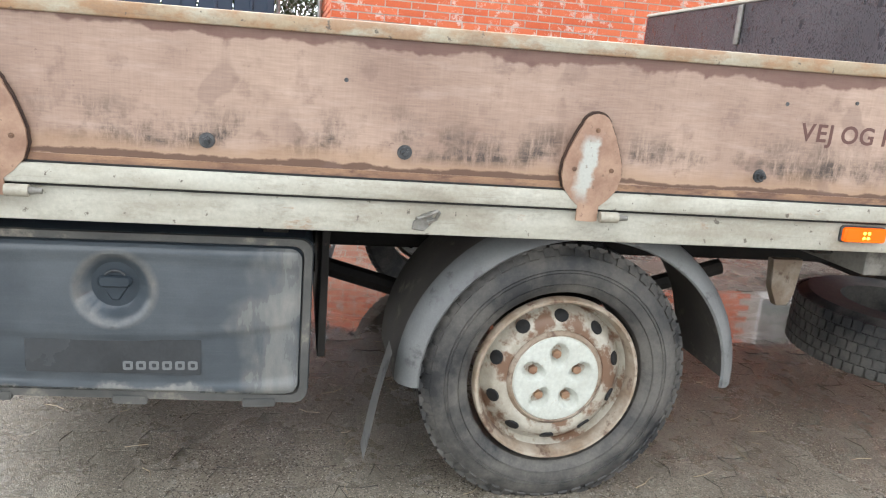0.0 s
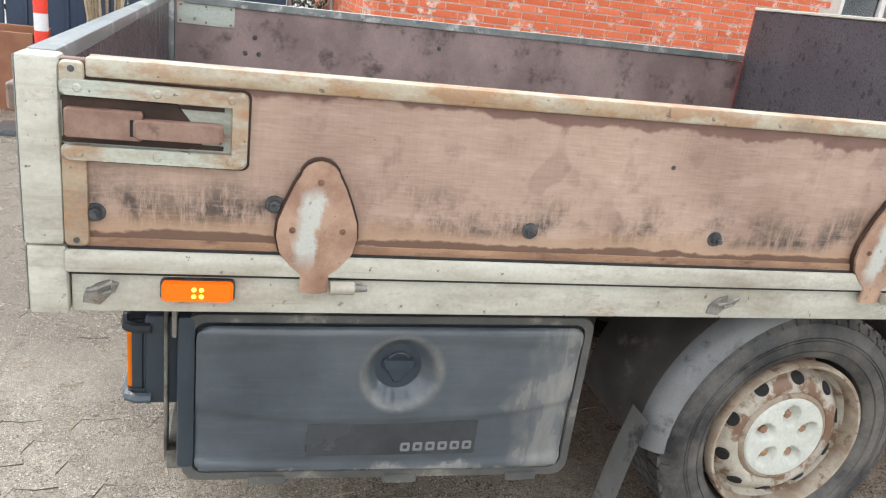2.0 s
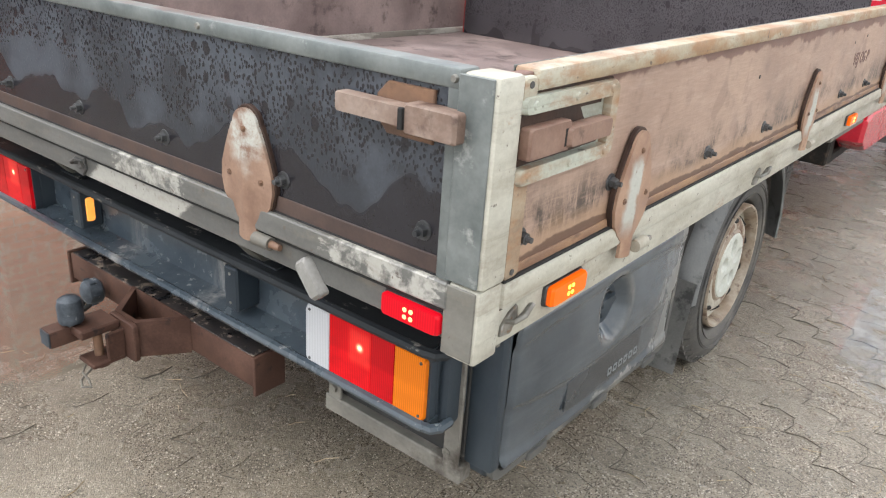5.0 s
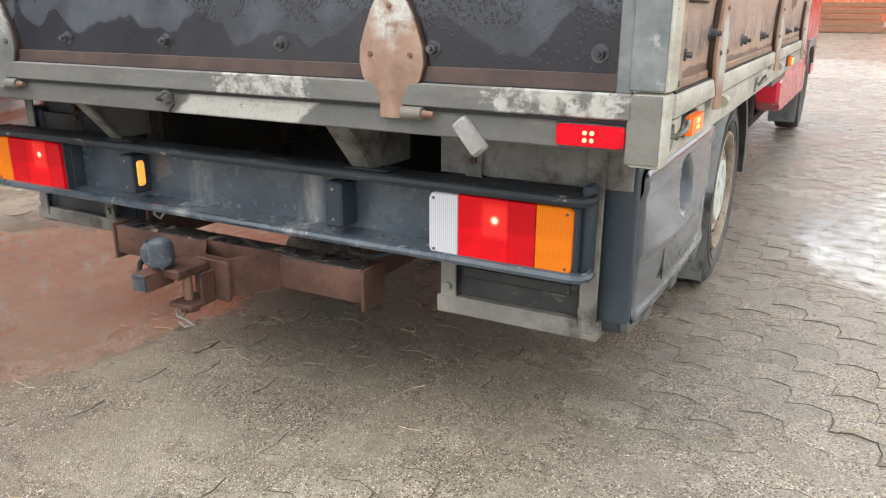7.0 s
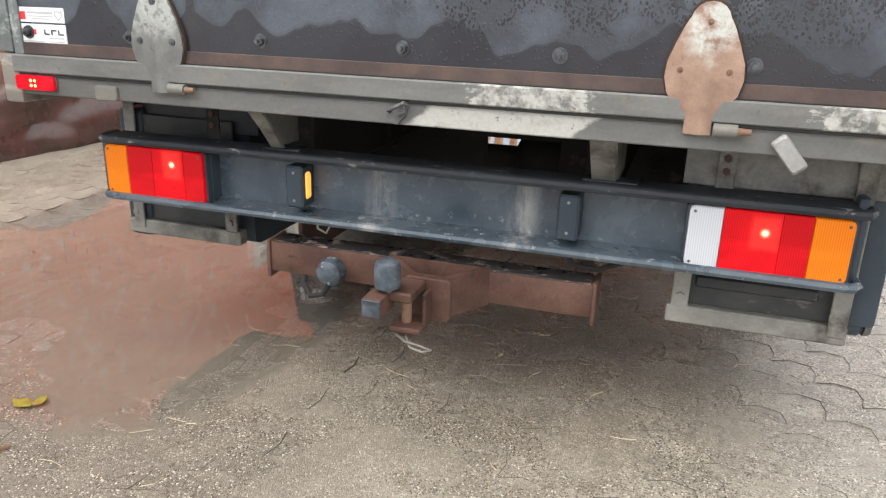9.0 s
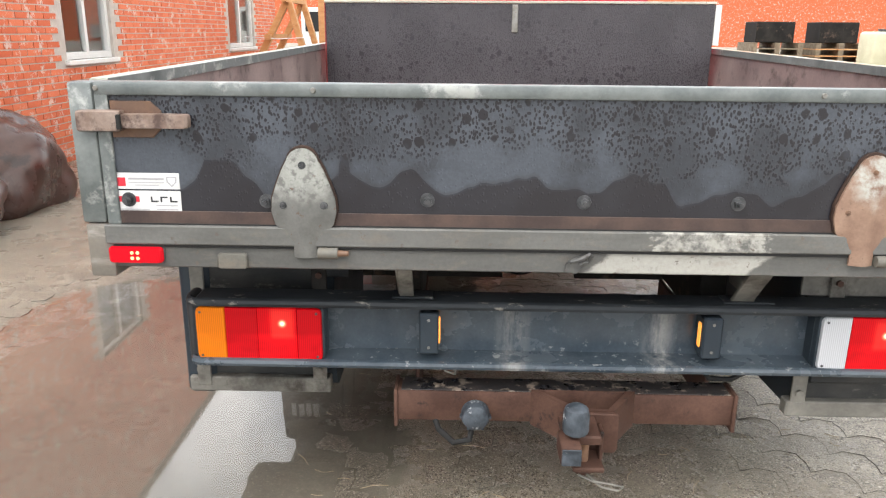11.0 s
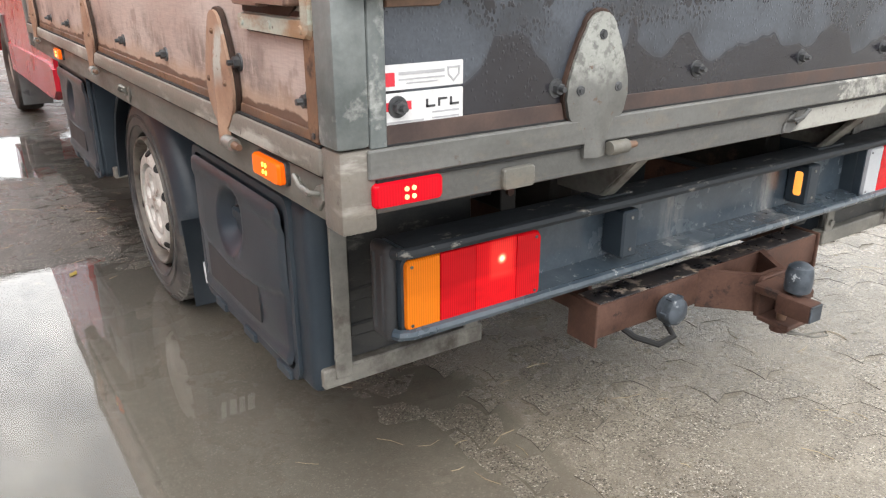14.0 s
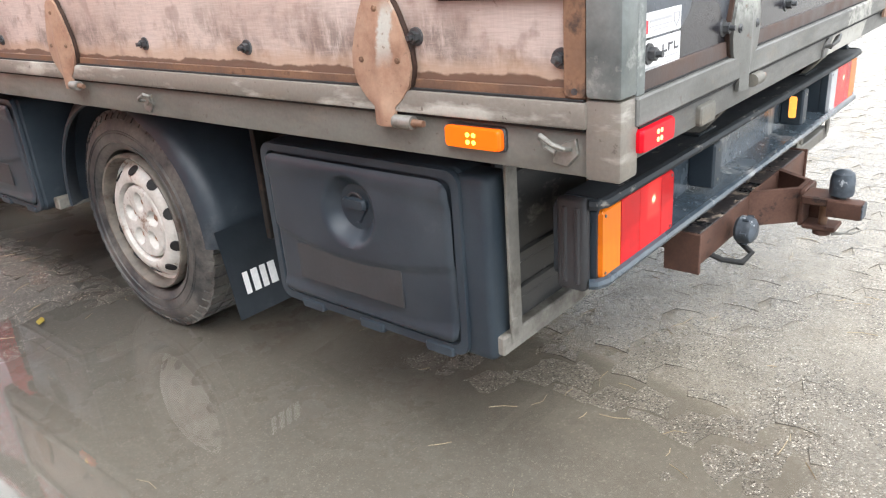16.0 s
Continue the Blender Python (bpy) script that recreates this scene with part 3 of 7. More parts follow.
PLASTIC_DIRT = worn("plastic_with_dried_mud", (0.062, 0.064, 0.062), (0.125, 0.122, 0.112), (0.34, 0.305, 0.245), rough=(0.45, 0.65), scale=5, grain=200, stain_scale=5, stain_at=(0.55, 0.68))
PLASTIC_LID = worn("blue_black_lid_plastic", (0.026, 0.034, 0.044), (0.046, 0.057, 0.068), (0.085, 0.095, 0.10), rough=(0.3, 0.45), scale=3.5, grain=400, stain_scale=3, stain_at=(0.6, 0.75), bump=0.12, spec=0.35)
PLATE = worn("matt_black_label", (0.026, 0.027, 0.029), (0.045, 0.046, 0.049), rough=(0.5, 0.65), scale=6)
LABEL_RIGHT = worn("glossy_dark_label", (0.030, 0.034, 0.038), (0.048, 0.054, 0.060), rough=(0.16, 0.3), scale=5)
GUARD_IN = worn("dusty_brown_guard_lining", (0.055, 0.050, 0.045), (0.11, 0.10, 0.088), (0.16, 0.14, 0.115), rough=(0.6, 0.8), scale=6, grain=180)
MUDGUARD = worn("grey_dusty_mudguard", (0.135, 0.14, 0.142), (0.21, 0.215, 0.21), (0.07, 0.07, 0.07), rough=(0.4, 0.6), scale=4, grain=200)


def beam_paint():
    """Blue-grey beam paint with pale scuffs at two old welds and chips along the lower edge."""
    m, n, l, p = shader("blue_grey_bumper_paint")
    vec = coords(n, l)
    x, y, z = axes_of(n, l, vec)
    cloudy = noise_fac(n, l, vec, 5, 6, 0.6, 0.38, 0.64)
    fine = noise_fac(n, l, vec, 130, 4, 0.6, 0.3, 0.7)
    smear = noise_fac(n, l, coords(n, l, (26, 26, 7)), 1.0, 6, 0.7, 0.38, 0.62)
    colour = mixed(n, l, cloudy, (0.040, 0.056, 0.072), (0.080, 0.100, 0.118))
    for at in (-0.15, 0.235):
        off = calc(n, l, "ABSOLUTE", calc(n, l, "SUBTRACT", x, at))
        colour = mixed(n, l, calc(n, l, "MULTIPLY", calc(n, l, "MULTIPLY", span(n, l, off, 0.05, 0.008), smear), 0.6), colour, (0.36, 0.355, 0.34))
    chip = noise_fac(n, l, vec, 34, 6, 0.7, 0.60, 0.65)
    low = span(n, l, z, 0.56, 0.515)
    colour = mixed(n, l, calc(n, l, "MULTIPLY", chip, span(n, l, low, 0, 1, 0.1, 0.5)), colour, (0.40, 0.40, 0.39))
    colour = mixed(n, l, 0.35, colour, mixed(n, l, fine, (0.55, 0.55, 0.55), (1, 1, 1)), "MULTIPLY")
    l.new(colour, p.inputs["Base Color"])
    l.new(span(n, l, cloudy, 0, 1, 0.16, 0.36), p.inputs["Roughness"])
    bumped(n, l, p, fine, 0.10, 0.001)
    return m


def lid_plastic():
    """Sun-bleached toolbox lid: a cool sheen, dried mud and a painted-in pale reflection at the front corners, mud
    along the lower edge.
    """
    m, n, l, p = shader("sun_bleached_lid_plastic")
    vec = coords(n, l)
    x, y, z = axes_of(n, l, vec)
    cloudy = noise_fac(n, l, vec, 3.2, 5, 0.55, 0.36, 0.64)
    fine = noise_fac(n, l, vec, 260, 3, 0.6, 0.3, 0.7)
    rag = noise_fac(n, l, vec, 9, 6, 0.65, 0.0, 1.0)
    rub = noise_fac(n, l, coords(n, l, (3, 3, 40)), 1.0, 5, 0.7, 0.50, 0.72)
    colour = mixed(n, l, cloudy, (0.036, 0.047, 0.058), (0.078, 0.092, 0.105))
    colour = mixed(n, l, calc(n, l, "MULTIPLY", rub, 0.10), colour, (0.20, 0.215, 0.225))
    # cream front end: a pale reflection painted into the colour along with mud
    end = span(n, l, calc(n, l, "ADD", y, calc(n, l, "MULTIPLY", noise_fac(n, l, vec, 3.5, 4, 0.55, 0.2, 0.8), 0.42)), 1.20, 1.30)
    foot = span(n, l, calc(n, l, "ADD", z, calc(n, l, "MULTIPLY", noise_fac(n, l, vec, 6, 5, 0.6, 0.2, 0.8), -0.09)), 0.306, 0.292)
    mud = calc(n, l, "MULTIPLY", calc(n, l, "MAXIMUM", end, foot), noise_fac(n, l, coords(n, l, (1, 16, 5)), 1.0, 5, 0.6, 0.30, 0.62))
    colour = mixed(n, l, calc(n, l, "MULTIPLY", mud, 0.6), colour, (0.33, 0.315, 0.28))
    dy, dz = calc(n, l, "SUBTRACT", y, 0.6975), calc(n, l, "SUBTRACT", z, 0.598)
    away = calc(n, l, "SQRT", calc(n, l, "ADD", calc(n, l, "MULTIPLY", dy, dy), calc(n, l, "MULTIPLY", dz, dz)))
    dust = calc(n, l, "MULTIPLY", span(n, l, calc(n, l, "ABSOLUTE", calc(n, l, "SUBTRACT", away, 0.082)), 0.016, 0.004), span(n, l, rag, 0.3, 0.62))
    colour = mixed(n, l, calc(n, l, "MULTIPLY", dust, 0.35), colour, (0.33, 0.30, 0.255))
    colour = mixed(n, l, 0.25, colour, mixed(n, l, fine, (0.6, 0.6, 0.6), (1, 1, 1)), "MULTIPLY")
    l.new(colour, p.inputs["Base Color"])
    l.new(span(n, l, mud, 0, 1, 0.09, 0.5), p.inputs["Roughness"])
    bumped(n, l, p, fine, 0.1, 0.0008)
    return m


LID = lid_plastic()
BOX_BACK = worn("grimy_black_plastic", (0.028, 0.030, 0.031), (0.060, 0.058, 0.055), (0.21, 0.20, 0.175), rough=(0.3, 0.55), scale=6, grain=200, stain_scale=8, stain_at=(0.56, 0.7), stretch=(1, 1, 2), spec=0.25)
FLAP = worn("dusty_grey_rubber_flap", (0.24, 0.24, 0.232), (0.32, 0.315, 0.30), (0.10, 0.10, 0.10), rough=(0.45, 0.65), scale=8, grain=160)
DULL_RED = worn("dull_red_edge_paint", (0.30, 0.035, 0.03), (0.22, 0.03, 0.028), scale=10)
BUMPER = beam_paint()
BUMPER_TOP = worn("peeling_black_flange", (0.020, 0.024, 0.028), (0.04, 0.045, 0.05), (0.24, 0.225, 0.20), rough=(0.5, 0.75), scale=12, stain_scale=26, stain_at=(0.6, 0.66), stretch=(0.5, 1, 1), spec=0.25)
CHASSIS = worn("dirty_chassis_steel", (0.014, 0.013, 0.012), (0.032, 0.029, 0.026), (0.07, 0.05, 0.038), rough=(0.6, 0.8), scale=5, stain_scale=6, spec=0.15)
UNDER = worn("dusty_grey_bracket", (0.15, 0.143, 0.126), (0.24, 0.228, 0.20), (0.06, 0.052, 0.043), scale=9, rough=(0.5, 0.7), stain_scale=7, stain_at=(0.50, 0.64), spec=0.3)
TOW = worn("rusty_towbar", (0.066, 0.034, 0.025), (0.112, 0.061, 0.045), (0.026, 0.019, 0.017), rough=(0.55, 0.8), scale=10, grain=160, stain_scale=14, spec=0.2)
TOW_TOP = worn("flaking_black_paint_on_rust", (0.016, 0.017, 0.020), (0.05, 0.042, 0.04), (0.26, 0.21, 0.17), rough=(0.25, 0.5), scale=18, stain_scale=30, stain_at=(0.54, 0.6), spec=0.35)
CAP_BLUE = worn("faded_black_rubber_cap", (0.030, 0.037, 0.046), (0.085, 0.100, 0.118), (0.34, 0.36, 0.37), rough=(0.4, 0.6), scale=25, stain_scale=34, stain_at=(0.60, 0.66), spec=0.3)
TYRE = tyre_rubber()
RIM = worn("rusty_cream_steel_rim", (0.50, 0.47, 0.395), (0.36, 0.32, 0.255), (0.17, 0.098, 0.06), scale=10, stain_scale=11, stain_at=(0.49, 0.57), rough=(0.4, 0.6))
RIM_LIP = worn("rusty_rim_lip", (0.26, 0.19, 0.13), (0.42, 0.36, 0.285), (0.13, 0.08, 0.055), scale=14, stain_scale=12, stain_at=(0.55, 0.62))
LIP_DARK = worn("grimy_rim_lip", (0.105, 0.092, 0.078), (0.19, 0.165, 0.138), (0.07, 0.05, 0.04), scale=14, stain_scale=12, stain_at=(0.55, 0.62), spec=0.3)
RIM_OLD = worn("grey_silver_rim", (0.60, 0.585, 0.545), (0.47, 0.45, 0.41), (0.20, 0.125, 0.085), scale=10, stain_scale=12, stain_at=(0.56, 0.64))
CAP = worn("cream_plastic_wheel_cap", (0.60, 0.62, 0.56), (0.52, 0.53, 0.47), (0.36, 0.27, 0.17), scale=14, stain_scale=18, stain_at=(0.64, 0.72), rough=(0.35, 0.5))
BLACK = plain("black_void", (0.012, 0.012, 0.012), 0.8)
RED_LENS = lens("red_lamp_lens", (0.50, 0.004, 0.008), 0.42, (0.783, 0.600), True)
RED_LENS_LEFT = lens("red_lamp_lens_left", (0.50, 0.004, 0.008), 0.42, (-0.742, 0.606), True)
RED_DARK = lens("deep_red_reflector_lens", (0.42, 0.004, 0.008), 0.36, None, True)
RED_LIT = lens("lit_red_lens", (0.48, 0.004, 0.012), 0.40)
ORANGE_LENS = lens("orange_lamp_lens", (0.66, 0.165, 0.008), 0.11, None, True)
ORANGE_LIT = lens("lit_orange_lens", (0.86, 0.13, 0.006), 0.38)
CLEAR_LENS = lens("clear_ribbed_lens", (0.50, 0.51, 0.53), 0.03, None, True)
LED = plain("lit_diode_amber", (1.0, 0.75, 0.1), 0.3, 0, 2.2, (1.0, 0.62, 0.06))
LED_RED = plain("lit_diode_red", (1.0, 0.5, 0.3), 0.3, 0, 1.7, (1.0, 0.40, 0.10))
BULB_WARM = plain("lit_number_lamp", (0.9, 0.42, 0.1), 0.25, 0, 0.8, (1.0, 0.36, 0.05))
RED_PAINT = worn("red_cab_paint", (0.50, 0.018, 0.035), (0.44, 0.015, 0.03), rough=(0.2, 0.3), scale=3)
WHITE_STICKER = worn("white_sticker", (0.74, 0.74, 0.74), (0.68, 0.68, 0.67), (0.5, 0.48, 0.45), rough=(0.3, 0.4), scale=20, stain_scale=30, stain_at=(0.66, 0.74))
INK_RED = plain("red_print", (0.62, 0.03, 0.05), 0.4)
INK_DARK = plain("dark_print", (0.05, 0.05, 0.055), 0.4)
INK_GREY = plain("grey_print", (0.42, 0.42, 0.43), 0.4)
INK_BROWN = plain("faded_brown_print", (0.13, 0.062, 0.052), 0.6)
WHITE_PRINT = plain("white_print", (0.72, 0.72, 0.72), 0.4)
GHOST_PRINT = plain("moulded_pale_print", (0.16, 0.17, 0.175), 0.4)
PAVER = paver_material()
JOINT = worn("dark_wet_joint_soil", (0.060, 0.051, 0.040), (0.098, 0.084, 0.066), rough=(0.7, 0.9), scale=14)
GROUND = ground_material()
WATER = water_material()
BRICK = brick_material()
MORTAR = worn("grey_mortar", (0.50, 0.45, 0.40), (0.60, 0.55, 0.49), scale=12, rough=(0.8, 0.9))
WINDOW_FRAME = worn("white_window_frame", (0.76, 0.76, 0.73), (0.7, 0.7, 0.67), rough=(0.3, 0.45))
GLASS = glass_material("window_glass")
DIM = plain("dim_green_room_wall", (0.24, 0.29, 0.22), 0.8)
TARP = worn("muddy_brown_tarpaulin", (0.055, 0.027, 0.021), (0.09, 0.046, 0.035), (0.03, 0.017, 0.014), rough=(0.22, 0.42), scale=3, stain_scale=4, bump=0.25)
JUTE = worn("jute_root_ball", (0.29, 0.225, 0.165), (0.19, 0.14, 0.10), (0.09, 0.065, 0.05), scale=22, grain=200, rough=(0.8, 0.95), bump=0.5)
STEM = worn("pale_straw_coloured_stem", (0.38, 0.31, 0.21), (0.27, 0.21, 0.14), scale=20, rough=(0.7, 0.9))
BARK = worn("pale_bark", (0.23, 0.185, 0.125), (0.15, 0.115, 0.08), scale=14, rough=(0.7, 0.9))
NAVY = worn("navy_steel_sheet", (0.018, 0.035, 0.07), (0.028, 0.05, 0.09), rough=(0.3, 0.5), scale=3)
WOOD = worn("fresh_orange_timber", (0.55, 0.27, 0.10), (0.62, 0.36, 0.16), (0.42, 0.18, 0.07), scale=3, stretch=(1, 1, 5), rough=(0.5, 0.7))
FENCE_WIRE = worn("galvanised_fence_wire", (0.42, 0.43, 0.42), (0.32, 0.33, 0.32), metal=0.5, scale=20)
LEAF = worn("evergreen_leaf", (0.045, 0.075, 0.022), (0.09, 0.12, 0.04), rough=(0.45, 0.6), scale=20)
FALLEN = worn("fallen_yellow_leaf", (0.50, 0.42, 0.06), (0.42, 0.27, 0.05), scale=40)
STRAW = worn("dry_pale_straw", (0.45, 0.36, 0.22), (0.33, 0.25, 0.15), scale=30)
WHITE_CAR = worn("muddy_white_car_paint", (0.50, 0.48, 0.45), (0.42, 0.395, 0.36), (0.30, 0.255, 0.20), rough=(0.25, 0.4), scale=1.2, stain_scale=1.4, stain_at=(0.50, 0.66))
YELLOW = worn("yellow_machine_paint", (0.66, 0.32, 0.02), (0.58, 0.27, 0.02), rough=(0.3, 0.45))
POST_RED = worn("red_marker_paint", (0.80, 0.06, 0.03), (0.72, 0.05, 0.028), scale=10)
TANK = worn("yellowed_plastic", (0.62, 0.60, 0.42), (0.54, 0.51, 0.34), rough=(0.35, 0.5), scale=3)
CORTEN = worn("rusty_steel_planter", (0.24, 0.10, 0.05), (0.3, 0.14, 0.075), scale=6)


# ---- mesh helpers ----
def part(name, bm, material, parent=None, label="", smooth=True):
    """One mesh object from a bmesh, under a thing or a part."""
    me = bpy.data.meshes.new(name)
    bmesh.ops.recalc_face_normals(bm, faces=bm.faces)
    bm.to_mesh(me)
    bm.free()
    me.materials.append(material)
    if smooth:
        me.polygons.foreach_set("use_smooth", [True] * len(me.polygons))
        me.set_sharp_from_angle(angle=radians(35))
    ob = new(name, me)
    ob.parent = parent
    return tagged(ob, label)


def thing(name, label, category, group="", kind=""):
    return tagged(new(name), label, category, group, kind)


def box(bm, x, y, z, bevel=0.003, turn=None, segments=1):
    """A bevelled block between the pairs x, y and z; turn: a matrix about its centre."""
    c = Vector(((x[0] + x[1]) / 2, (y[0] + y[1]) / 2, (z[0] + z[1]) / 2))
    size = Vector((abs(x[1] - x[0]), abs(y[1] - y[0]), abs(z[1] - z[0])))
    m = Matrix.Translation(c) @ (turn or Matrix()) @ Matrix.Diagonal((*size, 1))
    vs = bmesh.ops.create_cube(bm, size=1, matrix=m)["verts"]
    if bevel:
        edges = list({e for v in vs for e in v.link_edges})
        bmesh.ops.bevel(bm, geom=edges, offset=min(bevel, 0.45 * min(size)), segments=segments, profile=0.5, affect="EDGES")
    return bm


def blk(x, y, z, bevel=0.003, turn=None, segments=1):
    return box(bmesh.new(), x, y, z, bevel, turn, segments)


def rod(bm, a, b, r, r2=None, seg=16):
    a, b = Vector(a), Vector(b)
    m = Matrix.Translation((a + b) / 2) @ (b - a).to_track_quat("Z", "Y").to_matrix().to_4x4()
    bmesh.ops.create_cone(bm, cap_ends=True, segments=seg, radius1=r, radius2=r if r2 is None else r2, depth=(b - a).length, matrix=m)
    return bm


def pipe(points, r, seg=8):
    """A bent round bar through the points."""
    bm, rings = bmesh.new(), []
    pts = [Vector(p) for p in points]
    for i, p in enumerate(pts):
        d = (pts[min(i + 1, len(pts) - 1)] - pts[max(i - 1, 0)]).normalized()
        q = d.to_track_quat("Z", "Y")
        rings.append([bm.verts.new(p + q @ Vector((r * math.cos(2 * math.pi * k / seg), r * math.sin(2 * math.pi * k / seg), 0))) for k in range(seg)])
    for a, b in zip(rings, rings[1:]):
        for k in range(seg):
            bm.faces.new((a[k], a[(k + 1) % seg], b[(k + 1) % seg], b[k]))
    bm.faces.new(rings[0][::-1])
    bm.faces.new(rings[-1])
    return bm


def arc(cx, cy, r, a0, a1, n):
    return [(cx + r * math.cos(radians(a0 + (a1 - a0) * i / n)), cy + r * math.sin(radians(a0 + (a1 - a0) * i / n))) for i in range(n + 1)]


def round_rect(u0, u1, v0, v1, r, n=5):
    return (arc(u1 - r, v0 + r, r, -90, 0, n) + arc(u1 - r, v1 - r, r, 0, 90, n) + arc(u0 + r, v1 - r, r, 90, 180, n) + arc(u0 + r, v0 + r, r, 180, 270, n))


def slab(outline, m, depth, bevel=0.002, bm=None):
    """A plate: the outline (u, v) laid by m (u to x, v to y, out to z), from z 0 to depth, its front edge bevelled."""
    bm = bm or bmesh.new()
    loops = []
    cu = sum(p[0] for p in outline) / len(outline)
    cv = sum(p[1] for p in outline) / len(outline)
    for out, shrink in ((0, 0), (depth - bevel, 0), (depth, bevel)):
        ring = []
        for u, v in outline:
            d = math.hypot(u - cu, v - cv) or 1
            k = 1 - shrink / d
            ring.append(bm.verts.new(m @ Vector((cu + (u - cu) * k, cv + (v - cv) * k, out))))
        loops.append(ring)
    n = len(outline)
    for a, b in zip(loops, loops[1:]):
        for k in range(n):
            bm.faces.new((a[k], a[(k + 1) % n], b[(k + 1) % n], b[k]))
    bm.faces.new(loops[0][::-1])
    bm.faces.new(loops[-1])
    return bm


def ring_plate(outer, inner, m, depth, bm=None):
    """A frame between two outlines of equal count."""
    bm = bm or bmesh.new()
    rows = [[bm.verts.new(m @ Vector((u, v, d))) for u, v in o] for o, d in ((outer, 0), (outer, depth * 0.7), ([(a[0] * 0.93 + b[0] * 0.07, a[1] * 0.93 + b[1] * 0.07) for a, b in zip(outer, inner)], depth), ([(a[0] * 0.1 + b[0] * 0.9, a[1] * 0.1 + b[1] * 0.9) for a, b in zip(outer, inner)], depth), (inner, depth * 0.6), (inner, 0))]
    n = len(outer)
    for a, b in zip(rows, rows[1:] + rows[:1]):
        for k in range(n):
            bm.faces.new((a[k], a[(k + 1) % n], b[(k + 1) % n], b[k]))
    return bm


def lathe(profile, m, seg=48, bm=None):
    """Turn (radius, out) pairs about the z axis of m; the profile is closed."""
    bm = bm or bmesh.new()
    rings = [[bm.verts.new(m @ Vector((r * math.cos(2 * math.pi * k / seg), r * math.sin(2 * math.pi * k / seg), h))) for k in range(seg)] for r, h in profile]
    for a, b in zip(rings, rings[1:] + rings[:1]):
        for k in range(seg):
            bm.faces.new((a[k], a[(k + 1) % seg], b[(k + 1) % seg], b[k]))
    return bm


def facing(kind, at):
    """Frames for flat things: u level, v up, out of the surface. right/left: the truck's sides; rear: its tail."""
    u, o = {"right": ((0, 1, 0), (1, 0, 0)), "left": ((0, -1, 0), (-1, 0, 0)), "rear": ((1, 0, 0), (0, -1, 0)), "front": ((-1, 0, 0), (0, 1, 0))}[kind]
    m = Matrix((u, (0, 0, 1), o)).transposed().to_4x4()
    return Matrix.Translation(at) @ m


def letters(text, size, m, material, parent, name="lettering"):
    cu = bpy.data.curves.new(name, "FONT")
    cu.body, cu.size, cu.extrude, cu.offset = text, size, 0.0004, 0.0012
    tmp = bpy.data.objects.new(name, cu)
    me = bpy.data.meshes.new_from_object(tmp)
    bpy.data.objects.remove(tmp)
    me.materials.clear()
    me.materials.append(material)
    ob = new(name, me)
    ob.matrix_basis = m
    ob.parent = parent
    return ob


# ---- the flatbed truck ----
truck = thing("flatbed_truck", "worn flatbed truck with weathered plywood drop sides on wet paving", "truck")
TOP, TAIL_TOP = 1.222, 1.216
SIDE_END = 3.36
HINGES = (0.483, 1.768, 3.053)


def teardrop():
    """The outline of a hinge plate: v from the pivot tab up to the rounded tip."""
    right = [(0.026, -0.125), (0.026, -0.09), (0.046, -0.073), (0.066, -0.048), (0.0735, -0.018), (0.071, 0.012), (0.060, 0.044), (0.047, 0.076), (0.037, 0.095)]
    tip = arc(0, 0.089, 0.0365, 8, 172, 8)
    return right + tip + [(-u, v) for u, v in reversed(right)]


def hinge(kind, at, parent, paint, pin_paint, label):
    """A domed teardrop plate with a pressed middle rib, three screws and a barrel; built about its own middle."""
    bm = bmesh.new()
    edge = teardrop()
    n = len(edge)
    rows = [[bm.verts.new((u, v, 0.0)) for u, v in edge]]
    for k in range(9):
        f = 1 - k / 8
        row = []
        for u, v in edge:
            uu, vv = u * f, v if abs(u) < 0.027 and v < -0.08 else v * (0.25 + 0.75 * f)
            rib = 0.0055 * math.exp(-(uu / 0.016) ** 2) * max(0.0, min(1.0, (0.085 - vv) / 0.06))
            row.append(bm.verts.new((uu, vv, 0.006 + 0.003 * min(1, 2 * (1 - f)) + rib)))
        rows.append(row)
    for a, b in zip(rows, rows[1:]):
        for k in range(n):
            bm.faces.new((a[k], a[(k + 1) % n], b[(k + 1) % n], b[k]))
    bmesh.ops.remove_doubles(bm, verts=bm.verts[:], dist=0.0002)
    plate = part("hinge_plate", bm, paint, parent, label)
    plate.matrix_basis = facing(kind, at)
    # dark outline paints rust and edge shade round the hinge
    part("backing_plate", slab([(u * 1.05, v * 1.03 + 0.002) for u, v in edge if v > -0.1], Matrix.Translation((0, 0, -0.010)), 0.0095, 0.001), RUST_SHADE, plate)
    for u, v in ((0, 0.088), (-0.0455, -0.003), (0.0455, -0.003)):
        b = bmesh.new()
        size = 1.5 if paint is HINGE_GREY else 1.0
        rod(b, (u, v, 0.007), (u, v, 0.0105), 0.0062 * size, 0.0055 * size, 12)
        rod(b, (u, v, 0.0105), (u, v, 0.0125), 0.0036 * size, 0.003 * size, 6)
        part("screw", b, BOLT if paint is HINGE_GREY else RUST_STRIP, plate)
    part("hinge_barrel", rod(bmesh.new(), (0.03, -0.113, 0.012), (0.075, -0.113, 0.012), 0.013, None, 14), pin_paint, plate)
    part("hinge_pin", rod(bmesh.new(), (0.07, -0.113, 0.012), (0.10, -0.113, 0.012), 0.0085, 0.006, 12), RUST_STRIP if pin_paint is not CREAM else ZINC, plate)
    return plate


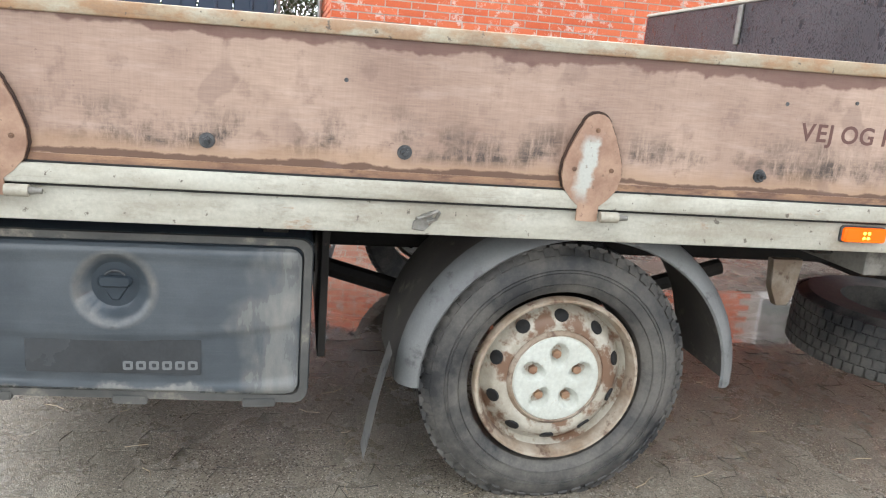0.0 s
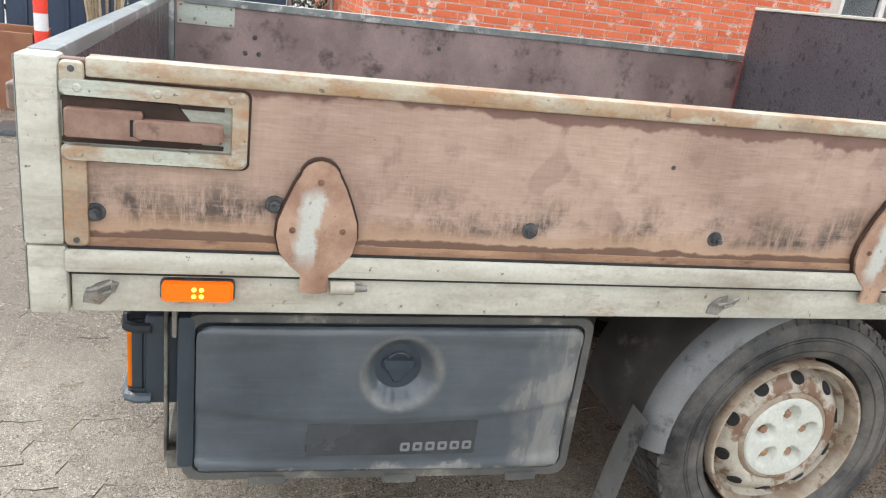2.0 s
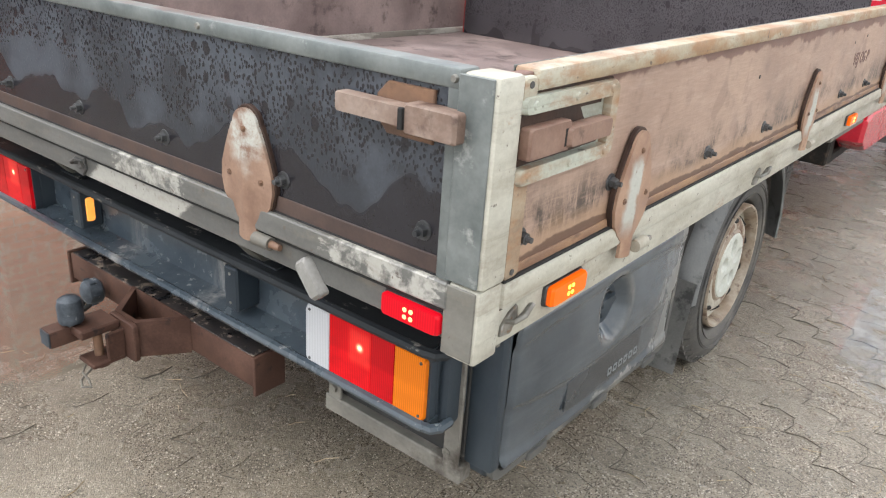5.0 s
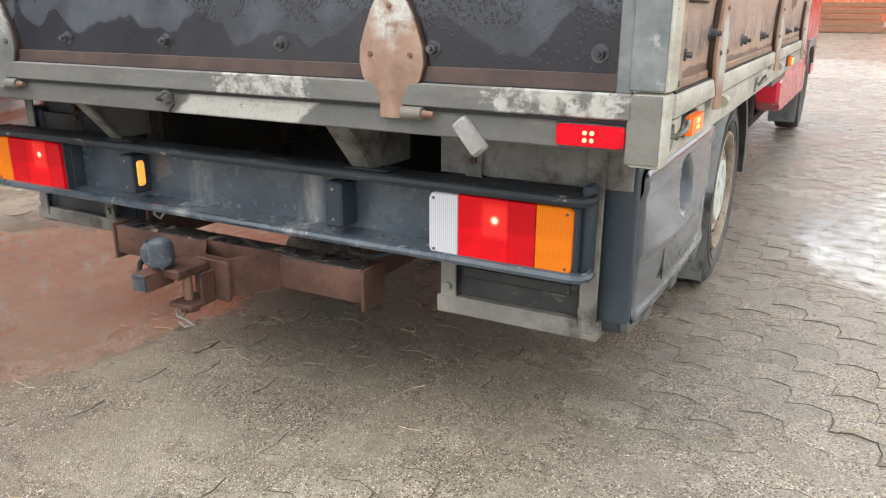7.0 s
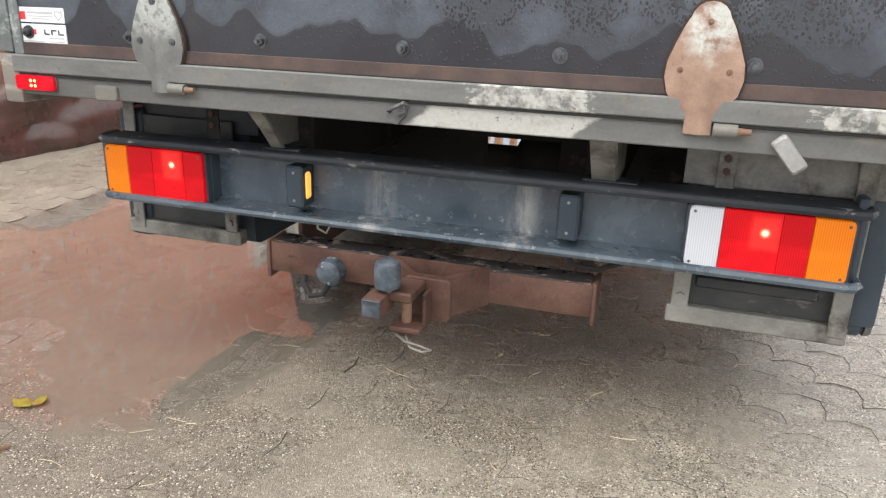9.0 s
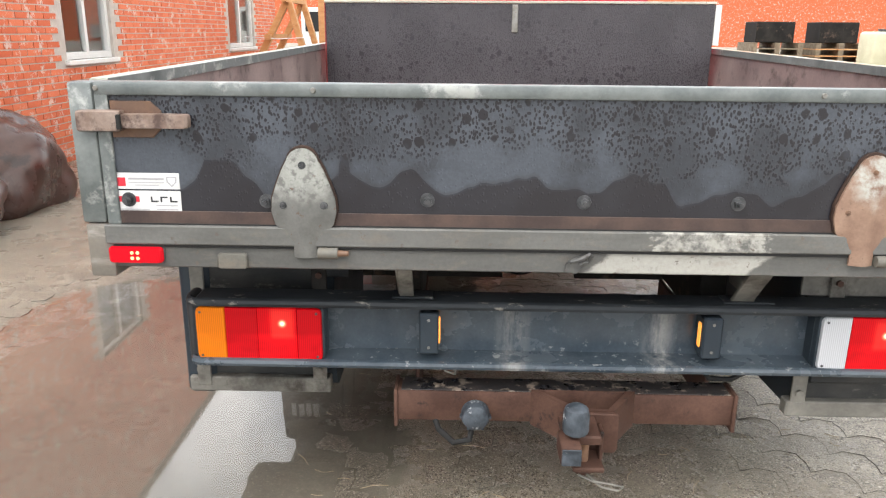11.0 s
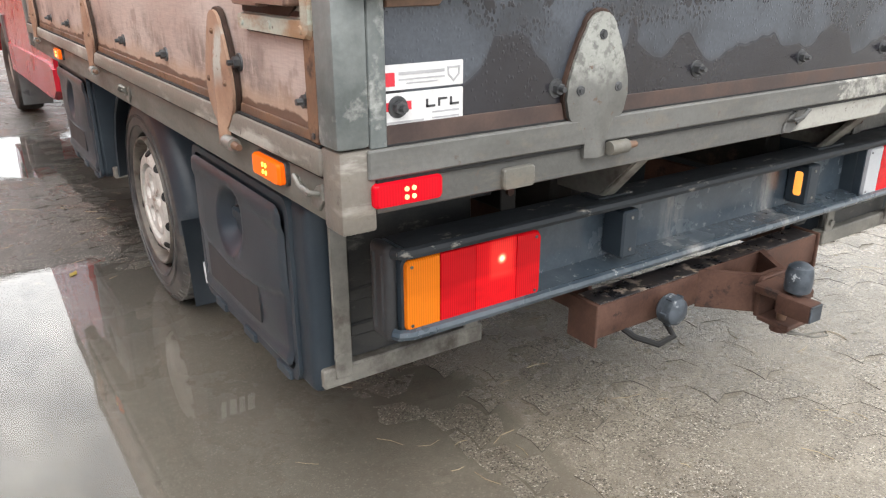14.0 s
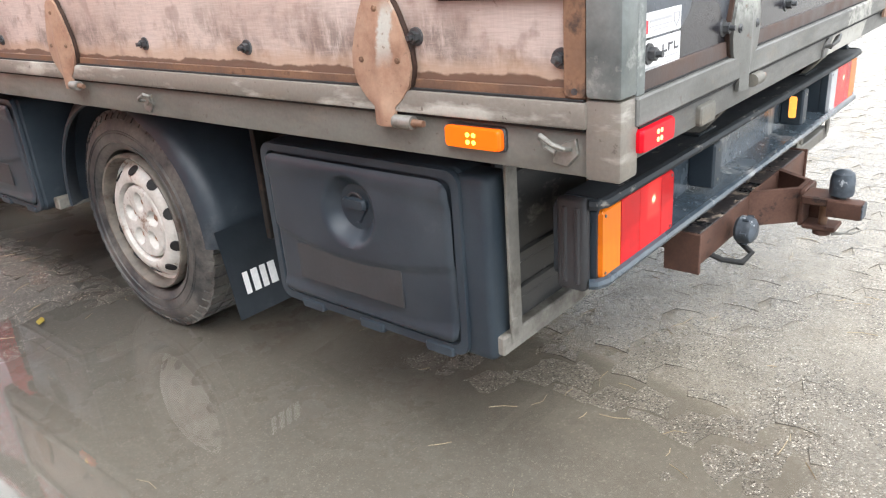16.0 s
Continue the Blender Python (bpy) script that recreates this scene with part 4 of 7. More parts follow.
def bolt(kind, at, parent):
    m = facing(kind, at)
    b = bmesh.new()
    rod(b, m @ Vector((0, 0, -0.002)), m @ Vector((0, 0, 0.003)), 0.0175, 0.016, 16)
    rod(b, m @ Vector((0, 0, 0.003)), m @ Vector((0, 0, 0.014)), 0.0105, None, 6)
    rod(b, m @ Vector((0, 0, 0.014)), m @ Vector((0, 0, 0.024)), 0.0055, 0.005, 8)
    return part("bolt", b, BOLT, parent)


def marker(kind, at, parent, lens_mat, led_mat, w=0.062, h=0.019):
    m = facing(kind, at)
    base = part("marker_lamp", slab(round_rect(-w - 0.003, w + 0.003, -h - 0.003, h + 0.003, 0.009), m, 0.010), BOLT, parent)
    part("lens", slab(round_rect(-w, w, -h, h, 0.008), m @ Matrix.Translation((0, 0, 0.009)), 0.014, 0.005), lens_mat, base)
    for u in (-0.0065, 0.0065):
        for v in (-0.0065, 0.0065):
            b = bmesh.new()
            rod(b, m @ Vector((u, v, 0.0225)), m @ Vector((u, v, 0.0242)), 0.0042, None, 8)
            part("diode", b, led_mat, base)
    return base


def lashing_ring(kind, at, parent, flip=1, mat=None):
    m = facing(kind, at)
    plate = part("lashing_ring", slab([(-0.022, -0.024), (0.006, -0.028), (0.026, -0.006), (0.022, 0.02), (0.0, 0.012), (-0.02, -0.006)], m, 0.006), mat or ZINC, parent)
    pts = [m @ Vector((flip * u, v, w)) for u, v, w in ((-0.012, 0.002, 0.006), (-0.010, 0.006, 0.022), (0.008, 0.014, 0.03), (0.030, 0.026, 0.028), (0.036, 0.020, 0.02), (0.03, 0.004, 0.014), (0.012, -0.004, 0.012))]
    part("ring", pipe(pts, 0.0045), mat or ZINC, plate)
    return plate


def latch(kind, at, parent, recess):
    """A drop-side latch: a folded lever with its pivot block. recess: sunk in a painted pressed frame."""
    m = facing(kind, at)
    if recess:
        fr = part("latch_frame", slab(round_rect(0.118, 0.146, -0.066, 0.066, 0.013), m, 0.0162, 0.006), LATCH_PAINT, parent, "pale pressed steel latch frame")
        # dark strips carry grime lines and the painted shade of the latch recess
        part("grime_edge", slab(round_rect(-0.148, 0.150, -0.070, 0.0695, 0.013), m, 0.0010, 0.0006), RUST_SHADE, fr)
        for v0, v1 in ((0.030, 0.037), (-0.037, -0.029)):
            part("grime_edge", slab([(-0.147, v0), (0.106, v0), (0.106, v1), (-0.147, v1)], m @ Matrix.Translation((0, 0, 0.0012)), 0.0022, 0.0005), RUST_SHADE, fr)
        for v0, v1 in ((0.040, 0.0655), (-0.0655, -0.040)):
            part("frame_arm", slab(round_rect(-0.148, 0.140, v0, v1, 0.009), m, 0.0155, 0.006), LATCH_PAINT, fr)
        part("latch_pocket", slab(round_rect(-0.148, 0.120, -0.041, 0.041, 0.004), m @ Matrix.Translation((0, 0, -0.001)), 0.0025, 0.001), PALE_GREEN, fr)
        # plate coloured dark to hold the deep shade round the lever
        part("pivot_plate", slab([(-0.145, -0.038), (0.05, -0.038), (0.078, -0.024), (0.03, 0.038), (-0.145, 0.038)], m @ Matrix.Translation((0, 0, 0.001)), 0.004), RUST_SHADE, fr)
        for u in (-0.12, 0.0, 0.118):
            for v in (-0.053, 0.053):
                b = bmesh.new()
                rod(b, m @ Vector((u, v, 0.015)), m @ Vector((u, v, 0.0180)), 0.008, 0.005, 10)
                part("rivet", b, LATCH_PAINT, fr)
        part("latch_lever", slab(round_rect(-0.036, 0.106, -0.024, 0.008, 0.007), m @ Matrix.Translation((0, 0.003, 0.008)), 0.024, 0.006), HANDLE, fr)
        part("latch_block", slab(round_rect(-0.140, -0.022, -0.026, 0.022, 0.005), m @ Matrix.Translation((0, 0, 0.006)), 0.019, 0.004), HANDLE, fr)
        # black strip laid on for the dark of the slot
        part("slot", slab([(-0.041, -0.018), (-0.035, -0.018), (-0.035, 0.010), (-0.041, 0.010)], m @ Matrix.Translation((0, 0, 0.0245)), 0.001, 0.0002), BLACK, fr)
        return fr
    s = 1 if at[0] < 0 else -1
    hexagon = [(s * u, v) for u, v in ((-0.060, -0.040), (0.030, -0.040), (0.052, -0.018), (0.052, 0.018), (0.030, 0.040), (-0.060, 0.040))]
    fr = part("latch_plate", slab(hexagon[::s], m, 0.006), RUST_STRIP, parent, "rusty brown latch plate")
    lo, hi = sorted((s * -0.125, s * -0.028))
    part("latch_block", slab(round_rect(lo, hi, -0.024, 0.021, 0.006), m @ Matrix.Translation((0, 0, 0.004)), 0.034, 0.005), TAIL_HANDLE, fr)
    lo, hi = sorted((s * -0.030, s * 0.118))
    part("latch_lever", slab(round_rect(lo, hi, -0.017, 0.014, 0.007), m @ Matrix.Translation((0, 0, 0.008)), 0.026, 0.005), TAIL_HANDLE, fr)
    # black strip stands for the dark slot between block and lever
    b = blk((at[0] + s * -0.033, at[0] + s * -0.024), (at[1] - 0.044, at[1] - 0.035), (at[2] - 0.018, at[2] + 0.014), 0.001)
    part("slot", b, BLACK, fr)
    return fr


def bowed():
    """The drop sides rise a little towards the middle."""
    m = Matrix()
    m[2][1] = 0.0108
    return m


def side_board(s):
    """A drop side: s = 1 the right one, -1 the left one."""
    kind = "right" if s > 0 else "left"
    xo = s * 1.140
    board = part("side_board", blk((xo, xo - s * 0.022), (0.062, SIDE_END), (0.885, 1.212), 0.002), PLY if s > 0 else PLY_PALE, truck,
                 "weathered pinkish brown plywood drop side with mould stains")
    part("inner_face", blk((s * 1.1175, s * 1.113), (0.062, SIDE_END), (0.885, 1.21), 0.001), PLY_IN, board)
    part("top_rail", blk((xo + s * 0.011, s * 1.106), (0.0995, SIDE_END), (1.184, 1.216), 0.005, None, 2), CREAM_RUSTY if s > 0 else PALE_GREEN, board, "chipped pale top rail").data.transform(bowed())
    part("rail_lining", blk((s * 1.1058, s * 1.1036), (0.0995, SIDE_END), (1.185, 1.2155), 0.0008), GALV, board, "grey inner face of the rail").data.transform(bowed())
    part("bottom_strip", blk((xo - s * 0.001, xo + s * 0.0035), (0.064, SIDE_END), (0.889, 0.912), 0.001), RUST_ORANGE if s > 0 else RUST_STRIP, board, "rusty steel strip")
    # black strips paint in the shade above and below the lower rail
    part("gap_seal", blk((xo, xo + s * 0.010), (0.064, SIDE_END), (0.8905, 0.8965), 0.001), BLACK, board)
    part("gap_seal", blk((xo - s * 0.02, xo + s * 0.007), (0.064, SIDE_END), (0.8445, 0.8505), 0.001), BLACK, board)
    part("lower_rail", blk((xo + s * 0.016, s * 1.106), (0.058, SIDE_END), (0.850, 0.8925), 0.006, None, 2), CREAM if s > 0 else SMEARED, board)
    m = facing(kind, (xo + s * 0.001, 0.079, 0))
    for z0, z1 in ((1.155, 1.209), (0.897, 1.07)):
        strap = part("end_strap", slab(round_rect(-0.019, 0.019, z0, z1, 0.01), m, 0.010, 0.003), (CREAM_RUSTY if z0 > 1 else STRAP_PAINT) if s > 0 else PALE_GREEN if z0 > 1 else RUST_STRIP, board)
        for z in (z0 + 0.012, z1 - 0.012):
            b = bmesh.new()
            rod(b, m @ Vector((0, z, 0.009)), m @ Vector((0, z, 0.0115)), 0.0055, None, 8)
            part("screw", b, BOLT, strap)
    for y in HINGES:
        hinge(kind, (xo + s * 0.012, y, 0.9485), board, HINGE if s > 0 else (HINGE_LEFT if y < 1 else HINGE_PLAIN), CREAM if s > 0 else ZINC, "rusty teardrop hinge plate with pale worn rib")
    for y, z in ((0.108, 0.957), (0.405, 0.986), (0.903, 0.957), (1.327, 0.957), (2.21, 0.952), (2.62, 0.952)):
        bolt(kind, (xo, y, z), board)
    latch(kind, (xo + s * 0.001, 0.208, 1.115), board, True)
    for y, z in ((1.19, 1.105), (2.25, 1.13), (2.44, 1.145)):
        b = bmesh.new()
        rod(b, (xo, y, z), (xo + s * 0.0015, y, z), 0.005, None, 8)
        part("rivet_head", b, BOLT, board)
    return board


right_board = side_board(1)
left_board = side_board(-1)
# what can be read of the faded writing on the right board
u = 2.302
for ch in "VEJ OG P":
    if ch == " ":
        u += 0.020
        continue
    ob = letters(ch, 0.060, facing("right", (1.1405, u, 1.046)), INK_BROWN, right_board, "letter")
    u += max(v.co.x for v in ob.data.vertices) + 0.004
# plates riveted inside the left board
inner_plate = part("riveted_plate", blk((-1.1125, -1.110), (0.07, 0.31), (1.10, 1.19), 0.001), PALE_GREEN, left_board, "pale green metal plate")
for y in (0.085, 0.19, 0.295):
    for z in (1.112, 1.178):
        part("rivet", rod(bmesh.new(), (-1.1105, y, z), (-1.107, y, z), 0.005, None, 8), RUST_STRIP, inner_plate)
for y, z in ((0.40, 1.07), (0.36, 1.0), (0.42, 1.0), (1.25, 1.11)):
    part("inner_bolt", rod(bmesh.new(), (-1.1135, y, z), (-1.105, y, z), 0.011, 0.007, 10), BOLT, left_board)

# tailboard
tail = part("tailboard", blk((-1.10, 1.085), (0.010, 0.034), (0.90, 1.195), 0.002), DARK, truck, "wet dark grey plywood tailboard with rain beads")
part("inner_face", blk((-1.085, 1.085), (0.0345, 0.039), (0.90, 1.19), 0.001), BLACK_PLY, tail)
part("top_rail", blk((-1.097, 1.085), (0.0, 0.046), (1.186, TAIL_TOP), 0.005, None, 2), GALV, tail, "grey aluminium top rail")
part("bottom_strip", blk((-1.10, 1.085), (0.0065, 0.011), (0.890, 0.927), 0.001), TAIL_STRIP, tail, "rusty brown steel strip")
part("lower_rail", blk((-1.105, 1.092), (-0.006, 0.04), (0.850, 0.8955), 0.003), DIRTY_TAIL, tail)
# black strips stand for the shade in the tailboard's rail gaps
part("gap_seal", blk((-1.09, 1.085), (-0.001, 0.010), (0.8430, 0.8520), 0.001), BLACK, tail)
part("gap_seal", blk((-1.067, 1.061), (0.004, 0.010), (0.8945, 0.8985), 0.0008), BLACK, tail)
for x0, x1 in ((-1.0975, -1.068), (1.062, 1.09)):
    part("end_strap", blk((x0, x1), (0.002, 0.012), (0.895, 1.19), 0.002), GALV, tail)
hinge("rear", (-0.645, 0.001, 0.9505), tail, HINGE_GREY, DIRTY, "grey galvanised teardrop hinge plate")
hinge("rear", (0.612, 0.001, 0.9505), tail, HINGE_TIP, DIRTY, "rusty teardrop hinge plate with pale tip")
for x, z in ((1.028, 0.960), (0.700, 0.960), (0.329, 0.961), (-0.015, 0.960), (-0.367, 0.960), (-0.732, 0.953)):
    bolt("rear", (x, 0.011, z), tail)
for x in (-0.615, 0.48, -1.09, 1.075):
    part("rail_rivet", rod(bmesh.new(), (x, 0.001, 1.201), (x, -0.004, 1.201), 0.007, 0.005, 10), ZINC, tail)
latch("rear", (-1.005, 0.009, 1.134), tail, False)
latch("rear", (0.978, 0.009, 1.138), tail, False)
# two stickers
for z0, z1, bars in ((0.977, 1.014, 0), (0.921, 0.973, 1)):
    st = part("sticker", slab(round_rect(-1.078, -0.927, z0, z1, 0.002, 2), facing("rear", (0, 0.0098, 0)), 0.0012, 0.0005), WHITE_STICKER, tail, "white printed sticker")
    f = facing("rear", (0, 0.0085, 0))
    def bar(u0, u1, v0, v1, ink):
        part("print_bar", slab([(u0, v0), (u1, v0), (u1, v1), (u0, v1)], f, 0.0006, 0.0002), ink, st)
    if bars:
        bar(-1.069, -1.022, 0.947, 0.960, INK_RED)
        for k, u in enumerate((-0.996, -0.974, -0.952)):
            bar(u, u + 0.004, 0.947, 0.960, INK_DARK)
            bar(u, u + 0.017, 0.947 if k != 1 else 0.9565, 0.9505 if k != 1 else 0.960, INK_DARK)
        bar(-1.069, -1.0, 0.928, 0.931, INK_GREY)
        bar(-0.985, -0.935, 0.929, 0.9315, INK_GREY)
        bar(-0.985, -0.935, 0.938, 0.9405, INK_GREY)
    else:
        bar(-1.070, -1.050, 0.983, 1.003, INK_RED)
        bar(-1.043, -0.962, 0.9985, 1.003, INK_GREY)
        bar(-1.043, -0.962, 0.991, 0.993, INK_GREY)
        bar(-1.03, -0.975, 0.985, 0.987, INK_GREY)
        part("shield_mark", ring_plate([(-0.957, 1.006), (-0.933, 1.006), (-0.934, 0.993), (-0.945, 0.982), (-0.956, 0.993)], [(-0.954, 1.003), (-0.936, 1.003), (-0.937, 0.994), (-0.945, 0.986), (-0.953, 0.994)], f, 0.0006), INK_GREY, st)
bolt("rear", (-1.046, 0.0085, 0.9525), tail)

# corner posts, frame and floor
part("corner_post", blk((1.090, 1.154), (-0.002, 0.060), (0.899, 1.2145), 0.007, None, 2), CREAM, truck, "cream painted rear corner post")
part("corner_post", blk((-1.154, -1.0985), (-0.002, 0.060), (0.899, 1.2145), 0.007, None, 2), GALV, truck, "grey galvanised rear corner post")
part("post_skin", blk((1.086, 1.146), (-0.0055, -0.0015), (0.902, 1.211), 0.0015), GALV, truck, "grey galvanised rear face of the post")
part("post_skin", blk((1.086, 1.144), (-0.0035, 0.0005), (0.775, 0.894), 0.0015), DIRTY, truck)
part("front_post", blk((1.10, 1.15), (SIDE_END + 0.004, SIDE_END + 0.07), (0.78, 1.30), 0.006), CREAM, truck)
part("front_post", blk((-1.15, -1.10), (SIDE_END + 0.004, SIDE_END + 0.07), (0.78, 1.30), 0.006), GALV, truck)
part("post_foot", blk((1.090, 1.150), (0.0, 0.062), (0.769, 0.897), 0.006, None, 2), CREAM, truck)
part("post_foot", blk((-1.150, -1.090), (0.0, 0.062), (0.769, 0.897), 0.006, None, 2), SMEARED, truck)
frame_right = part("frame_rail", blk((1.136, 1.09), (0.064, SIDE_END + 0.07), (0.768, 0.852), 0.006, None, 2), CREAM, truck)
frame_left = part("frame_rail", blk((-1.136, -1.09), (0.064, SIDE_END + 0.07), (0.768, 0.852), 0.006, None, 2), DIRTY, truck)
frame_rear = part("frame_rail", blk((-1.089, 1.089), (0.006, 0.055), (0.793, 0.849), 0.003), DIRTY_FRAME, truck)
part("cargo_floor", blk((-1.105, 1.105), (0.045, SIDE_END), (0.838, 0.862), 0.002), PLY_IN, truck, "dark brown plywood load floor")
for s, rail in ((1, frame_right), (-1, frame_left)):
    kind = "right" if s > 0 else "left"
    marker(kind, (s * 1.134, 0.277 if s > 0 else 0.283, 0.8165), rail, ORANGE_LIT, LED)
    marker(kind, (s * 1.134, 2.535, 0.8165), rail, ORANGE_LIT, LED)
    lashing_ring(kind, (s * 1.136, 0.105, 0.812), rail, s)
    lashing_ring(kind, (s * 1.136, 1.378, 0.806), rail, 1)
lashing_ring("rear", (-0.03, 0.006, 0.821), frame_rear, 1, RING_GREY)
marker("rear", (1.022, 0.012, 0.819), frame_rear, RED_LIT, LED_RED)
marker("rear", (-1.038, 0.012, 0.825), frame_rear, RED_LIT, LED_RED)
part("blank_plate", slab(round_rect(-0.85, -0.782, 0.794, 0.831, 0.007), facing("rear", (0, 0.007, 0)), 0.012, 0.003), DIRTY, frame_rear)
tilt = facing("rear", (0.787, 0.008, 0.799)) @ Matrix.Rotation(radians(-50), 4, "Z")
part("loose_plate", slab(round_rect(-0.040, 0.038, -0.0165, 0.0165, 0.007), tilt, 0.022, 0.006), LOOSE, frame_rear, "pale plastic cover hanging askew")

# tall black plywood bulkhead standing a little askew across the bed
bulk = part("bulkhead", blk((-1.085, 1.085), (-0.0125, 0.0125), (0.863, 1.475), 0.002), BLACK_PLY, truck, "tall black plywood bulkhead beaded with rain")
bulk.matrix_basis = Matrix.Translation((0, 2.785, 0)) @ Matrix.Rotation(radians(-6.0), 4, "Z")
part("edge_trim", blk((-1.093, -1.086), (-0.014, 0.014), (0.863, 1.475), 0.002), DULL_RED, bulk, "red painted edge")
part("top_trim", blk((-1.09, 1.09), (-0.02, 0.02), (1.476, 1.49), 0.003), CREAM, bulk)
part("side_trim", blk((1.087, 1.118), (-0.016, 0.016), (1.262, 1.474), 0.002), WINDOW_FRAME, bulk, "white edge strip")
part("hasp", blk((-0.012, 0.022), (-0.024, -0.013), (1.32, 1.47), 0.003), ZINC, bulk, "galvanised strap")

# chassis and rear underrun beam
for x in (-0.43, 0.40):
    part("chassis_rail", blk((x - 0.035, x + 0.035), (0.30, 5.2), (0.56, 0.74), 0.006), CHASSIS, truck)
for y in (0.33, 1.05, 2.5, 3.3):
    part("cross_member", blk((-1.06, 1.06), (y - 0.03, y + 0.03), (0.742, 0.792), 0.004), CHASSIS, truck)
part("axle", rod(bmesh.new(), (-0.8, 1.803, 0.35), (0.8, 1.803, 0.35), 0.055), CHASSIS, truck)
diff = bmesh.new()
bmesh.ops.create_uvsphere(diff, u_segments=16, v_segments=10, radius=0.15, matrix=Matrix.Translation((0, 1.803, 0.36)))
part("differential", diff, CHASSIS, truck)
for s in (-1, 1):
    part("leaf_spring", pipe([(s * 0.5, 1.15, 0.52), (s * 0.5, 1.5, 0.42), (s * 0.5, 1.8, 0.40), (s * 0.5, 2.15, 0.43), (s * 0.5, 2.55, 0.55)], 0.03), CHASSIS, truck)
part("spring_hanger", slab([(-0.05, 0.62), (0.06, 0.62), (0.05, 0.50), (0.03, 0.46), (-0.01, 0.46), (-0.04, 0.52)], facing("right", (0.62, 2.70, 0)), 0.03), RIM_LIP, truck, "rusty tan spring bracket")
part("outrigger", blk((0.45, 1.08), (2.62, 3.25), (0.69, 0.776), 0.004), UNDER, truck)

beam_out = [(0.130, 0.655), (0.130, 0.668), (0.215, 0.668), (0.215, 0.492), (0.130, 0.492), (0.130, 0.505), (0.202, 0.512), (0.202, 0.648)]
bm = bmesh.new()
ends = [[bm.verts.new((x, y, z)) for y, z in beam_out] for x in (-0.965, 0.965)]
for k in range(8):
    bm.faces.new((ends[0][k], ends[0][(k + 1) % 8], ends[1][(k + 1) % 8], ends[1][k]))
bm.faces.new(ends[0])
bm.faces.new(ends[1][::-1])
beam = part("underrun_beam", bm, BUMPER, truck, "blue-grey painted steel channel beam", False)
for z in (0.662, 0.4985):
    part("lip", pipe([(-0.980, 0.150, z), (-0.974, 0.138, z), (-0.955, 0.130, z), (0.95, 0.129, z), (0.975, 0.134, z), (0.985, 0.15, z), (0.985, 0.18, z)], 0.0115), BUMPER_TOP if z > 0.6 else BUMPER, beam)
part("top_skin", blk((-0.96, 0.96), (0.134, 0.214), (0.6682, 0.6715), 0.001), BUMPER_TOP, beam, "peeling black paint on the beam's top")
part("end_cap", blk((0.958, 0.986), (0.168, 0.240), (0.482, 0.690), 0.012, None, 2), PLASTIC, beam)
end = part("end_cap", blk((-0.994, -0.968), (0.150, 0.216), (0.482, 0.674), 0.011, None, 3), PLATE, beam, "black moulded end block")
for y in (0.168, 0.196):
    part("rib", blk((-0.997, -0.990), (y - 0.006, y + 0.006), (0.498, 0.658), 0.004), PLATE, end)


def lamp_box(x0, x1, cells):
    body = part("rear_lamp", slab(round_rect(x0 - 0.006, x1 + 0.006, 0.496, 0.654, 0.018), facing("rear", (0, 0.235, 0)), 0.079, 0.008), PLASTIC, truck, "lit rear lamp cluster with coloured lenses")
    part("rim", ring_plate(round_rect(x0 - 0.006, x1 + 0.006, 0.496, 0.654, 0.018), round_rect(x0 + 0.001, x1 - 0.001, 0.503, 0.647, 0.014), facing("rear", (0, 0.160, 0)), 0.020), PLASTIC, body)
    for k, (a, b, mat) in enumerate(cells):
        z0, z1, r = 0.503, 0.647, 0.014
        left = arc(a + r, z1 - r, r, 90, 180, 5) + arc(a + r, z0 + r, r, 180, 270, 5) if k == 0 else [(a, z1), (a, z0)]
        right = arc(b - r, z0 + r, r, -90, 0, 5) + arc(b - r, z1 - r, r, 0, 90, 5) if k == len(cells) - 1 else [(b, z0), (b, z1)]
        part("lens", slab(left + right, facing("rear", (0, 0.163, 0)), 0.033, 0.0018 if 0 < k < len(cells) - 1 else 0.004), mat, body)
    for x in (x0 + 0.012, x1 - 0.012):
        for z in (0.516, 0.634):
            part("screw", rod(bmesh.new(), (x, 0.132, z), (x, 0.1285, z), 0.0035, None, 8), BOLT, body)
    return body


lamp_box(-0.964, -0.642, [(-0.964, -0.888, ORANGE_LENS), (-0.888, -0.806, RED_DARK), (-0.806, -0.705, RED_LENS_LEFT), (-0.705, -0.642, RED_DARK)])
lamp_box(0.622, 0.957, [(0.622, 0.695, CLEAR_LENS), (0.695, 0.815, RED_LENS), (0.815, 0.876, RED_DARK), (0.876, 0.957, ORANGE_LENS)])
for x, s in ((-0.368, 1), (0.353, -1)):
    nl = part("number_plate_lamp", blk((x - 0.025, x + 0.025), (0.135, 0.202), (0.525, 0.637), 0.005), PLASTIC, truck, "black number plate lamp housing")
    part("lens", slab(round_rect(0.545, 0.620, -0.013, 0.013, 0.008), Matrix.Translation((x + s * (0.020 if s > 0 else 0.0175), 0.165, 0)) @ Matrix(((0, 0, s, 0), (0, 1, 0, 0), (1, 0, 0, 0), (0, 0, 0, 1))), 0.009, 0.005), BULB_WARM, nl, "lit amber lens")
    for z in (0.545, 0.62):
        part("screw", rod(bmesh.new(), (x, 0.136, z), (x, 0.133, z), 0.004, None, 8), ZINC, nl)
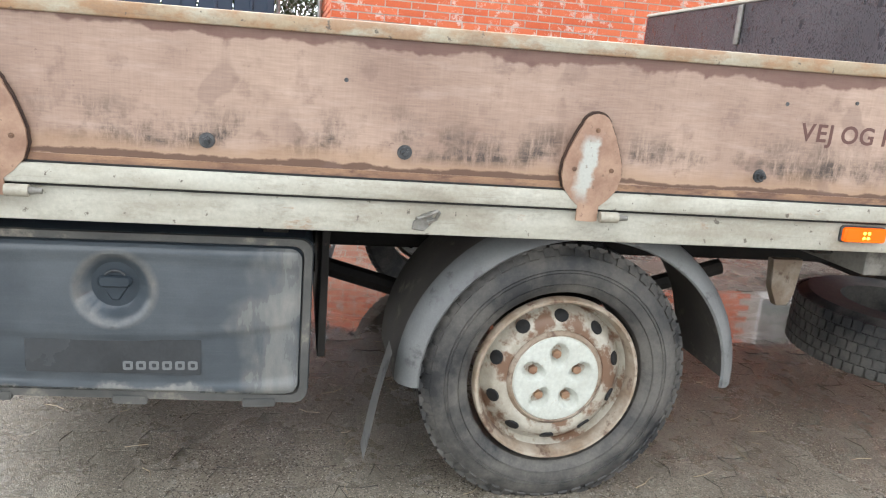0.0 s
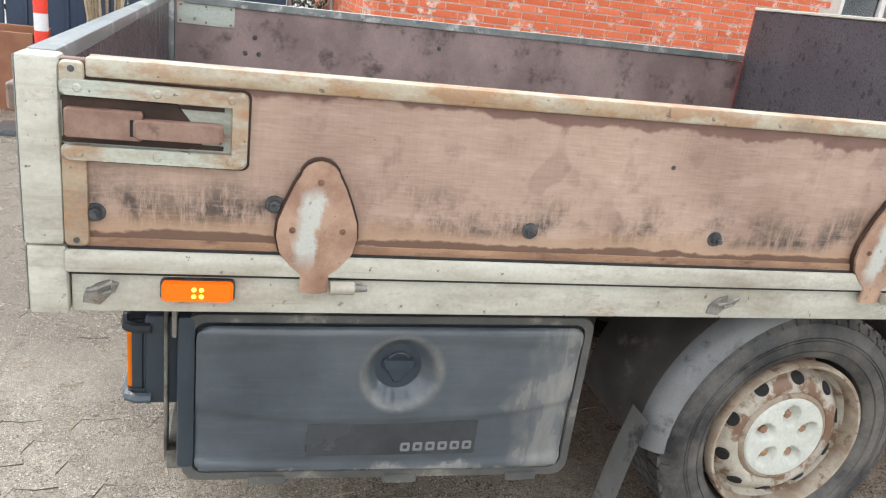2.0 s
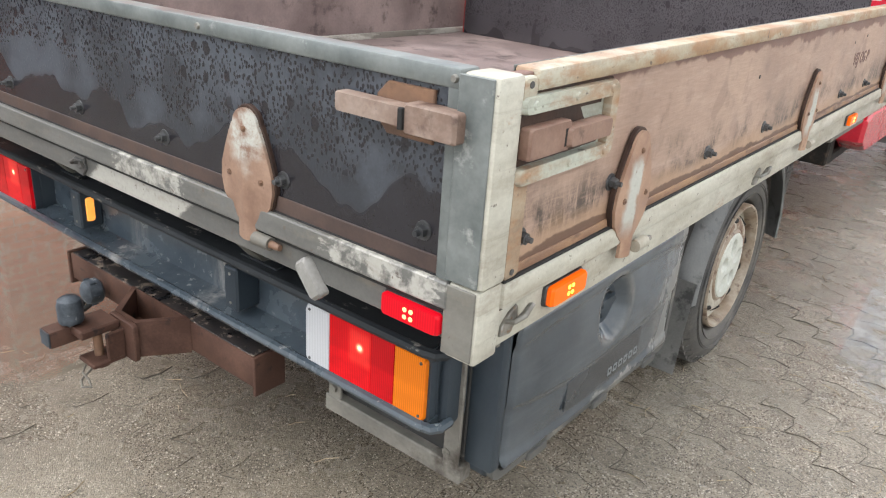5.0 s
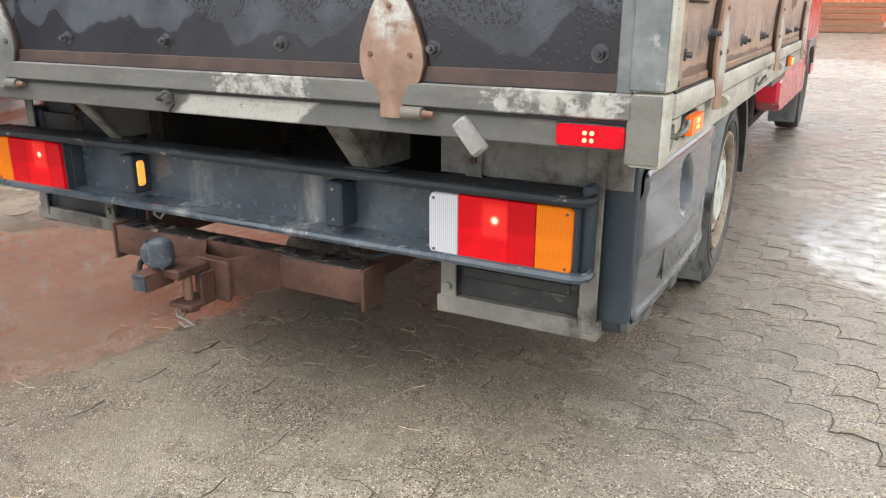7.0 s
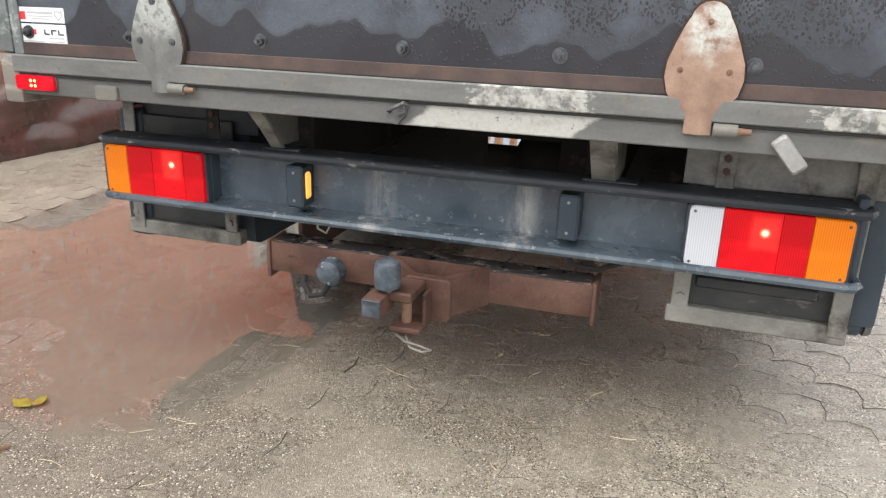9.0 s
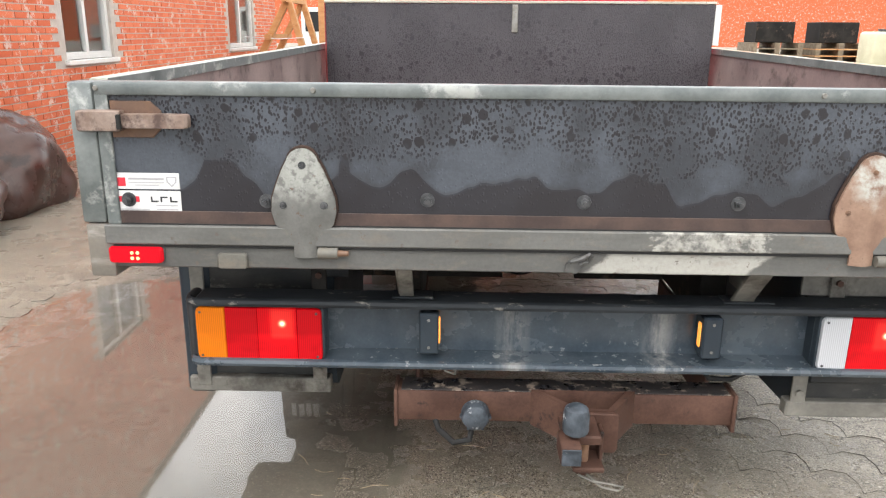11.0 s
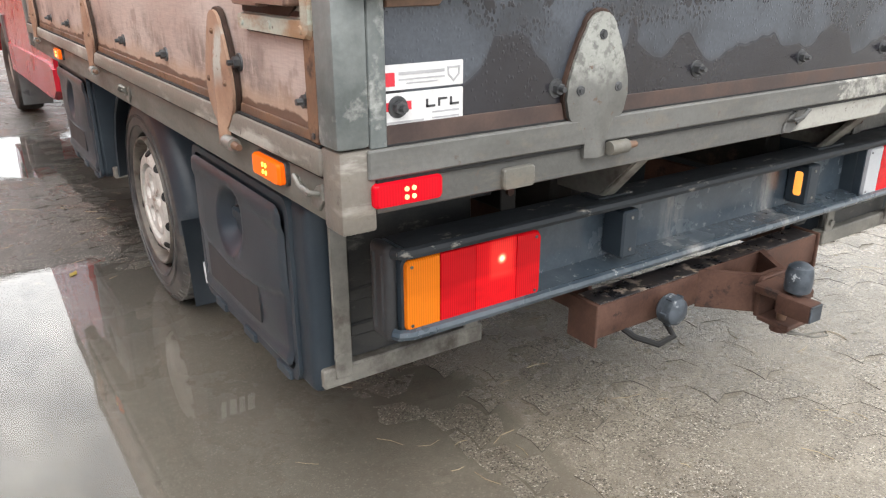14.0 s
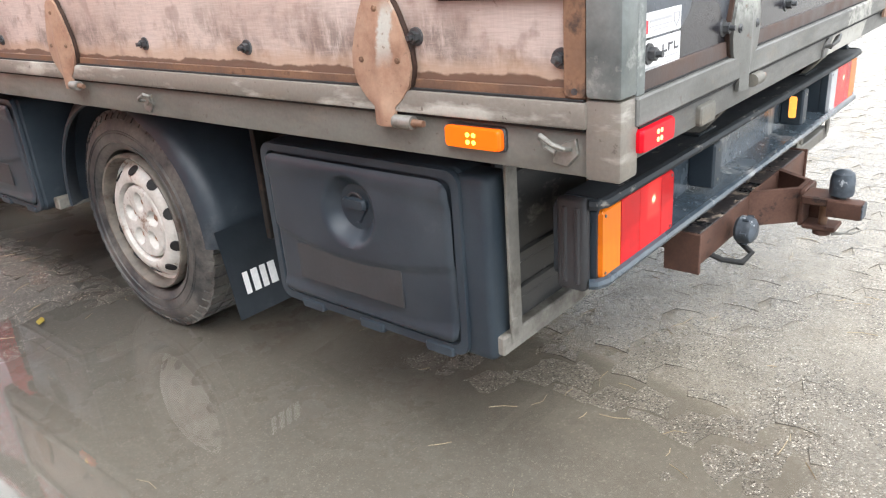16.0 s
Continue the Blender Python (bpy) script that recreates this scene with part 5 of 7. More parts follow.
# slanting stays between frame and beam, each with a gusset behind
for x, w, side in ((-0.425, 0.018, -1), (0.425, 0.028, 1)):
    a, b = Vector((x, 0.052, 0.800)), Vector((x, 0.180, 0.660))
    stay = part("stay", blk((x - w, x + w), ((a.y + b.y) / 2 - 0.006, (a.y + b.y) / 2 + 0.006), (0.730 - 0.095, 0.730 + 0.095), 0.002, Matrix.Rotation(radians(42.4), 4, "X")), UNDER, truck, "dusty grey slanting stay")
    part("gusset", slab([(0.050, 0.795), (0.175, 0.672), (0.330, 0.672), (0.330, 0.795)], facing("right", (x + side * w - 0.004, 0, 0)), 0.008, 0.001), UNDER, stay)
    part("foot_plate", blk((x - w - 0.02, x + w + 0.05), (0.150, 0.205), (0.6718, 0.677), 0.001), BUMPER_TOP, stay)
for x in (-0.66, 0.69):
    st = part("hanger_strap", blk((x - 0.02, x + 0.02), (0.216, 0.222), (0.50, 0.80), 0.002), CHASSIS if x == -0.66 else UNDER, truck)
    for z in (0.74, 0.71):
        part("bolt", rod(bmesh.new(), (x, 0.217, z), (x, 0.208, z), 0.009, None, 6), TOW, st)
part("valance", blk((0.60, 1.05), (0.225, 0.235), (0.672, 0.79), 0.002), UNDER, truck)
part("valance", blk((-1.00, -0.60), (0.350, 0.360), (0.66, 0.79), 0.002), PLATE, truck)
# dark sheets added to close off the bright view under the bed
for x0, x1, z0 in ((-0.98, -0.12, 0.40), (0.16, 0.98, 0.40), (-0.12, 0.16, 0.56)):
    part("cross_panel", blk((x0, x1), (1.16, 1.18), (z0, 0.79), 0.002), CHASSIS, truck)

# towbar
tow = part("towbar", blk((-0.452, 0.430), (0.140, 0.220), (0.334, 0.420), 0.005, None, 2), TOW, truck, "rusty square tube towbar with coupling")
part("top_skin", blk((-0.44, 0.42), (0.143, 0.217), (0.4203, 0.4225), 0.0008), TOW_TOP, tow, "flaking black paint")
for x in (-0.454, 0.432):
    part("end_plate", blk((x - 0.005, x + 0.005), (0.133, 0.227), (0.318, 0.425), 0.002), TOW, tow)
for x in (-0.40, 0.38):
    part("arm", blk((x - 0.006, x + 0.006), (0.215, 0.75), (0.35, 0.54), 0.003), TOW, tow)
wedge = bmesh.new()
pts = [(-0.10, 0.139), (0.17, 0.139), (0.095, 0.03), (0.0, 0.03)]
inner = [(-0.078, 0.135), (0.145, 0.135), (0.084, 0.042), (0.012, 0.042)]
rows = [[wedge.verts.new((x, y, z)) for x, y in o] for o, z in ((pts, 0.330), (pts, 0.430), (inner, 0.430), (inner, 0.345))]
for a, b in zip(rows, rows[1:]):
    for k in range(4):
        wedge.faces.new((a[k], a[(k + 1) % 4], b[(k + 1) % 4], b[k]))
wedge.faces.new(rows[0])
wedge.faces.new(rows[-1])
part("coupling_bracket", wedge, TOW, tow, "open wedge-shaped steel bracket", False)
part("mounting_plate", slab(round_rect(-0.012, 0.107, 0.320, 0.428, 0.014), facing("rear", (0, 0.0295, 0)), 0.012, 0.003), TOW, tow)
jaw = part("coupling_jaw", blk((-0.045, 0.045), (-0.085, 0.018), (0.400, 0.424), 0.004), TOW, tow)
part("jaw_nose", blk((-0.055, -0.008), (-0.135, -0.05), (0.376, 0.422), 0.004, None, 2), TOW, jaw)
part("nose_cap", blk((-0.054, -0.009), (-0.139, -0.1345), (0.378, 0.420), 0.002), CAP_BLUE, jaw, "worn blue-grey end of the square tube")
part("jaw_bottom", blk((-0.015, 0.06), (-0.07, 0.018), (0.318, 0.331), 0.003), TOW, jaw)
part("jaw_side", blk((0.052, 0.062), (-0.03, 0.018), (0.328, 0.405), 0.003), TOW, jaw)
part("coupling_pin", rod(bmesh.new(), (0.015, -0.03, 0.300), (0.015, -0.03, 0.41), 0.012), RUST_STRIP, jaw)
part("pin_cap", rod(bmesh.new(), (0.015, -0.03, 0.302), (0.015, -0.03, 0.318), 0.024), TOW, jaw)
part("safety_clip", pipe([(0.02, -0.05, 0.305), (0.05, -0.10, 0.30), (0.085, -0.115, 0.302), (0.10, -0.10, 0.302), (0.07, -0.09, 0.303), (0.03, -0.085, 0.306), (0.0, -0.06, 0.308)], 0.003), UNDER, jaw)
part("ball_neck", rod(bmesh.new(), (-0.016, -0.075, 0.42), (-0.016, -0.075, 0.445), 0.014), BOLT, jaw)
cap = lathe([(0.001, 0.0), (0.029, 0.0), (0.031, 0.006), (0.031, 0.045), (0.027, 0.060), (0.016, 0.068), (0.001, 0.070)], Matrix.Translation((-0.016, -0.075, 0.432)), 24)
part("ball_cap", cap, CAP_BLUE, jaw, "faded black rubber cap over the tow ball")
sock = facing("rear", (-0.245, 0.118, 0.376))
socket = part("trailer_socket", lathe([(0.001, 0.0), (0.030, 0.0), (0.037, 0.008), (0.037, 0.030), (0.033, 0.042), (0.022, 0.050), (0.001, 0.052)], sock, 24), CAP_BLUE, tow, "round black trailer socket")
for k in range(6):
    a = k * math.pi / 3
    c = sock @ Vector((0.037 * math.cos(a), 0.037 * math.sin(a), 0.02))
    part("rib", rod(bmesh.new(), c, c + Vector((0, -0.016, 0)), 0.004, None, 6), CAP_BLUE, socket)
part("socket_lead", pipe([(-0.25, 0.11, 0.345), (-0.26, 0.07, 0.32), (-0.30, 0.08, 0.305), (-0.34, 0.12, 0.32), (-0.37, 0.2, 0.36)], 0.008), BLACK, tow)
part("cable", pipe([(0.34, 0.19, 0.49), (0.37, 0.18, 0.452), (0.43, 0.19, 0.445), (0.50, 0.21, 0.47), (0.56, 0.24, 0.50)], 0.007), BLACK, truck)
part("cable", pipe([(-0.33, 0.19, 0.49), (-0.325, 0.18, 0.46), (-0.30, 0.18, 0.45), (-0.29, 0.2, 0.48)], 0.004), ZINC, truck)


def tool_box(s, xo, y0, y1, z0, z1, skin, rim_mat, plate_span):
    """A moulded toolbox with a rounded lid, sunk lock dish, label plate and lower hinges."""
    kind = "right" if s > 0 else "left"
    m = facing(kind, (xo - s * 0.02, 0, 0))
    q = 1 if s > 0 else -1
    U = lambda y: q * y
    lo, hi = sorted((U(y0), U(y1)))
    depth = 0.42
    body = part("tool_box", slab(round_rect(lo, hi, z0, z1, 0.035), m @ Matrix.Translation((0, 0, -depth)), depth, 0.012), PLASTIC, truck, "black moulded plastic toolbox under the bed")
    part("lid_rim", ring_plate(round_rect(lo + 0.002, hi - 0.002, z0 + 0.002, z1 - 0.002, 0.034), round_rect(lo + 0.024, hi - 0.024, z0 + 0.026, z1 - 0.022, 0.026), m, 0.014), rim_mat, body)
    # lid: a grid with a round dish, bulging slightly
    bm = bmesh.new()
    a0, a1, b0, b1 = lo + 0.027, hi - 0.027, z0 + 0.029, z1 - 0.025
    cu = (lo + hi) / 2 + (U(0.0))
    cv = z0 + 0.66 * (z1 - z0) + 0.012
    nu, nv = 90, 46
    rows = []
    for j in range(nv + 1):
        row = []
        for i in range(nu + 1):
            fu, fv = i / nu, j / nv
            u, v = a0 + (a1 - a0) * fu, b0 + (b1 - b0) * fv
            edge = min(fu * (a1 - a0), (1 - fu) * (a1 - a0), fv * (b1 - b0), (1 - fv) * (b1 - b0))
            r = 0.03
            cx, cy = min(max(u, a0 + r), a1 - r), min(max(v, b0 + r), b1 - r)
            d = math.hypot(u - cx, v - cy)
            if d > r:
                u, v = cx + (u - cx) * r / d, cy + (v - cy) * r / d
            out = 0.008 + 0.008 * min(1, edge / 0.012) ** 0.5 + 0.014 * (1 - (2 * fv - 1) ** 2) * (1 - (2 * fu - 1) ** 4)
            curve = z0 + 0.40 * (z1 - z0) + 0.035 * (2 * fu - 1) ** 2
            out += 0.006 * max(0.0, min(1.0, (v - curve) / 0.012))
            ledge = z1 - 0.085 + 0.02 * (1 - (2 * fu - 1) ** 2)
            out += 0.006 * max(0.0, min(1.0, (v - ledge) / 0.02))
            low = z0 + 0.075 - 0.02 * (1 - (2 * fu - 1) ** 2)
            out += 0.008 * max(0.0, min(1.0, (low - v) / 0.02))
            rr = math.hypot(u - cu, v - cv)
            if rr < 0.086:
                k = 1 - rr / 0.086
                out -= 0.045 * math.sin(min(1, k * 1.5) * math.pi / 2) ** 1.3
            row.append(bm.verts.new(m @ Vector((u, v, out))))
        rows.append(row)
    for j in range(nv):
        for i in range(nu):
            bm.faces.new((rows[j][i], rows[j][i + 1], rows[j + 1][i + 1], rows[j + 1][i]))
    lid = part("lid", bm, skin, body, "moulded lid with a sunk round lock dish")
    knob = part("lock_knob", slab(round_rect(cu - 0.037, cu + 0.037, cv + 0.0, cv + 0.026, 0.01), m @ Matrix.Translation((0, 0, -0.018)), 0.032, 0.006), PLASTIC, lid)
    part("wing", slab([(cu - 0.03, cv), (cu - 0.008, cv - 0.036), (cu + 0.008, cv - 0.036), (cu + 0.03, cv)], m @ Matrix.Translation((0, 0, -0.018)), 0.022, 0.005), PLASTIC, knob)
    part("padlock_eye", pipe([m @ Vector((cu + 0.022 * math.cos(t), cv + 0.022 + 0.016 * math.sin(t), 0.004)) for t in [k * math.pi / 6 for k in range(7)]], 0.003), BOLT, knob)
    pa, pb = sorted((U(plate_span[0]), U(plate_span[1])))
    pl = part("label_plate", slab(round_rect(pa, pb, plate_span[2], plate_span[3], 0.004), m @ Matrix.Translation((0, 0, 0.0260)), 0.004, 0.001), LABEL_RIGHT if s > 0 else PLATE, lid, "plain dark label plate")
    if s > 0:
        for k in range(6):
            u = pb - 0.175 + k * 0.029
            part("print_bar", ring_plate(round_rect(u, u + 0.022, plate_span[2] + 0.014, plate_span[2] + 0.036, 0.004, 2), round_rect(u + 0.006, u + 0.016, plate_span[2] + 0.020, plate_span[2] + 0.030, 0.002, 2), m @ Matrix.Translation((0, 0, 0.0297)), 0.0015), GHOST_PRINT, pl)
    n = 3
    for k in range(n):
        u = lo + (hi - lo) * (k + 0.6) / n
        part("lid_hinge", slab(round_rect(u - 0.04, u + 0.04, z0 - 0.006, z0 + 0.016, 0.005, 2), m, 0.020, 0.004), rim_mat, body)
    return body


right_box = tool_box(1, 1.062, 0.245, 1.14, 0.305, 0.730, LID, PLASTIC_DIRT, (0.502, 0.886, 0.388, 0.478))
left_box = tool_box(-1, -1.088, 0.378, 1.005, 0.306, 0.726, PLASTIC_LID, PLASTIC, (0.545, 0.892, 0.393, 0.485))
part("end_panel", blk((0.985, 1.0585), (0.236, 0.272), (0.345, 0.722), 0.010, None, 2), PLASTIC, right_box, "moulded rear end of the box")
part("end_panel", blk((-1.074, -0.985), (0.318, 0.420), (0.310, 0.716), 0.018, None, 3), PLASTIC, left_box, "moulded rear end of the box")
# the right box rises at the foot of its rear end
for ob in [right_box] + [c for p in right_box.children for c in [p] + list(p.children)]:
    for v in ob.data.vertices:
        v.co.z += 0.030 * max(0.0, 1 - (v.co.y - 0.245) / 0.7) * min(1.0, max(0.0, (0.47 - v.co.z) / 0.15))
# cradles behind the boxes
for s, y, xa, xb, zb in ((1, 0.222, 0.598, 1.000, 0.328), (-1, 0.315, 0.655, 1.060, 0.325)):
    part("cradle_strip", blk((s * xa, s * xb), (y - 0.012, y + 0.03), (zb, zb + 0.045), 0.004), UNDER, truck, "bent galvanised box cradle")
    part("cradle_post", blk((s * (xb - (0.044 if s > 0 else 0.064)), s * (xb - (0.004 if s > 0 else 0.026))), (y - 0.016, y - 0.008), (zb + 0.02, 0.79), 0.002), UNDER, truck)
    part("cradle_post", blk((s * (xa + 0.01), s * (xa + 0.05)), (y - 0.01, y - 0.002), (zb + 0.02, 0.50), 0.002), UNDER, truck)
    part("box_back", blk((s * (xa + 0.02), s * (xb - 0.01)), (y + 0.012, y + 0.024), (zb + 0.045, 0.70), 0.002), BOX_BACK, truck)
    for z in (0.42, 0.50):
        part("back_rib", blk((s * (xa + 0.06), s * (xb - 0.07)), (y + 0.004, y + 0.014), (z, z + 0.03), 0.006), BOX_BACK, truck)
    for x in (xa + 0.03, xb - 0.035):
        part("bolt", rod(bmesh.new(), (s * x, y - 0.009, zb + 0.07), (s * x, y - 0.018, zb + 0.07), 0.011, None, 6), UNDER, truck)
# box ahead of the left wheel
tool_box(-1, -1.080, 2.46, 3.16, 0.292, 0.730, PLASTIC_LID, PLASTIC, (2.62, 3.0, 0.385, 0.47))
part("cradle_strip", blk((-1.03, -0.66), (2.405, 2.445), (0.30, 0.345), 0.004), UNDER, truck, "bent galvanised box cradle")


def wheel(s, y, xc, r, rim_paint, lip_paint, cap_paint):
    """A tyre on a steel rim with round vents and a small five-hole cap; xc: the cap's face."""
    m = facing("right" if s > 0 else "left", (xc, y, 0.352))
    hub = part("wheel", lathe([(r - 0.075, -0.20), (r - 0.02, -0.205), (r - 0.004, -0.195), (r, -0.17), (r, -0.045), (r - 0.004, -0.02), (r - 0.016, -0.004), (r - 0.05, 0.012), (r - 0.09, 0.014), (r - 0.115, 0.006), (r - 0.125, -0.004), (r - 0.13, -0.05), (r - 0.13, -0.17)], m, 72), TYRE, truck, "muddy worn tyre on a rusty steel rim")
    # tread blocks
    bm = bmesh.new()
    for k in range(54):
        a = 2 * math.pi * k / 54
        for row, (w0, w1) in enumerate(((-0.205, -0.165), (-0.155, -0.118), (-0.108, -0.07), (-0.06, -0.012))):
            aa = a + (0.5 if row % 2 else 0) * 2 * math.pi / 54
            mm = m @ Matrix.Rotation(aa, 4, "Z") @ Matrix.Translation((r - 0.002, 0, (w0 + w1) / 2)) @ Matrix.Diagonal((0.012, 0.033, w1 - w0, 1))
            bmesh.ops.create_cube(bm, size=1, matrix=mm)
        mm = m @ Matrix.Rotation(a, 4, "Z") @ Matrix.Translation((r - 0.014, 0, -0.0065)) @ Matrix.Rotation(radians(38), 4, "Y") @ Matrix.Diagonal((0.026, 0.027, 0.006, 1))
        bmesh.ops.create_cube(bm, size=1, matrix=mm)
    part("tread", bm, TYRE, hub, "", False)
    for rr in (r - 0.06, r - 0.068, r - 0.098):
        part("sidewall_rib", lathe([(rr - 0.0018, 0.011), (rr, 0.0155), (rr + 0.0018, 0.011)], m, 72), TYRE, hub)
    part("rim_lip", lathe([(0.232, -0.02), (0.233, 0.004), (0.229, 0.011), (0.222, 0.010), (0.215, -0.004), (0.212, -0.03), (0.214, -0.04)], m, 64), lip_paint, hub, "rusty rim lip")
    # pressed disc with vents
    bm = bmesh.new()
    vents = 10
    seg = vents * 6
    rings = []
    lift = 0.0 if s > 0 else 0.014
    for rad, out in ((0.214, -0.03), (0.202, -0.052), (0.190, -0.040), (0.178, -0.022), (0.166, -0.012), (0.152, -0.008), (0.138, -0.010), (0.128, -0.022), (0.06, -0.026)):
        rings.append([(rad, 2 * math.pi * k / seg, out + lift * (0.13 < rad < 0.21)) for k in range(seg)])
    vs = []
    for ri, ring in enumerate(rings):
        row = []
        for k, (rad, a, out) in enumerate(ring):
            row.append(bm.verts.new(m @ Vector((rad * math.cos(a), rad * math.sin(a), out))))
        vs.append(row)
    for ri in range(len(vs) - 1):
        for k in range(seg):
            bm.faces.new((vs[ri][k], vs[ri][(k + 1) % seg], vs[ri + 1][(k + 1) % seg], vs[ri + 1][k]))
    disc = part("rim_disc", bm, rim_paint, hub, "cream painted steel disc, rusting")
    for k in range(vents):
        a = 2 * math.pi * (k + 0.5) / vents
        c = Vector((0.1775 * math.cos(a), 0.1775 * math.sin(a), 0))
        tip = m @ Matrix.Translation(c + Vector((0, 0, -0.0215 + lift))) @ Matrix.Rotation(a, 4, "Z") @ Matrix.Rotation(radians(52), 4, "Y")
        # black discs laid on the rim paint the dark inside the vents
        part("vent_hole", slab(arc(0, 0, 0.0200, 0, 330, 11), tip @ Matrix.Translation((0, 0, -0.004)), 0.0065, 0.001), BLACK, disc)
    # cap: a dished disc with five oval pockets
    bm = bmesh.new()
    nr, ns = 22, 90
    rows = []
    for j in range(nr + 1):
        rad = 0.124 * (j / nr) + 0.0005
        row = []
        for k in range(ns):
            a = 2 * math.pi * k / ns
            out = 0.0
            ph = ((a - math.pi / 2) / (2 * math.pi) * 5) % 1.0
            ph = min(ph, 1 - ph) / 5 * 2 * math.pi
            du, dv = rad * math.sin(ph) / 0.026, (rad * math.cos(ph) - 0.070) / 0.034
            d = math.hypot(du, dv)
            if d < 1:
                out -= 0.026 * min(1, (1 - d) * 2.6)
            if rad > 0.118:
                out -= (rad - 0.118) * 1.4
            if rad < 0.028:
                out += 0.002 if rad < 0.026 else -0.002
            row.append(bm.verts.new(m @ Vector((rad * math.cos(a), rad * math.sin(a), out))))
        rows.append(row)
    for a, b in zip(rows, rows[1:]):
        for k in range(ns):
            bm.faces.new((a[k], a[(k + 1) % ns], b[(k + 1) % ns], b[k]))
    bm.faces.new(rows[0])
    if s > 0:
        part("cap_seat", lathe([(0.121, -0.024), (0.121, -0.006), (0.127, -0.004), (0.136, -0.012), (0.140, -0.024)], m, 64), RIM_LIP, hub, "rusty ring round the cap")
    capo = part("wheel_cap", bm, cap_paint, hub, "cream plastic cap with five oval openings")
    for k in range(5):
        a = math.pi / 2 + 2 * math.pi * k / 5
        c = m @ Vector((0.066 * math.cos(a), 0.066 * math.sin(a), -0.027))
        o = (m.to_3x3() @ Vector((0, 0, 1))).normalized()
        part("wheel_nut", rod(bmesh.new(), c, c + o * 0.012, 0.0135, 0.0125, 6), RUST_ORANGE, capo)
    return hub


wheel(1, 1.803, 1.012, 0.372, RIM, RIM_LIP, CAP)
wheel(-1, 1.803, -1.018, 0.372, RIM_OLD, LIP_DARK, RIM_OLD)
for s in (1, -1):
    fw = part("front_wheel", lathe([(0.24, -0.2), (0.34, -0.2), (0.352, -0.17), (0.352, -0.04), (0.34, -0.01), (0.29, 0.0), (0.24, -0.005), (0.2, -0.03), (0.2, -0.18)], facing("right" if s > 0 else "left", (s * 1.02, 6.45, 0.35)), 48), TYRE, truck)
    part("disc", lathe([(0.001, -0.03), (0.1, -0.02), (0.2, -0.04), (0.2, -0.08), (0.001, -0.08)], facing("right" if s > 0 else "left", (s * 1.02, 6.45, 0.35)), 32), RIM_OLD, fw)


def mudguard(s, y, mat, inner):
    """A wide plastic wing over the wheel: a flared face, a rolled edge and a flat inner band."""
    bm = bmesh.new()
    rows = []
    prof = [(1.032, 0.428, 0.396), (1.038, 0.434, 0.400), (1.032, 0.452, 0.416), (1.005, 0.478, 0.448), (0.975, 0.486, 0.456), (0.66, 0.486, 0.456), (0.66, 0.478, 0.448), (0.97, 0.477, 0.447), (1.012, 0.444, 0.41)]
    steps = 36
    for i in range(steps + 1):
        a = radians(-2 + 184 * i / steps)
        rows.append([bm.verts.new((s * x, y + ry * math.cos(a), min(0.352 + rz * math.sin(a), 0.764))) for x, ry, rz in prof])
    n = len(prof)
    for a, b in zip(rows, rows[1:]):
        for k in range(n):
            bm.faces.new((a[k], a[(k + 1) % n], b[(k + 1) % n], b[k]))
    bm.faces.new(rows[0])
    bm.faces.new(rows[-1][::-1])
    for f in bm.faces:
        f.material_index = 1 if max(abs(v.co.x) for v in f.verts) > 0.97 > 0.7 > min(abs(v.co.x) for v in f.verts) else 0
    guard = part("mudguard", bm, mat, truck, "grey plastic mudguard")
    guard.data.materials.append(inner)
    return guard


mudguard(1, 1.850, MUDGUARD, GUARD_IN)
mudguard(-1, 1.85, PLASTIC_LID, PLASTIC_LID)
# dark sheet added to fill the bright gap behind the left mudguard
part("inner_sill", blk((-0.64, -0.62), (1.1, 2.7), (0.42, 0.79), 0.003), CHASSIS, truck)


def mud_flap(s, y, lean, mat, bars, x_in=0.86, top=0.48):
    bm = bmesh.new()
    rows = []
    for i in range(9):
        f = i / 8
        row = []
        for j in range(7):
            x = x_in + (1.05 - x_in) * j / 6
            row.append(bm.verts.new((s * x, y - lean * f + 0.003 * math.sin(5 * f + x * 9), top - (top - 0.14) * f)))
        rows.append(row)
    for a, b in zip(rows, rows[1:]):
        for k in range(6):
            bm.faces.new((a[k], a[k + 1], b[k + 1], b[k]))
    bmesh.ops.solidify(bm, geom=bm.faces[:], thickness=0.006)
    flap = part("mud_flap", bm, mat, truck, "black rubber mud flap with worn white print")
    for k, (u0, u1) in enumerate(bars):
        f0, f1 = (0.62, 0.80) if top > 0.45 else (0.50, 0.74)
        y0, y1 = y - lean * f0, y - lean * f1
        q = bmesh.new()
        box(q, (s * u0, s * u1), (-0.0008, 0.0008), (-0.034, 0.034), 0)
        ob = part("print_bar", q, WHITE_PRINT if s < 0 else GHOST_PRINT, flap, "", False)
        ob.matrix_basis = Matrix.Translation((0, (y0 + y1) / 2 - 0.008, top - (top - 0.14) * (f0 + f1) / 2)) @ Matrix.Rotation(math.atan2(y0 - y1, 0.34 * (f1 - f0)) * -1, 4, "X")
    return flap


mud_flap(1, 1.345, 0.060, FLAP, (), 0.960, 0.44)
mud_flap(-1, 1.335, 0.06, PLASTIC_LID, ((0.990, 1.008), (0.955, 0.978), (0.925, 0.945), (0.89, 0.915)), 0.80, 0.41)

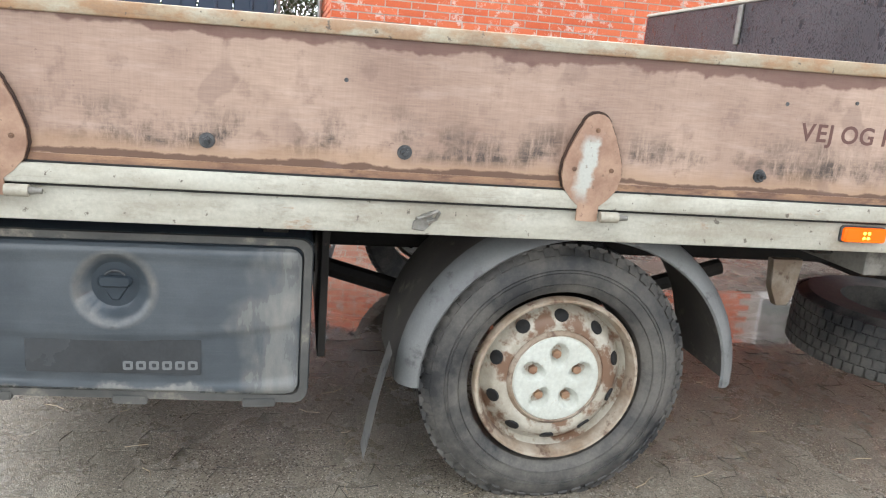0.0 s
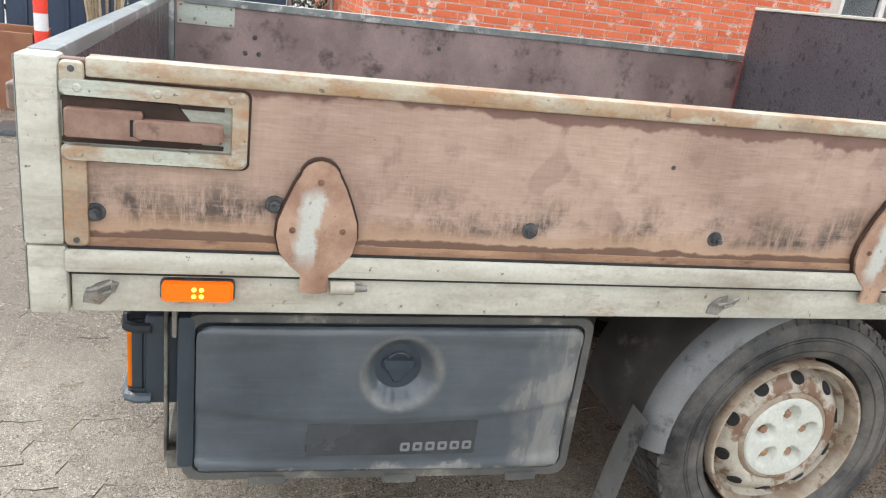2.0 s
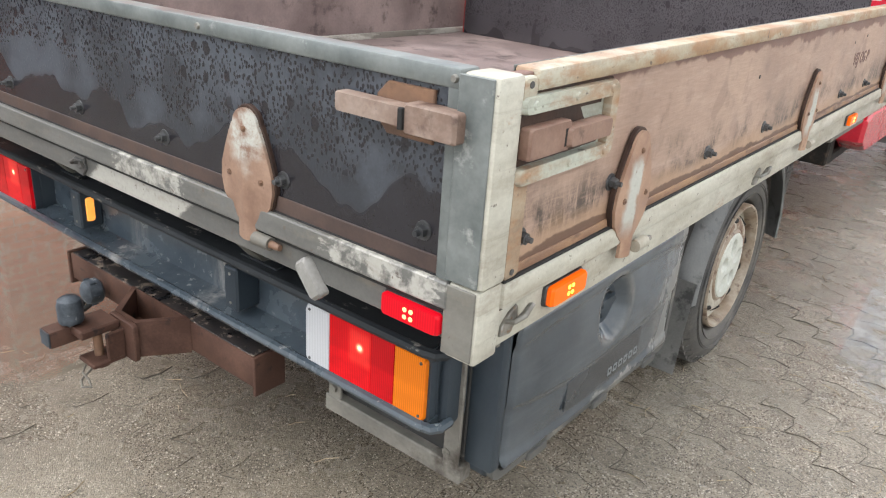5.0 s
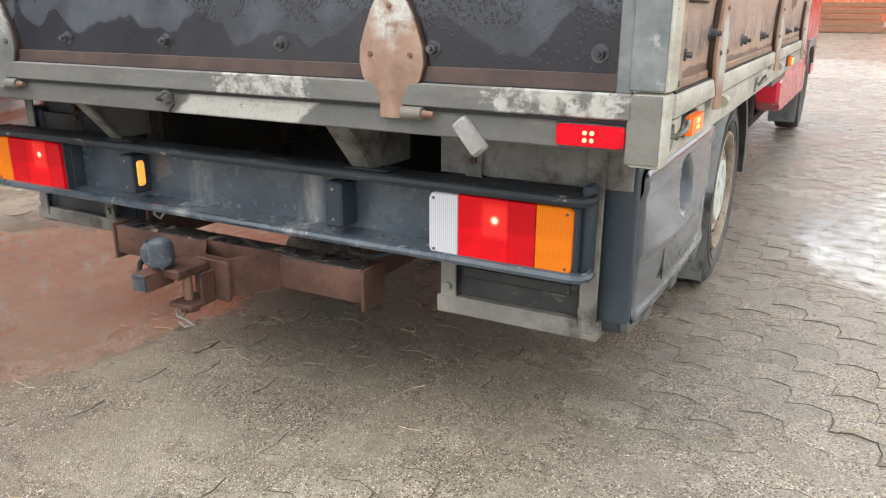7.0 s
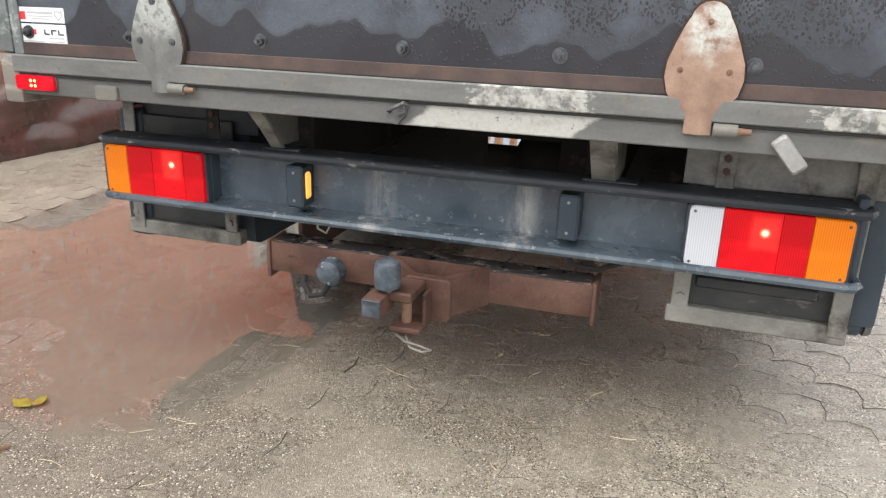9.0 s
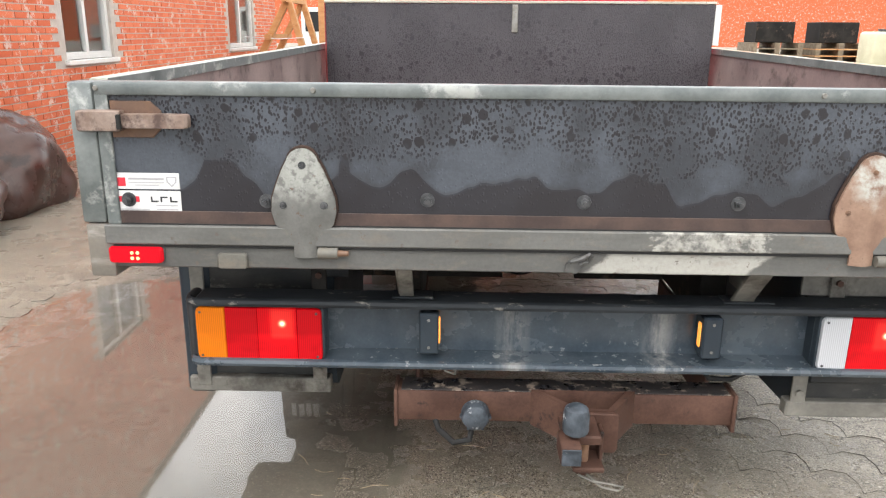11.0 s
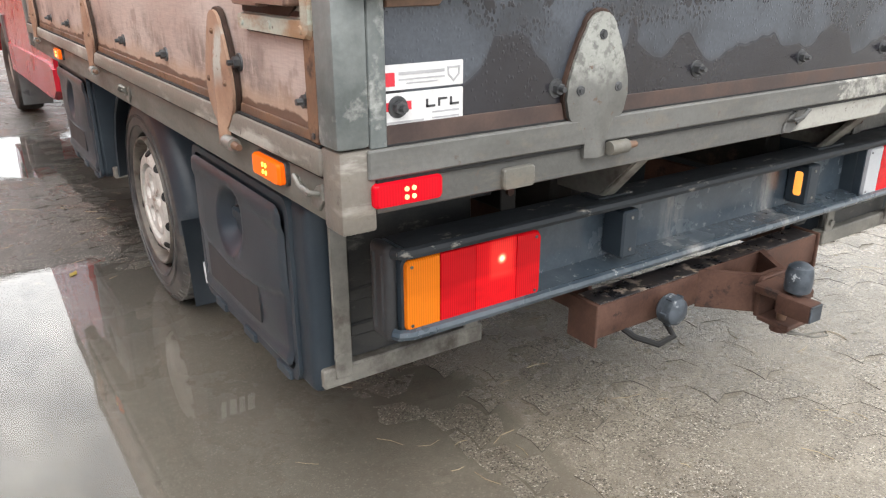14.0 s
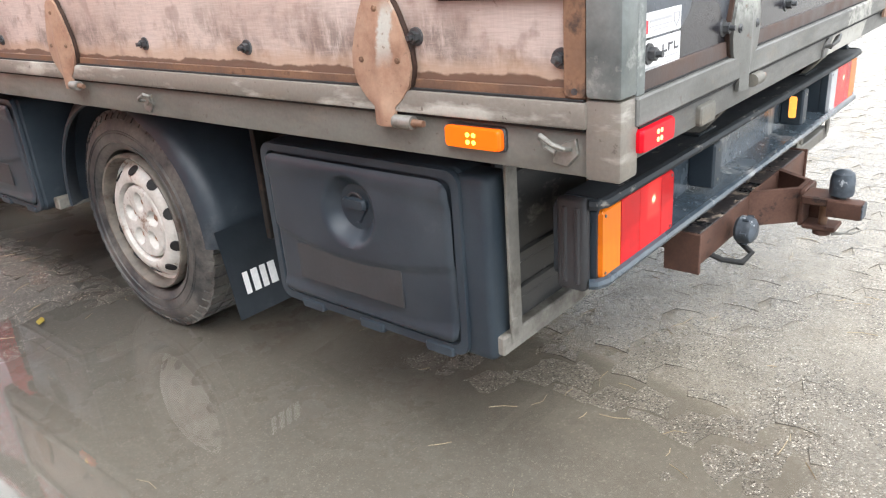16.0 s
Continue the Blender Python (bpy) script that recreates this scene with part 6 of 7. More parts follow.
# spare wheel slung under the bed
spare = part("spare_wheel", lathe([(0.2, -0.11), (0.32, -0.115), (0.352, -0.09), (0.356, -0.03), (0.356, 0.03), (0.352, 0.09), (0.32, 0.115), (0.2, 0.11)], Matrix.Translation((0.42, 3.38, 0.30)) @ Matrix.Rotation(radians(1.5), 4, "Y"), 64), TYRE, truck, "spare tyre slung flat under the bed")
bm = bmesh.new()
for k in range(60):
    for row in range(5):
        mm = Matrix.Translation((0.42, 3.38, 0.30)) @ Matrix.Rotation(radians(1.5), 4, "Y") @ Matrix.Rotation(2 * math.pi * (k + 0.5 * (row % 2)) / 60, 4, "Z") @ Matrix.Translation((0.357, 0, -0.08 + 0.04 * row)) @ Matrix.Diagonal((0.012, 0.03, 0.034, 1))
        bmesh.ops.create_cube(bm, size=1, matrix=mm)
part("tread", bm, TYRE, spare, "", False)

# red cab
bm = bmesh.new()
outline = [(3.75, 0.62), (4.1, 0.42), (5.90, 0.40), (6.00, 0.62), (6.2, 0.78), (6.7, 0.78), (6.90, 0.62), (7.0, 0.45), (7.4, 0.45), (7.45, 0.9), (7.2, 1.15), (6.65, 1.35), (6.1, 2.15), (5.8, 2.25), (3.85, 2.25), (3.75, 2.1)]
sides = [[bm.verts.new((x * (1 - 0.10 * max(0, z - 1.2)), y, z)) for y, z in outline] for x in (-1.02, 1.02)]
for k in range(len(outline)):
    bm.faces.new((sides[0][k], sides[0][(k + 1) % len(outline)], sides[1][(k + 1) % len(outline)], sides[1][k]))
bm.faces.new(sides[0])
bm.faces.new(sides[1][::-1])
cab = part("cab", bm, RED_PAINT, truck, "red painted driver's cab")
for s in (1, -1):
    side = facing("right" if s > 0 else "left", (s * 0.90, 0, 0))
    part("sill", slab([(s * y, z) for y, z in ((3.72, 0.50), (3.86, 0.435), (5.98, 0.395), (5.98, 0.60), (3.88, 0.64), (3.72, 0.62))][::s], side, 0.13, 0.02), RED_PAINT, cab, "red painted sill under the doors")
    part("wing_moulding", slab([(s * y, z) for y, z in ((6.02, 0.56), (6.02, 0.80), (7.0, 0.80), (7.0, 0.56), (6.90, 0.56), (6.75, 0.73), (6.15, 0.73))][::-s], side @ Matrix.Translation((0, 0, 0.115)), 0.02, 0.004), MUDGUARD, cab, "grey plastic wheel arch moulding")
    part("front_flap", blk((s * 0.78, s * 1.00), (6.000, 6.016), (0.10, 0.50), 0.004), MUDGUARD, cab, "grey mud flap behind the front wheel")
    part("side_window", slab([(s * y, z) for y, z in ((4.1, 1.45), (6.35, 1.45), (6.02, 2.05), (4.1, 2.05))][::s], facing("right" if s > 0 else "left", (s * 0.935, 0, 0)), 0.02), BLACK, cab)
# dark panels added, unseen, to keep the cab's red out of the reflections
part("rear_panel", blk((-0.93, 0.90), (3.62, 3.735), (0.36, 0.90), 0.01), CHASSIS, cab)
part("undertray", blk((-0.88, 0.88), (3.80, 5.9), (0.33, 0.395), 0.01), CHASSIS, cab)


# ---- the yard ----
def inside(x, y):
    """How far inside the linked hollows along the truck's left side a place lies: above 0 within, below 0 outside."""
    edge = 0.35 * noise.noise(Vector((0.9 * x, 0.9 * y, 5.0))) + 0.12 * noise.noise(Vector((2.6 * x, 2.6 * y, 1.0)))
    main = 1 - (abs((x + 1.44) / 1.13) ** 4 + abs((y - 1.0) / 1.52) ** 4)
    beside = 1 - (abs((x + 0.62) / 0.50) ** 3 + abs((y - 3.2) / 2.6) ** 3)
    ahead = 0.9 - ((x + 1.2) / 0.55) ** 2 - ((y - 4.65) / 1.0) ** 2
    return max(main, beside, ahead) + 0.45 * edge


def hollow(x, y):
    """The hollows' depth, 0 to 1, with a soft rim."""
    f = min(1.0, max(0.0, 0.95 * inside(x, y)))
    return f * f * (3 - 2 * f)


def dip(x, y):
    """The height of the paving: gentle waves and two shallow hollows."""
    h = 0.005 * noise.noise(Vector((0.55 * x, 0.55 * y, 3.1))) + 0.002 * noise.noise(Vector((1.7 * x, 1.7 * y, 8.2)))
    side = max(0.0, 1 - ((x - 2.0) / 1.0) ** 2 - ((y - 3.0) / 1.8) ** 2)
    return h - 0.024 * hollow(x, y) - 0.0090 * min(1, 2 * side) - 0.004


def rows_of(a, b, step):
    return [a + step * i for i in range(int(round((b - a) / step)) + 1)]


verts, faces = [], []
gx = [-400, -120, -40, -14] + rows_of(-8, -5.2, 0.2) + rows_of(-5, 4, 0.0625) + rows_of(4.2, 8, 0.2) + [14, 40, 120, 400]
gy = [-400, -120, -40, -10] + rows_of(-4, -2.4, 0.2) + rows_of(-2.2, 6.8, 0.0625) + rows_of(7, 14, 0.2) + [20, 40, 120, 400]


def silt(x, y):
    """The top of the silt: nearly flush with the stones, over them here and there, and level in the hollows."""
    low = 0.0008 + 0.0007 * min(1.0, max(0.0, (x - 0.9) / 0.5)) + 0.0010 * min(1.0, max(0.0, (-1.0 - y) / 0.6))
    drift = 0.0022 * noise.noise(Vector((1.9 * x, 1.9 * y, 2.0))) + 0.0032 * noise.noise(Vector((5.3 * x, 5.3 * y, 6.0)))
    floor = -0.0250 + 0.004 * noise.noise(Vector((3.1 * x, 3.1 * y, 0)))
    cover = 0.0011 * min(1.0, max(0.0, (0.8 - x) / 0.6)) * min(1.0, max(0.0, (1.0 - y) / 0.6))
    rim = inside(x, y)
    shore = 0.0018 * min(1.0, max(0.0, 1 + 1.6 * rim)) - 0.0014 * min(1.0, max(0.0, 2.5 * rim))
    yard = 0.0030 * min(1.0, max(0.0, (-1.1 - x) / 0.6)) * min(1.0, max(0.0, (y - 1.8) / 0.6))
    return max(dip(x, y) - 0.0007 - low + drift + max(cover, shore, yard), floor)


for y in gy:
    for x in gx:
        near = abs(x) <= 8 and -4 <= y <= 14
        verts.append((x, y, silt(x, y) if near else -0.016))
w = len(gx)
for j in range(len(gy) - 1):
    for i in range(w - 1):
        faces.append((j * w + i, j * w + i + 1, (j + 1) * w + i + 1, (j + 1) * w + i))
me = bpy.data.meshes.new("ground")
me.from_pydata(verts, [], faces)
me.materials.append(GROUND)
me.polygons.foreach_set("use_smooth", [True] * len(me.polygons))
ground = tagged(new("ground", me), "wet sandy yard ground reaching the horizon", "ground", "", "structure")

# standing water
WATER_LEVEL = -0.011


def puddle_sheet(cx, cy, rx, ry, label):
    """A level sheet of water over a hollow; its film attribute tells how deep it stands."""
    step, vs, fs, film, index = 0.08, [], [], [], {}
    for j in range(int(2 * ry / step) + 1):
        for i in range(int(2 * rx / step) + 1):
            x, y = cx - rx + i * step, cy - ry + j * step
            if ((x - cx) / rx) ** 2 + ((y - cy) / ry) ** 2 <= 1:
                index[i, j] = len(vs)
                vs.append((x, y, WATER_LEVEL))
                deep = (WATER_LEVEL - max(silt(x, y), dip(x, y)) + 0.0005) / 0.0085
                film.append(min(1.0, max(0.0, deep if x > 0.8 or inside(x, y) > -0.1 else 0.0)))
    for i, j in index:
        q = [(i, j), (i + 1, j), (i + 1, j + 1), (i, j + 1)]
        if all(c in index for c in q):
            fs.append(tuple(index[c] for c in q))
    me = bpy.data.meshes.new("puddle")
    me.from_pydata(vs, [], fs)
    me.attributes.new("film", "FLOAT", "POINT").data.foreach_set("value", film)
    me.materials.append(WATER)
    ob = tagged(new("puddle", me), label, "puddle", "", "structure")
    ob.visible_shadow = False
    return ob


puddle_sheet(-1.35, 2.5, 1.75, 3.9, "broad shallow rain puddle lying along the truck's side")
puddle_sheet(2.0, 3.0, 1.2, 2.1, "patchy rain puddle on the open paving")

# ---- brick building beside the yard ----
WALL_X, WALL_Y0, WALL_Y1, WALL_H = -4.30, 1.36, 15.2, 4.35
WINDOWS = ((6.15, 7.25, 1.0, 2.25), (11.8, 13.4, 1.0, 2.25))
building = thing("brick_building", "single-storey orange-red brick building with white windows", "building")


def wall_blocks():
    """The wall between and round its window openings, as blocks along y and z."""
    cuts = [WALL_Y0] + [v for w0, w1, _, _ in WINDOWS for v in (w0, w1)] + [WALL_Y1]
    for i in range(len(cuts) - 1):
        if i % 2 == 0:
            yield cuts[i], cuts[i + 1], -0.1, WALL_H
        else:
            z0, z1 = WINDOWS[i // 2][2:]
            yield cuts[i], cuts[i + 1], -0.1, z0
            yield cuts[i], cuts[i + 1], z1, WALL_H


bm = bmesh.new()
for y0, y1, z0, z1 in wall_blocks():
    box(bm, (WALL_X - 0.31, WALL_X + 0.002), (y0, y1), (z0, z1), 0)
box(bm, (-9.0, WALL_X - 0.312), (WALL_Y0 + 0.004, WALL_Y0 + 0.3), (-0.1, WALL_H), 0)
wall = part("wall", bm, MORTAR, building, "grey mortar wall core", False)
part("roof", blk((-9.2, WALL_X + 0.06), (WALL_Y0 - 0.06, WALL_Y1 + 0.06), (WALL_H, WALL_H + 0.09), 0.02), BOLT, building, "dark flat roof edge")
part("back_wall", blk((-9.0, -8.8), (WALL_Y0 + 0.3, WALL_Y1), (-0.1, WALL_H), 0), DIM, building)
part("end_wall", blk((-8.8, WALL_X - 0.32), (WALL_Y1 - 0.3, WALL_Y1), (-0.1, WALL_H), 0), MORTAR, building)
part("room_wall", blk((-6.6, -6.5), (WALL_Y0 + 0.4, WALL_Y1 - 0.4), (0, WALL_H), 0), DIM, building)
for y0, y1, z0, z1 in WINDOWS:
    win = part("window", ring_plate([(y0, z0), (y1, z0), (y1, z1), (y0, z1)], [(y0 + 0.075, z0 + 0.075), (y1 - 0.075, z0 + 0.075), (y1 - 0.075, z1 - 0.075), (y0 + 0.075, z1 - 0.075)], facing("right", (WALL_X - 0.10, 0, 0)), 0.07), WINDOW_FRAME, building, "white framed window")
    part("mullion", blk((WALL_X - 0.095, WALL_X - 0.035), ((y0 + y1) / 2 - 0.03, (y0 + y1) / 2 + 0.03), (z0 + 0.07, z1 - 0.07), 0.004), WINDOW_FRAME, win)
    part("pane", blk((WALL_X - 0.075, WALL_X - 0.069), (y0 + 0.07, y1 - 0.07), (z0 + 0.07, z1 - 0.07), 0), GLASS, win)
    part("sill", blk((WALL_X - 0.03, WALL_X + 0.05), (y0 - 0.04, y1 + 0.04), (z0 - 0.05, z0), 0.006), WINDOW_FRAME, win)


# ---- things round the yard ----
def lump(name, label, category, at, size, mat, seed, squash=0.75):
    """A soft, folded heap: a rounded mass pressed flat below, with creases."""
    bm = bmesh.new()
    bmesh.ops.create_icosphere(bm, subdivisions=5, radius=1)
    for v in bm.verts:
        p = v.co.copy()
        f = 1 + 0.28 * noise.noise(p * 1.3 + Vector((seed, 0, 0))) + 0.11 * abs(noise.noise(p * 2.2 + Vector((0, seed, 0)))) + 0.015 * noise.noise(p * 8 + Vector((0, 0, seed)))
        q = Vector((p.x * size[0] * f, p.y * size[1] * f, p.z * size[2] * f * squash))
        q.z = max(q.z, -0.42 * size[2])
        v.co = q + Vector(at) + Vector((0, 0, 0.40 * size[2]))
    ob = part(name, bm, mat, None, label)
    return tagged(ob, label, category)


lump("tarpaulin_mound", "heap under a wet muddy brown tarpaulin", "heap", (-4.75, 0.15, -0.02), (0.55, 0.62, 0.62), TARP, 2.0)
lump("tarpaulin_mound", "low heap under a wet brown tarpaulin by the wall", "heap", (-3.78, 2.6, -0.02), (0.46, 1.0, 0.50), TARP, 5.0)
lump("tarpaulin_mound", "dark brown wrapped heap beside the brick wall", "heap", (-3.75, 4.0, -0.02), (0.36, 0.6, 0.62), TARP, 9.0)


def root_ball(x, y, r, seed):
    t = thing("bare_root_tree", "bare bundled tree with a jute-wrapped root ball", "tree")
    bm = bmesh.new()
    bmesh.ops.create_icosphere(bm, subdivisions=5, radius=1)
    for v in bm.verts:
        f = 1 + 0.16 * noise.noise(v.co * 2 + Vector((seed, 0, 0))) + 0.07 * noise.noise(v.co * 9) + 0.04 * noise.noise(v.co * 24)
        v.co = Vector((x, y, r * 0.82)) + Vector((v.co.x * r * f, v.co.y * r * f, max(-0.8, v.co.z) * r * f))
    part("root_ball", bm, JUTE, t, "jute-wrapped root ball")
    rng = random.Random(seed)
    for k in range(16):
        a = rng.uniform(0, 6.28)
        lean = rng.uniform(0.02, 0.16)
        hgt = rng.uniform(1.2, 1.9)
        p0 = Vector((x + 0.06 * math.cos(a), y + 0.06 * math.sin(a), r * 1.5))
        pts = [p0 + Vector((lean * f * math.cos(a) * 1.6 + 0.02 * math.sin(7 * f + k), lean * f * math.sin(a) * 1.6, hgt * f)) for f in (0, 0.25, 0.5, 0.75, 1)]
        part("stem", pipe(pts, rng.uniform(0.007, 0.016), 6), STEM, t)
    return t


root_ball(-3.75, -0.62, 0.27, 3)


def marker_post(x, y, base_mat):
    t = thing("marker_post", "red and white plastic marker post on a rubber foot", "marker post")
    part("foot", slab(round_rect(-0.15, 0.15, -0.33, 0.33, 0.03), Matrix.Translation((x, y, -0.012)), 0.06, 0.015), base_mat, t)
    for k, (z0, z1) in enumerate(((0.045, 0.40), (0.40, 0.53), (0.53, 0.74), (0.74, 0.86), (0.86, 1.0))):
        part("band", rod(bmesh.new(), (x, y, z0), (x, y, z1), 0.047, None, 20), WHITE_PRINT if k % 2 else POST_RED, t)
    return t


marker_post(-3.17, 0.46, CAP_BLUE)
marker_post(-3.6, -1.02, BOLT)
planter = thing("steel_planter", "rusty brown steel planter box", "planter")
for x0, x1, y0, y1 in ((-5.0, -4.98, -1.9, -1.25), (-4.42, -4.4, -1.9, -1.25), (-5.0, -4.4, -1.9, -1.88), (-5.0, -4.4, -1.27, -1.25)):
    part("panel", blk((x0, x1), (y0, y1), (-0.02, 0.62), 0.004), CORTEN, planter)
part("soil", blk((-4.97, -4.43), (-1.87, -1.28), (0.4, 0.5), 0.01), JUTE, planter)

# navy sheet gate and wire fence with shrubs behind
gate = thing("steel_gate", "navy blue sheet steel gate with mesh panels", "gate")
for k in range(12):
    y = -3.81 + 0.38 * k
    part("panel", blk((-6.22, -6.18), (y, y + 0.36), (0.05, 2.0), 0.006), NAVY, gate)
    part("panel_rib", blk((-6.18, -6.16), (y + 0.16, y + 0.2), (0.05, 2.0), 0.004), NAVY, gate)
for y in (-3.86, -1.2, 0.77):
    part("gate_post", blk((-6.26, -6.14), (y - 0.05, y + 0.03), (-0.05, 2.1), 0.008), NAVY, gate)


def wire_fence():
    t = thing("wire_fence", "galvanised diamond mesh fence with steel posts", "fence")
    for y in (-7.0, -5.5, -3.94, 0.84, 1.3):
        part("post", rod(bmesh.new(), (-6.3, y, -0.1), (-6.3, y, 2.0), 0.024, None, 12), FENCE_WIRE, t)
    for y0, y1 in ((-7.0, -3.94), (0.84, 1.3)):
        bm = bmesh.new()
        n = int((y1 - y0 + 2) / 0.085)
        for k in range(n):
            for d in (1, -1):
                ya = y0 - (2.0 if d > 0 else 0) + k * 0.085
                a, b = Vector((-6.3, ya, 0.0)), Vector((-6.3, ya + d * 2.0, 2.0))
                if d < 0:
                    a, b = Vector((-6.3, y0 + k * 0.085, 0.0)), Vector((-6.3, y0 + k * 0.085 - 2.0, 2.0))
                lo, hi = (a, b) if a.y < b.y else (b, a)
                f0 = max(0.0, (y0 - lo.y) / (hi.y - lo.y))
                f1 = min(1.0, (y1 - lo.y) / (hi.y - lo.y))
                if f1 > f0:
                    rod(bm, lo.lerp(hi, f0), lo.lerp(hi, f1), 0.0025, None, 3)
        part("wire_mesh", bm, FENCE_WIRE, t, "diamond wire mesh", False)
    return t


wire_fence()


def shrub(x, y, h, r, seed, leaves):
    """A loose evergreen bush: a few stems and many small leaves with gaps."""
    t = thing("shrub", "dense dark green evergreen shrub behind the fence", "shrub", "shrubs behind the fence")
    rng = random.Random(seed)
    for k in range(7):
        a = rng.uniform(0, 6.28)
        part("stem", pipe([(x, y, -0.05), (x + 0.3 * r * math.cos(a), y + 0.3 * r * math.sin(a), 0.4 * h), (x + 0.7 * r * math.cos(a), y + 0.7 * r * math.sin(a), 0.9 * h)], 0.018, 6), BARK, t)
    vs, fs = [], []
    for k in range(leaves):
        d = Vector((rng.gauss(0, 1), rng.gauss(0, 1), rng.gauss(0, 1))).normalized() * rng.uniform(0.35, 1.0)
        p = Vector((x + d.x * r, y + d.y * r, h * 0.55 + d.z * h * 0.5)) + 0.18 * r * noise.noise_vector(d * 3 + Vector((seed, 0, 0)))
        q = Euler((rng.uniform(0, 6), rng.uniform(0, 6), rng.uniform(0, 6))).to_matrix()
        s = rng.uniform(0.03, 0.06)
        i = len(vs)
        vs += [tuple(p + q @ Vector(c)) for c in ((-s, 0, 0), (0, s * 0.5, s * 0.15), (s, 0, 0), (0, -s * 0.5, s * 0.15))]
        fs.append((i, i + 1, i + 2, i + 3))
    me = bpy.data.meshes.new("foliage")
    me.from_pydata(vs, [], fs)
    me.materials.append(LEAF)
    ob = new("foliage", me)
    ob.parent = t
    return t


for k, (y, h, r) in enumerate(((-6.0, 3.4, 1.0), (-4.4, 3.9, 1.15), (-2.8, 3.5, 1.05), (-1.2, 4.0, 1.15), (0.3, 3.6, 1.1), (1.7, 3.7, 0.9))):
    shrub(-7.6, y, h, r, 20 + k, 5200)


def trestle():
    """A stack of fresh timber frames lying by the wall."""
    t = thing("timber_frame", "stacked frames of fresh orange timber with white cord", "timber frame")
    def beam_(a, b, w, h):
        a, b = Vector(a), Vector(b)
        m = Matrix.Translation((a + b) / 2) @ (b - a).to_track_quat("X", "Z").to_matrix().to_4x4() @ Matrix.Diagonal(((b - a).length, w, h, 1))
        bm = bmesh.new()
        vs = bmesh.ops.create_cube(bm, size=1, matrix=m)["verts"]
        bmesh.ops.bevel(bm, geom=list({e for v in vs for e in v.link_edges}), offset=0.005, segments=1, affect="EDGES")
        part("timber", bm, WOOD, t)
    for y in (11.4, 12.6):
        beam_((-4.2, y, 0.10), (-2.6, y, 0.10), 0.16, 0.20)
        beam_((-4.15, y, 0.26), (-2.7, y, 0.26), 0.12, 0.11)
        beam_((-2.62, y + 0.1, 0.2), (-2.62, y + 0.1, 1.9), 0.26, 0.10)
        beam_((-4.0, y, 0.28), (-3.2, y, 1.75), 0.12, 0.10)
        beam_((-2.75, y, 0.28), (-3.15, y, 1.75), 0.12, 0.10)
        beam_((-3.85, y, 0.85), (-2.9, y, 0.85), 0.10, 0.08)
    for x, z in ((-4.05, 0.34), (-2.7, 0.34), (-3.2, 1.8), (-3.5, 1.2)):
        beam_((x, 11.2, z), (x, 12.9, z), 0.09, 0.09)
    for z in (0.55, 0.9, 1.2):
        part("cord", pipe([(-3.9, 11.32, z), (-3.3, 11.3, z - 0.03), (-2.8, 11.32, z)], 0.008, 6), WHITE_PRINT, t)
    return t


trestle()
bowl = thing("fire_bowl", "wide dark steel fire bowl with a flat rim", "bowl")
part("bowl_shell", lathe([(0.02, 0.12), (0.30, 0.16), (0.48, 0.32), (0.56, 0.52), (0.66, 0.53), (0.66, 0.545), (0.545, 0.54), (0.46, 0.35), (0.28, 0.19), (0.02, 0.15)], Matrix.Translation((-3.2, 5.9, 0)), 40), LIP_DARK, bowl, "rusty dark bowl")
part("ash", lathe([(0.01, 0.44), (0.50, 0.45), (0.50, 0.44), (0.01, 0.43)], Matrix.Translation((-3.2, 5.9, 0)), 32), JUTE, bowl)
part("foot", lathe([(0.18, -0.02), (0.2, -0.02), (0.26, 0.17), (0.24, 0.17)], Matrix.Translation((-3.2, 5.9, 0)), 32), BOLT, bowl)
tagged(part("wooden_pole", pipe([(-3.6, 5.2, 0.05), (-3.0, 5.35, 0.05), (-2.35, 5.55, 0.045)], 0.035, 10), BARK, None, "round wooden pole lying on the wet paving"), "round wooden pole lying on the wet paving", "pole")


# far side: low red building, pickup and machine
def far_building():
    t = thing("far_building", "long low red building across the yard", "building")
    part("wall", blk((-14, 30), (46, 46.4), (-0.2, 4.2), 0), BRICK, t, "red brick wall")
    part("plinth", blk((-14, 30), (45.9, 45.98), (-0.2, 0.5), 0.02), MORTAR, t)
    part("roof", blk((-14.5, 30.5), (45.6, 52), (4.2, 4.5), 0.05), BOLT, t, "dark roof")
    for x in (-10, -5, 3.5):
        dr = part("door", blk((x, x + 1.6), (45.8, 45.95), (0.0, 2.6), 0.03), WINDOW_FRAME, t, "white door")
        part("pane", blk((x + 0.25, x + 1.35), (45.76, 45.79), (1.2, 2.35), 0.01), BLACK, dr)
    part("downpipe", rod(bmesh.new(), (10.5, 45.8, 0), (10.5, 45.8, 4.2), 0.08, None, 12), FENCE_WIRE, t)
    part("meter_box", blk((12.0, 14.2), (45.7, 45.9), (0.75, 1.5), 0.03), FENCE_WIRE, t)
    return t


far_building()
stack = thing("board_stack", "low stack of dark red-brown boards across the yard", "board stack")
for k in range(5):
    part("board", blk((-4.5 + 0.1 * (k % 2), 2.4 - 0.15 * (k % 3)), (43.6, 44.6), (0.02 + 0.3 * k, 0.28 + 0.3 * k), 0.02), CORTEN, stack)


RISE = 0.50


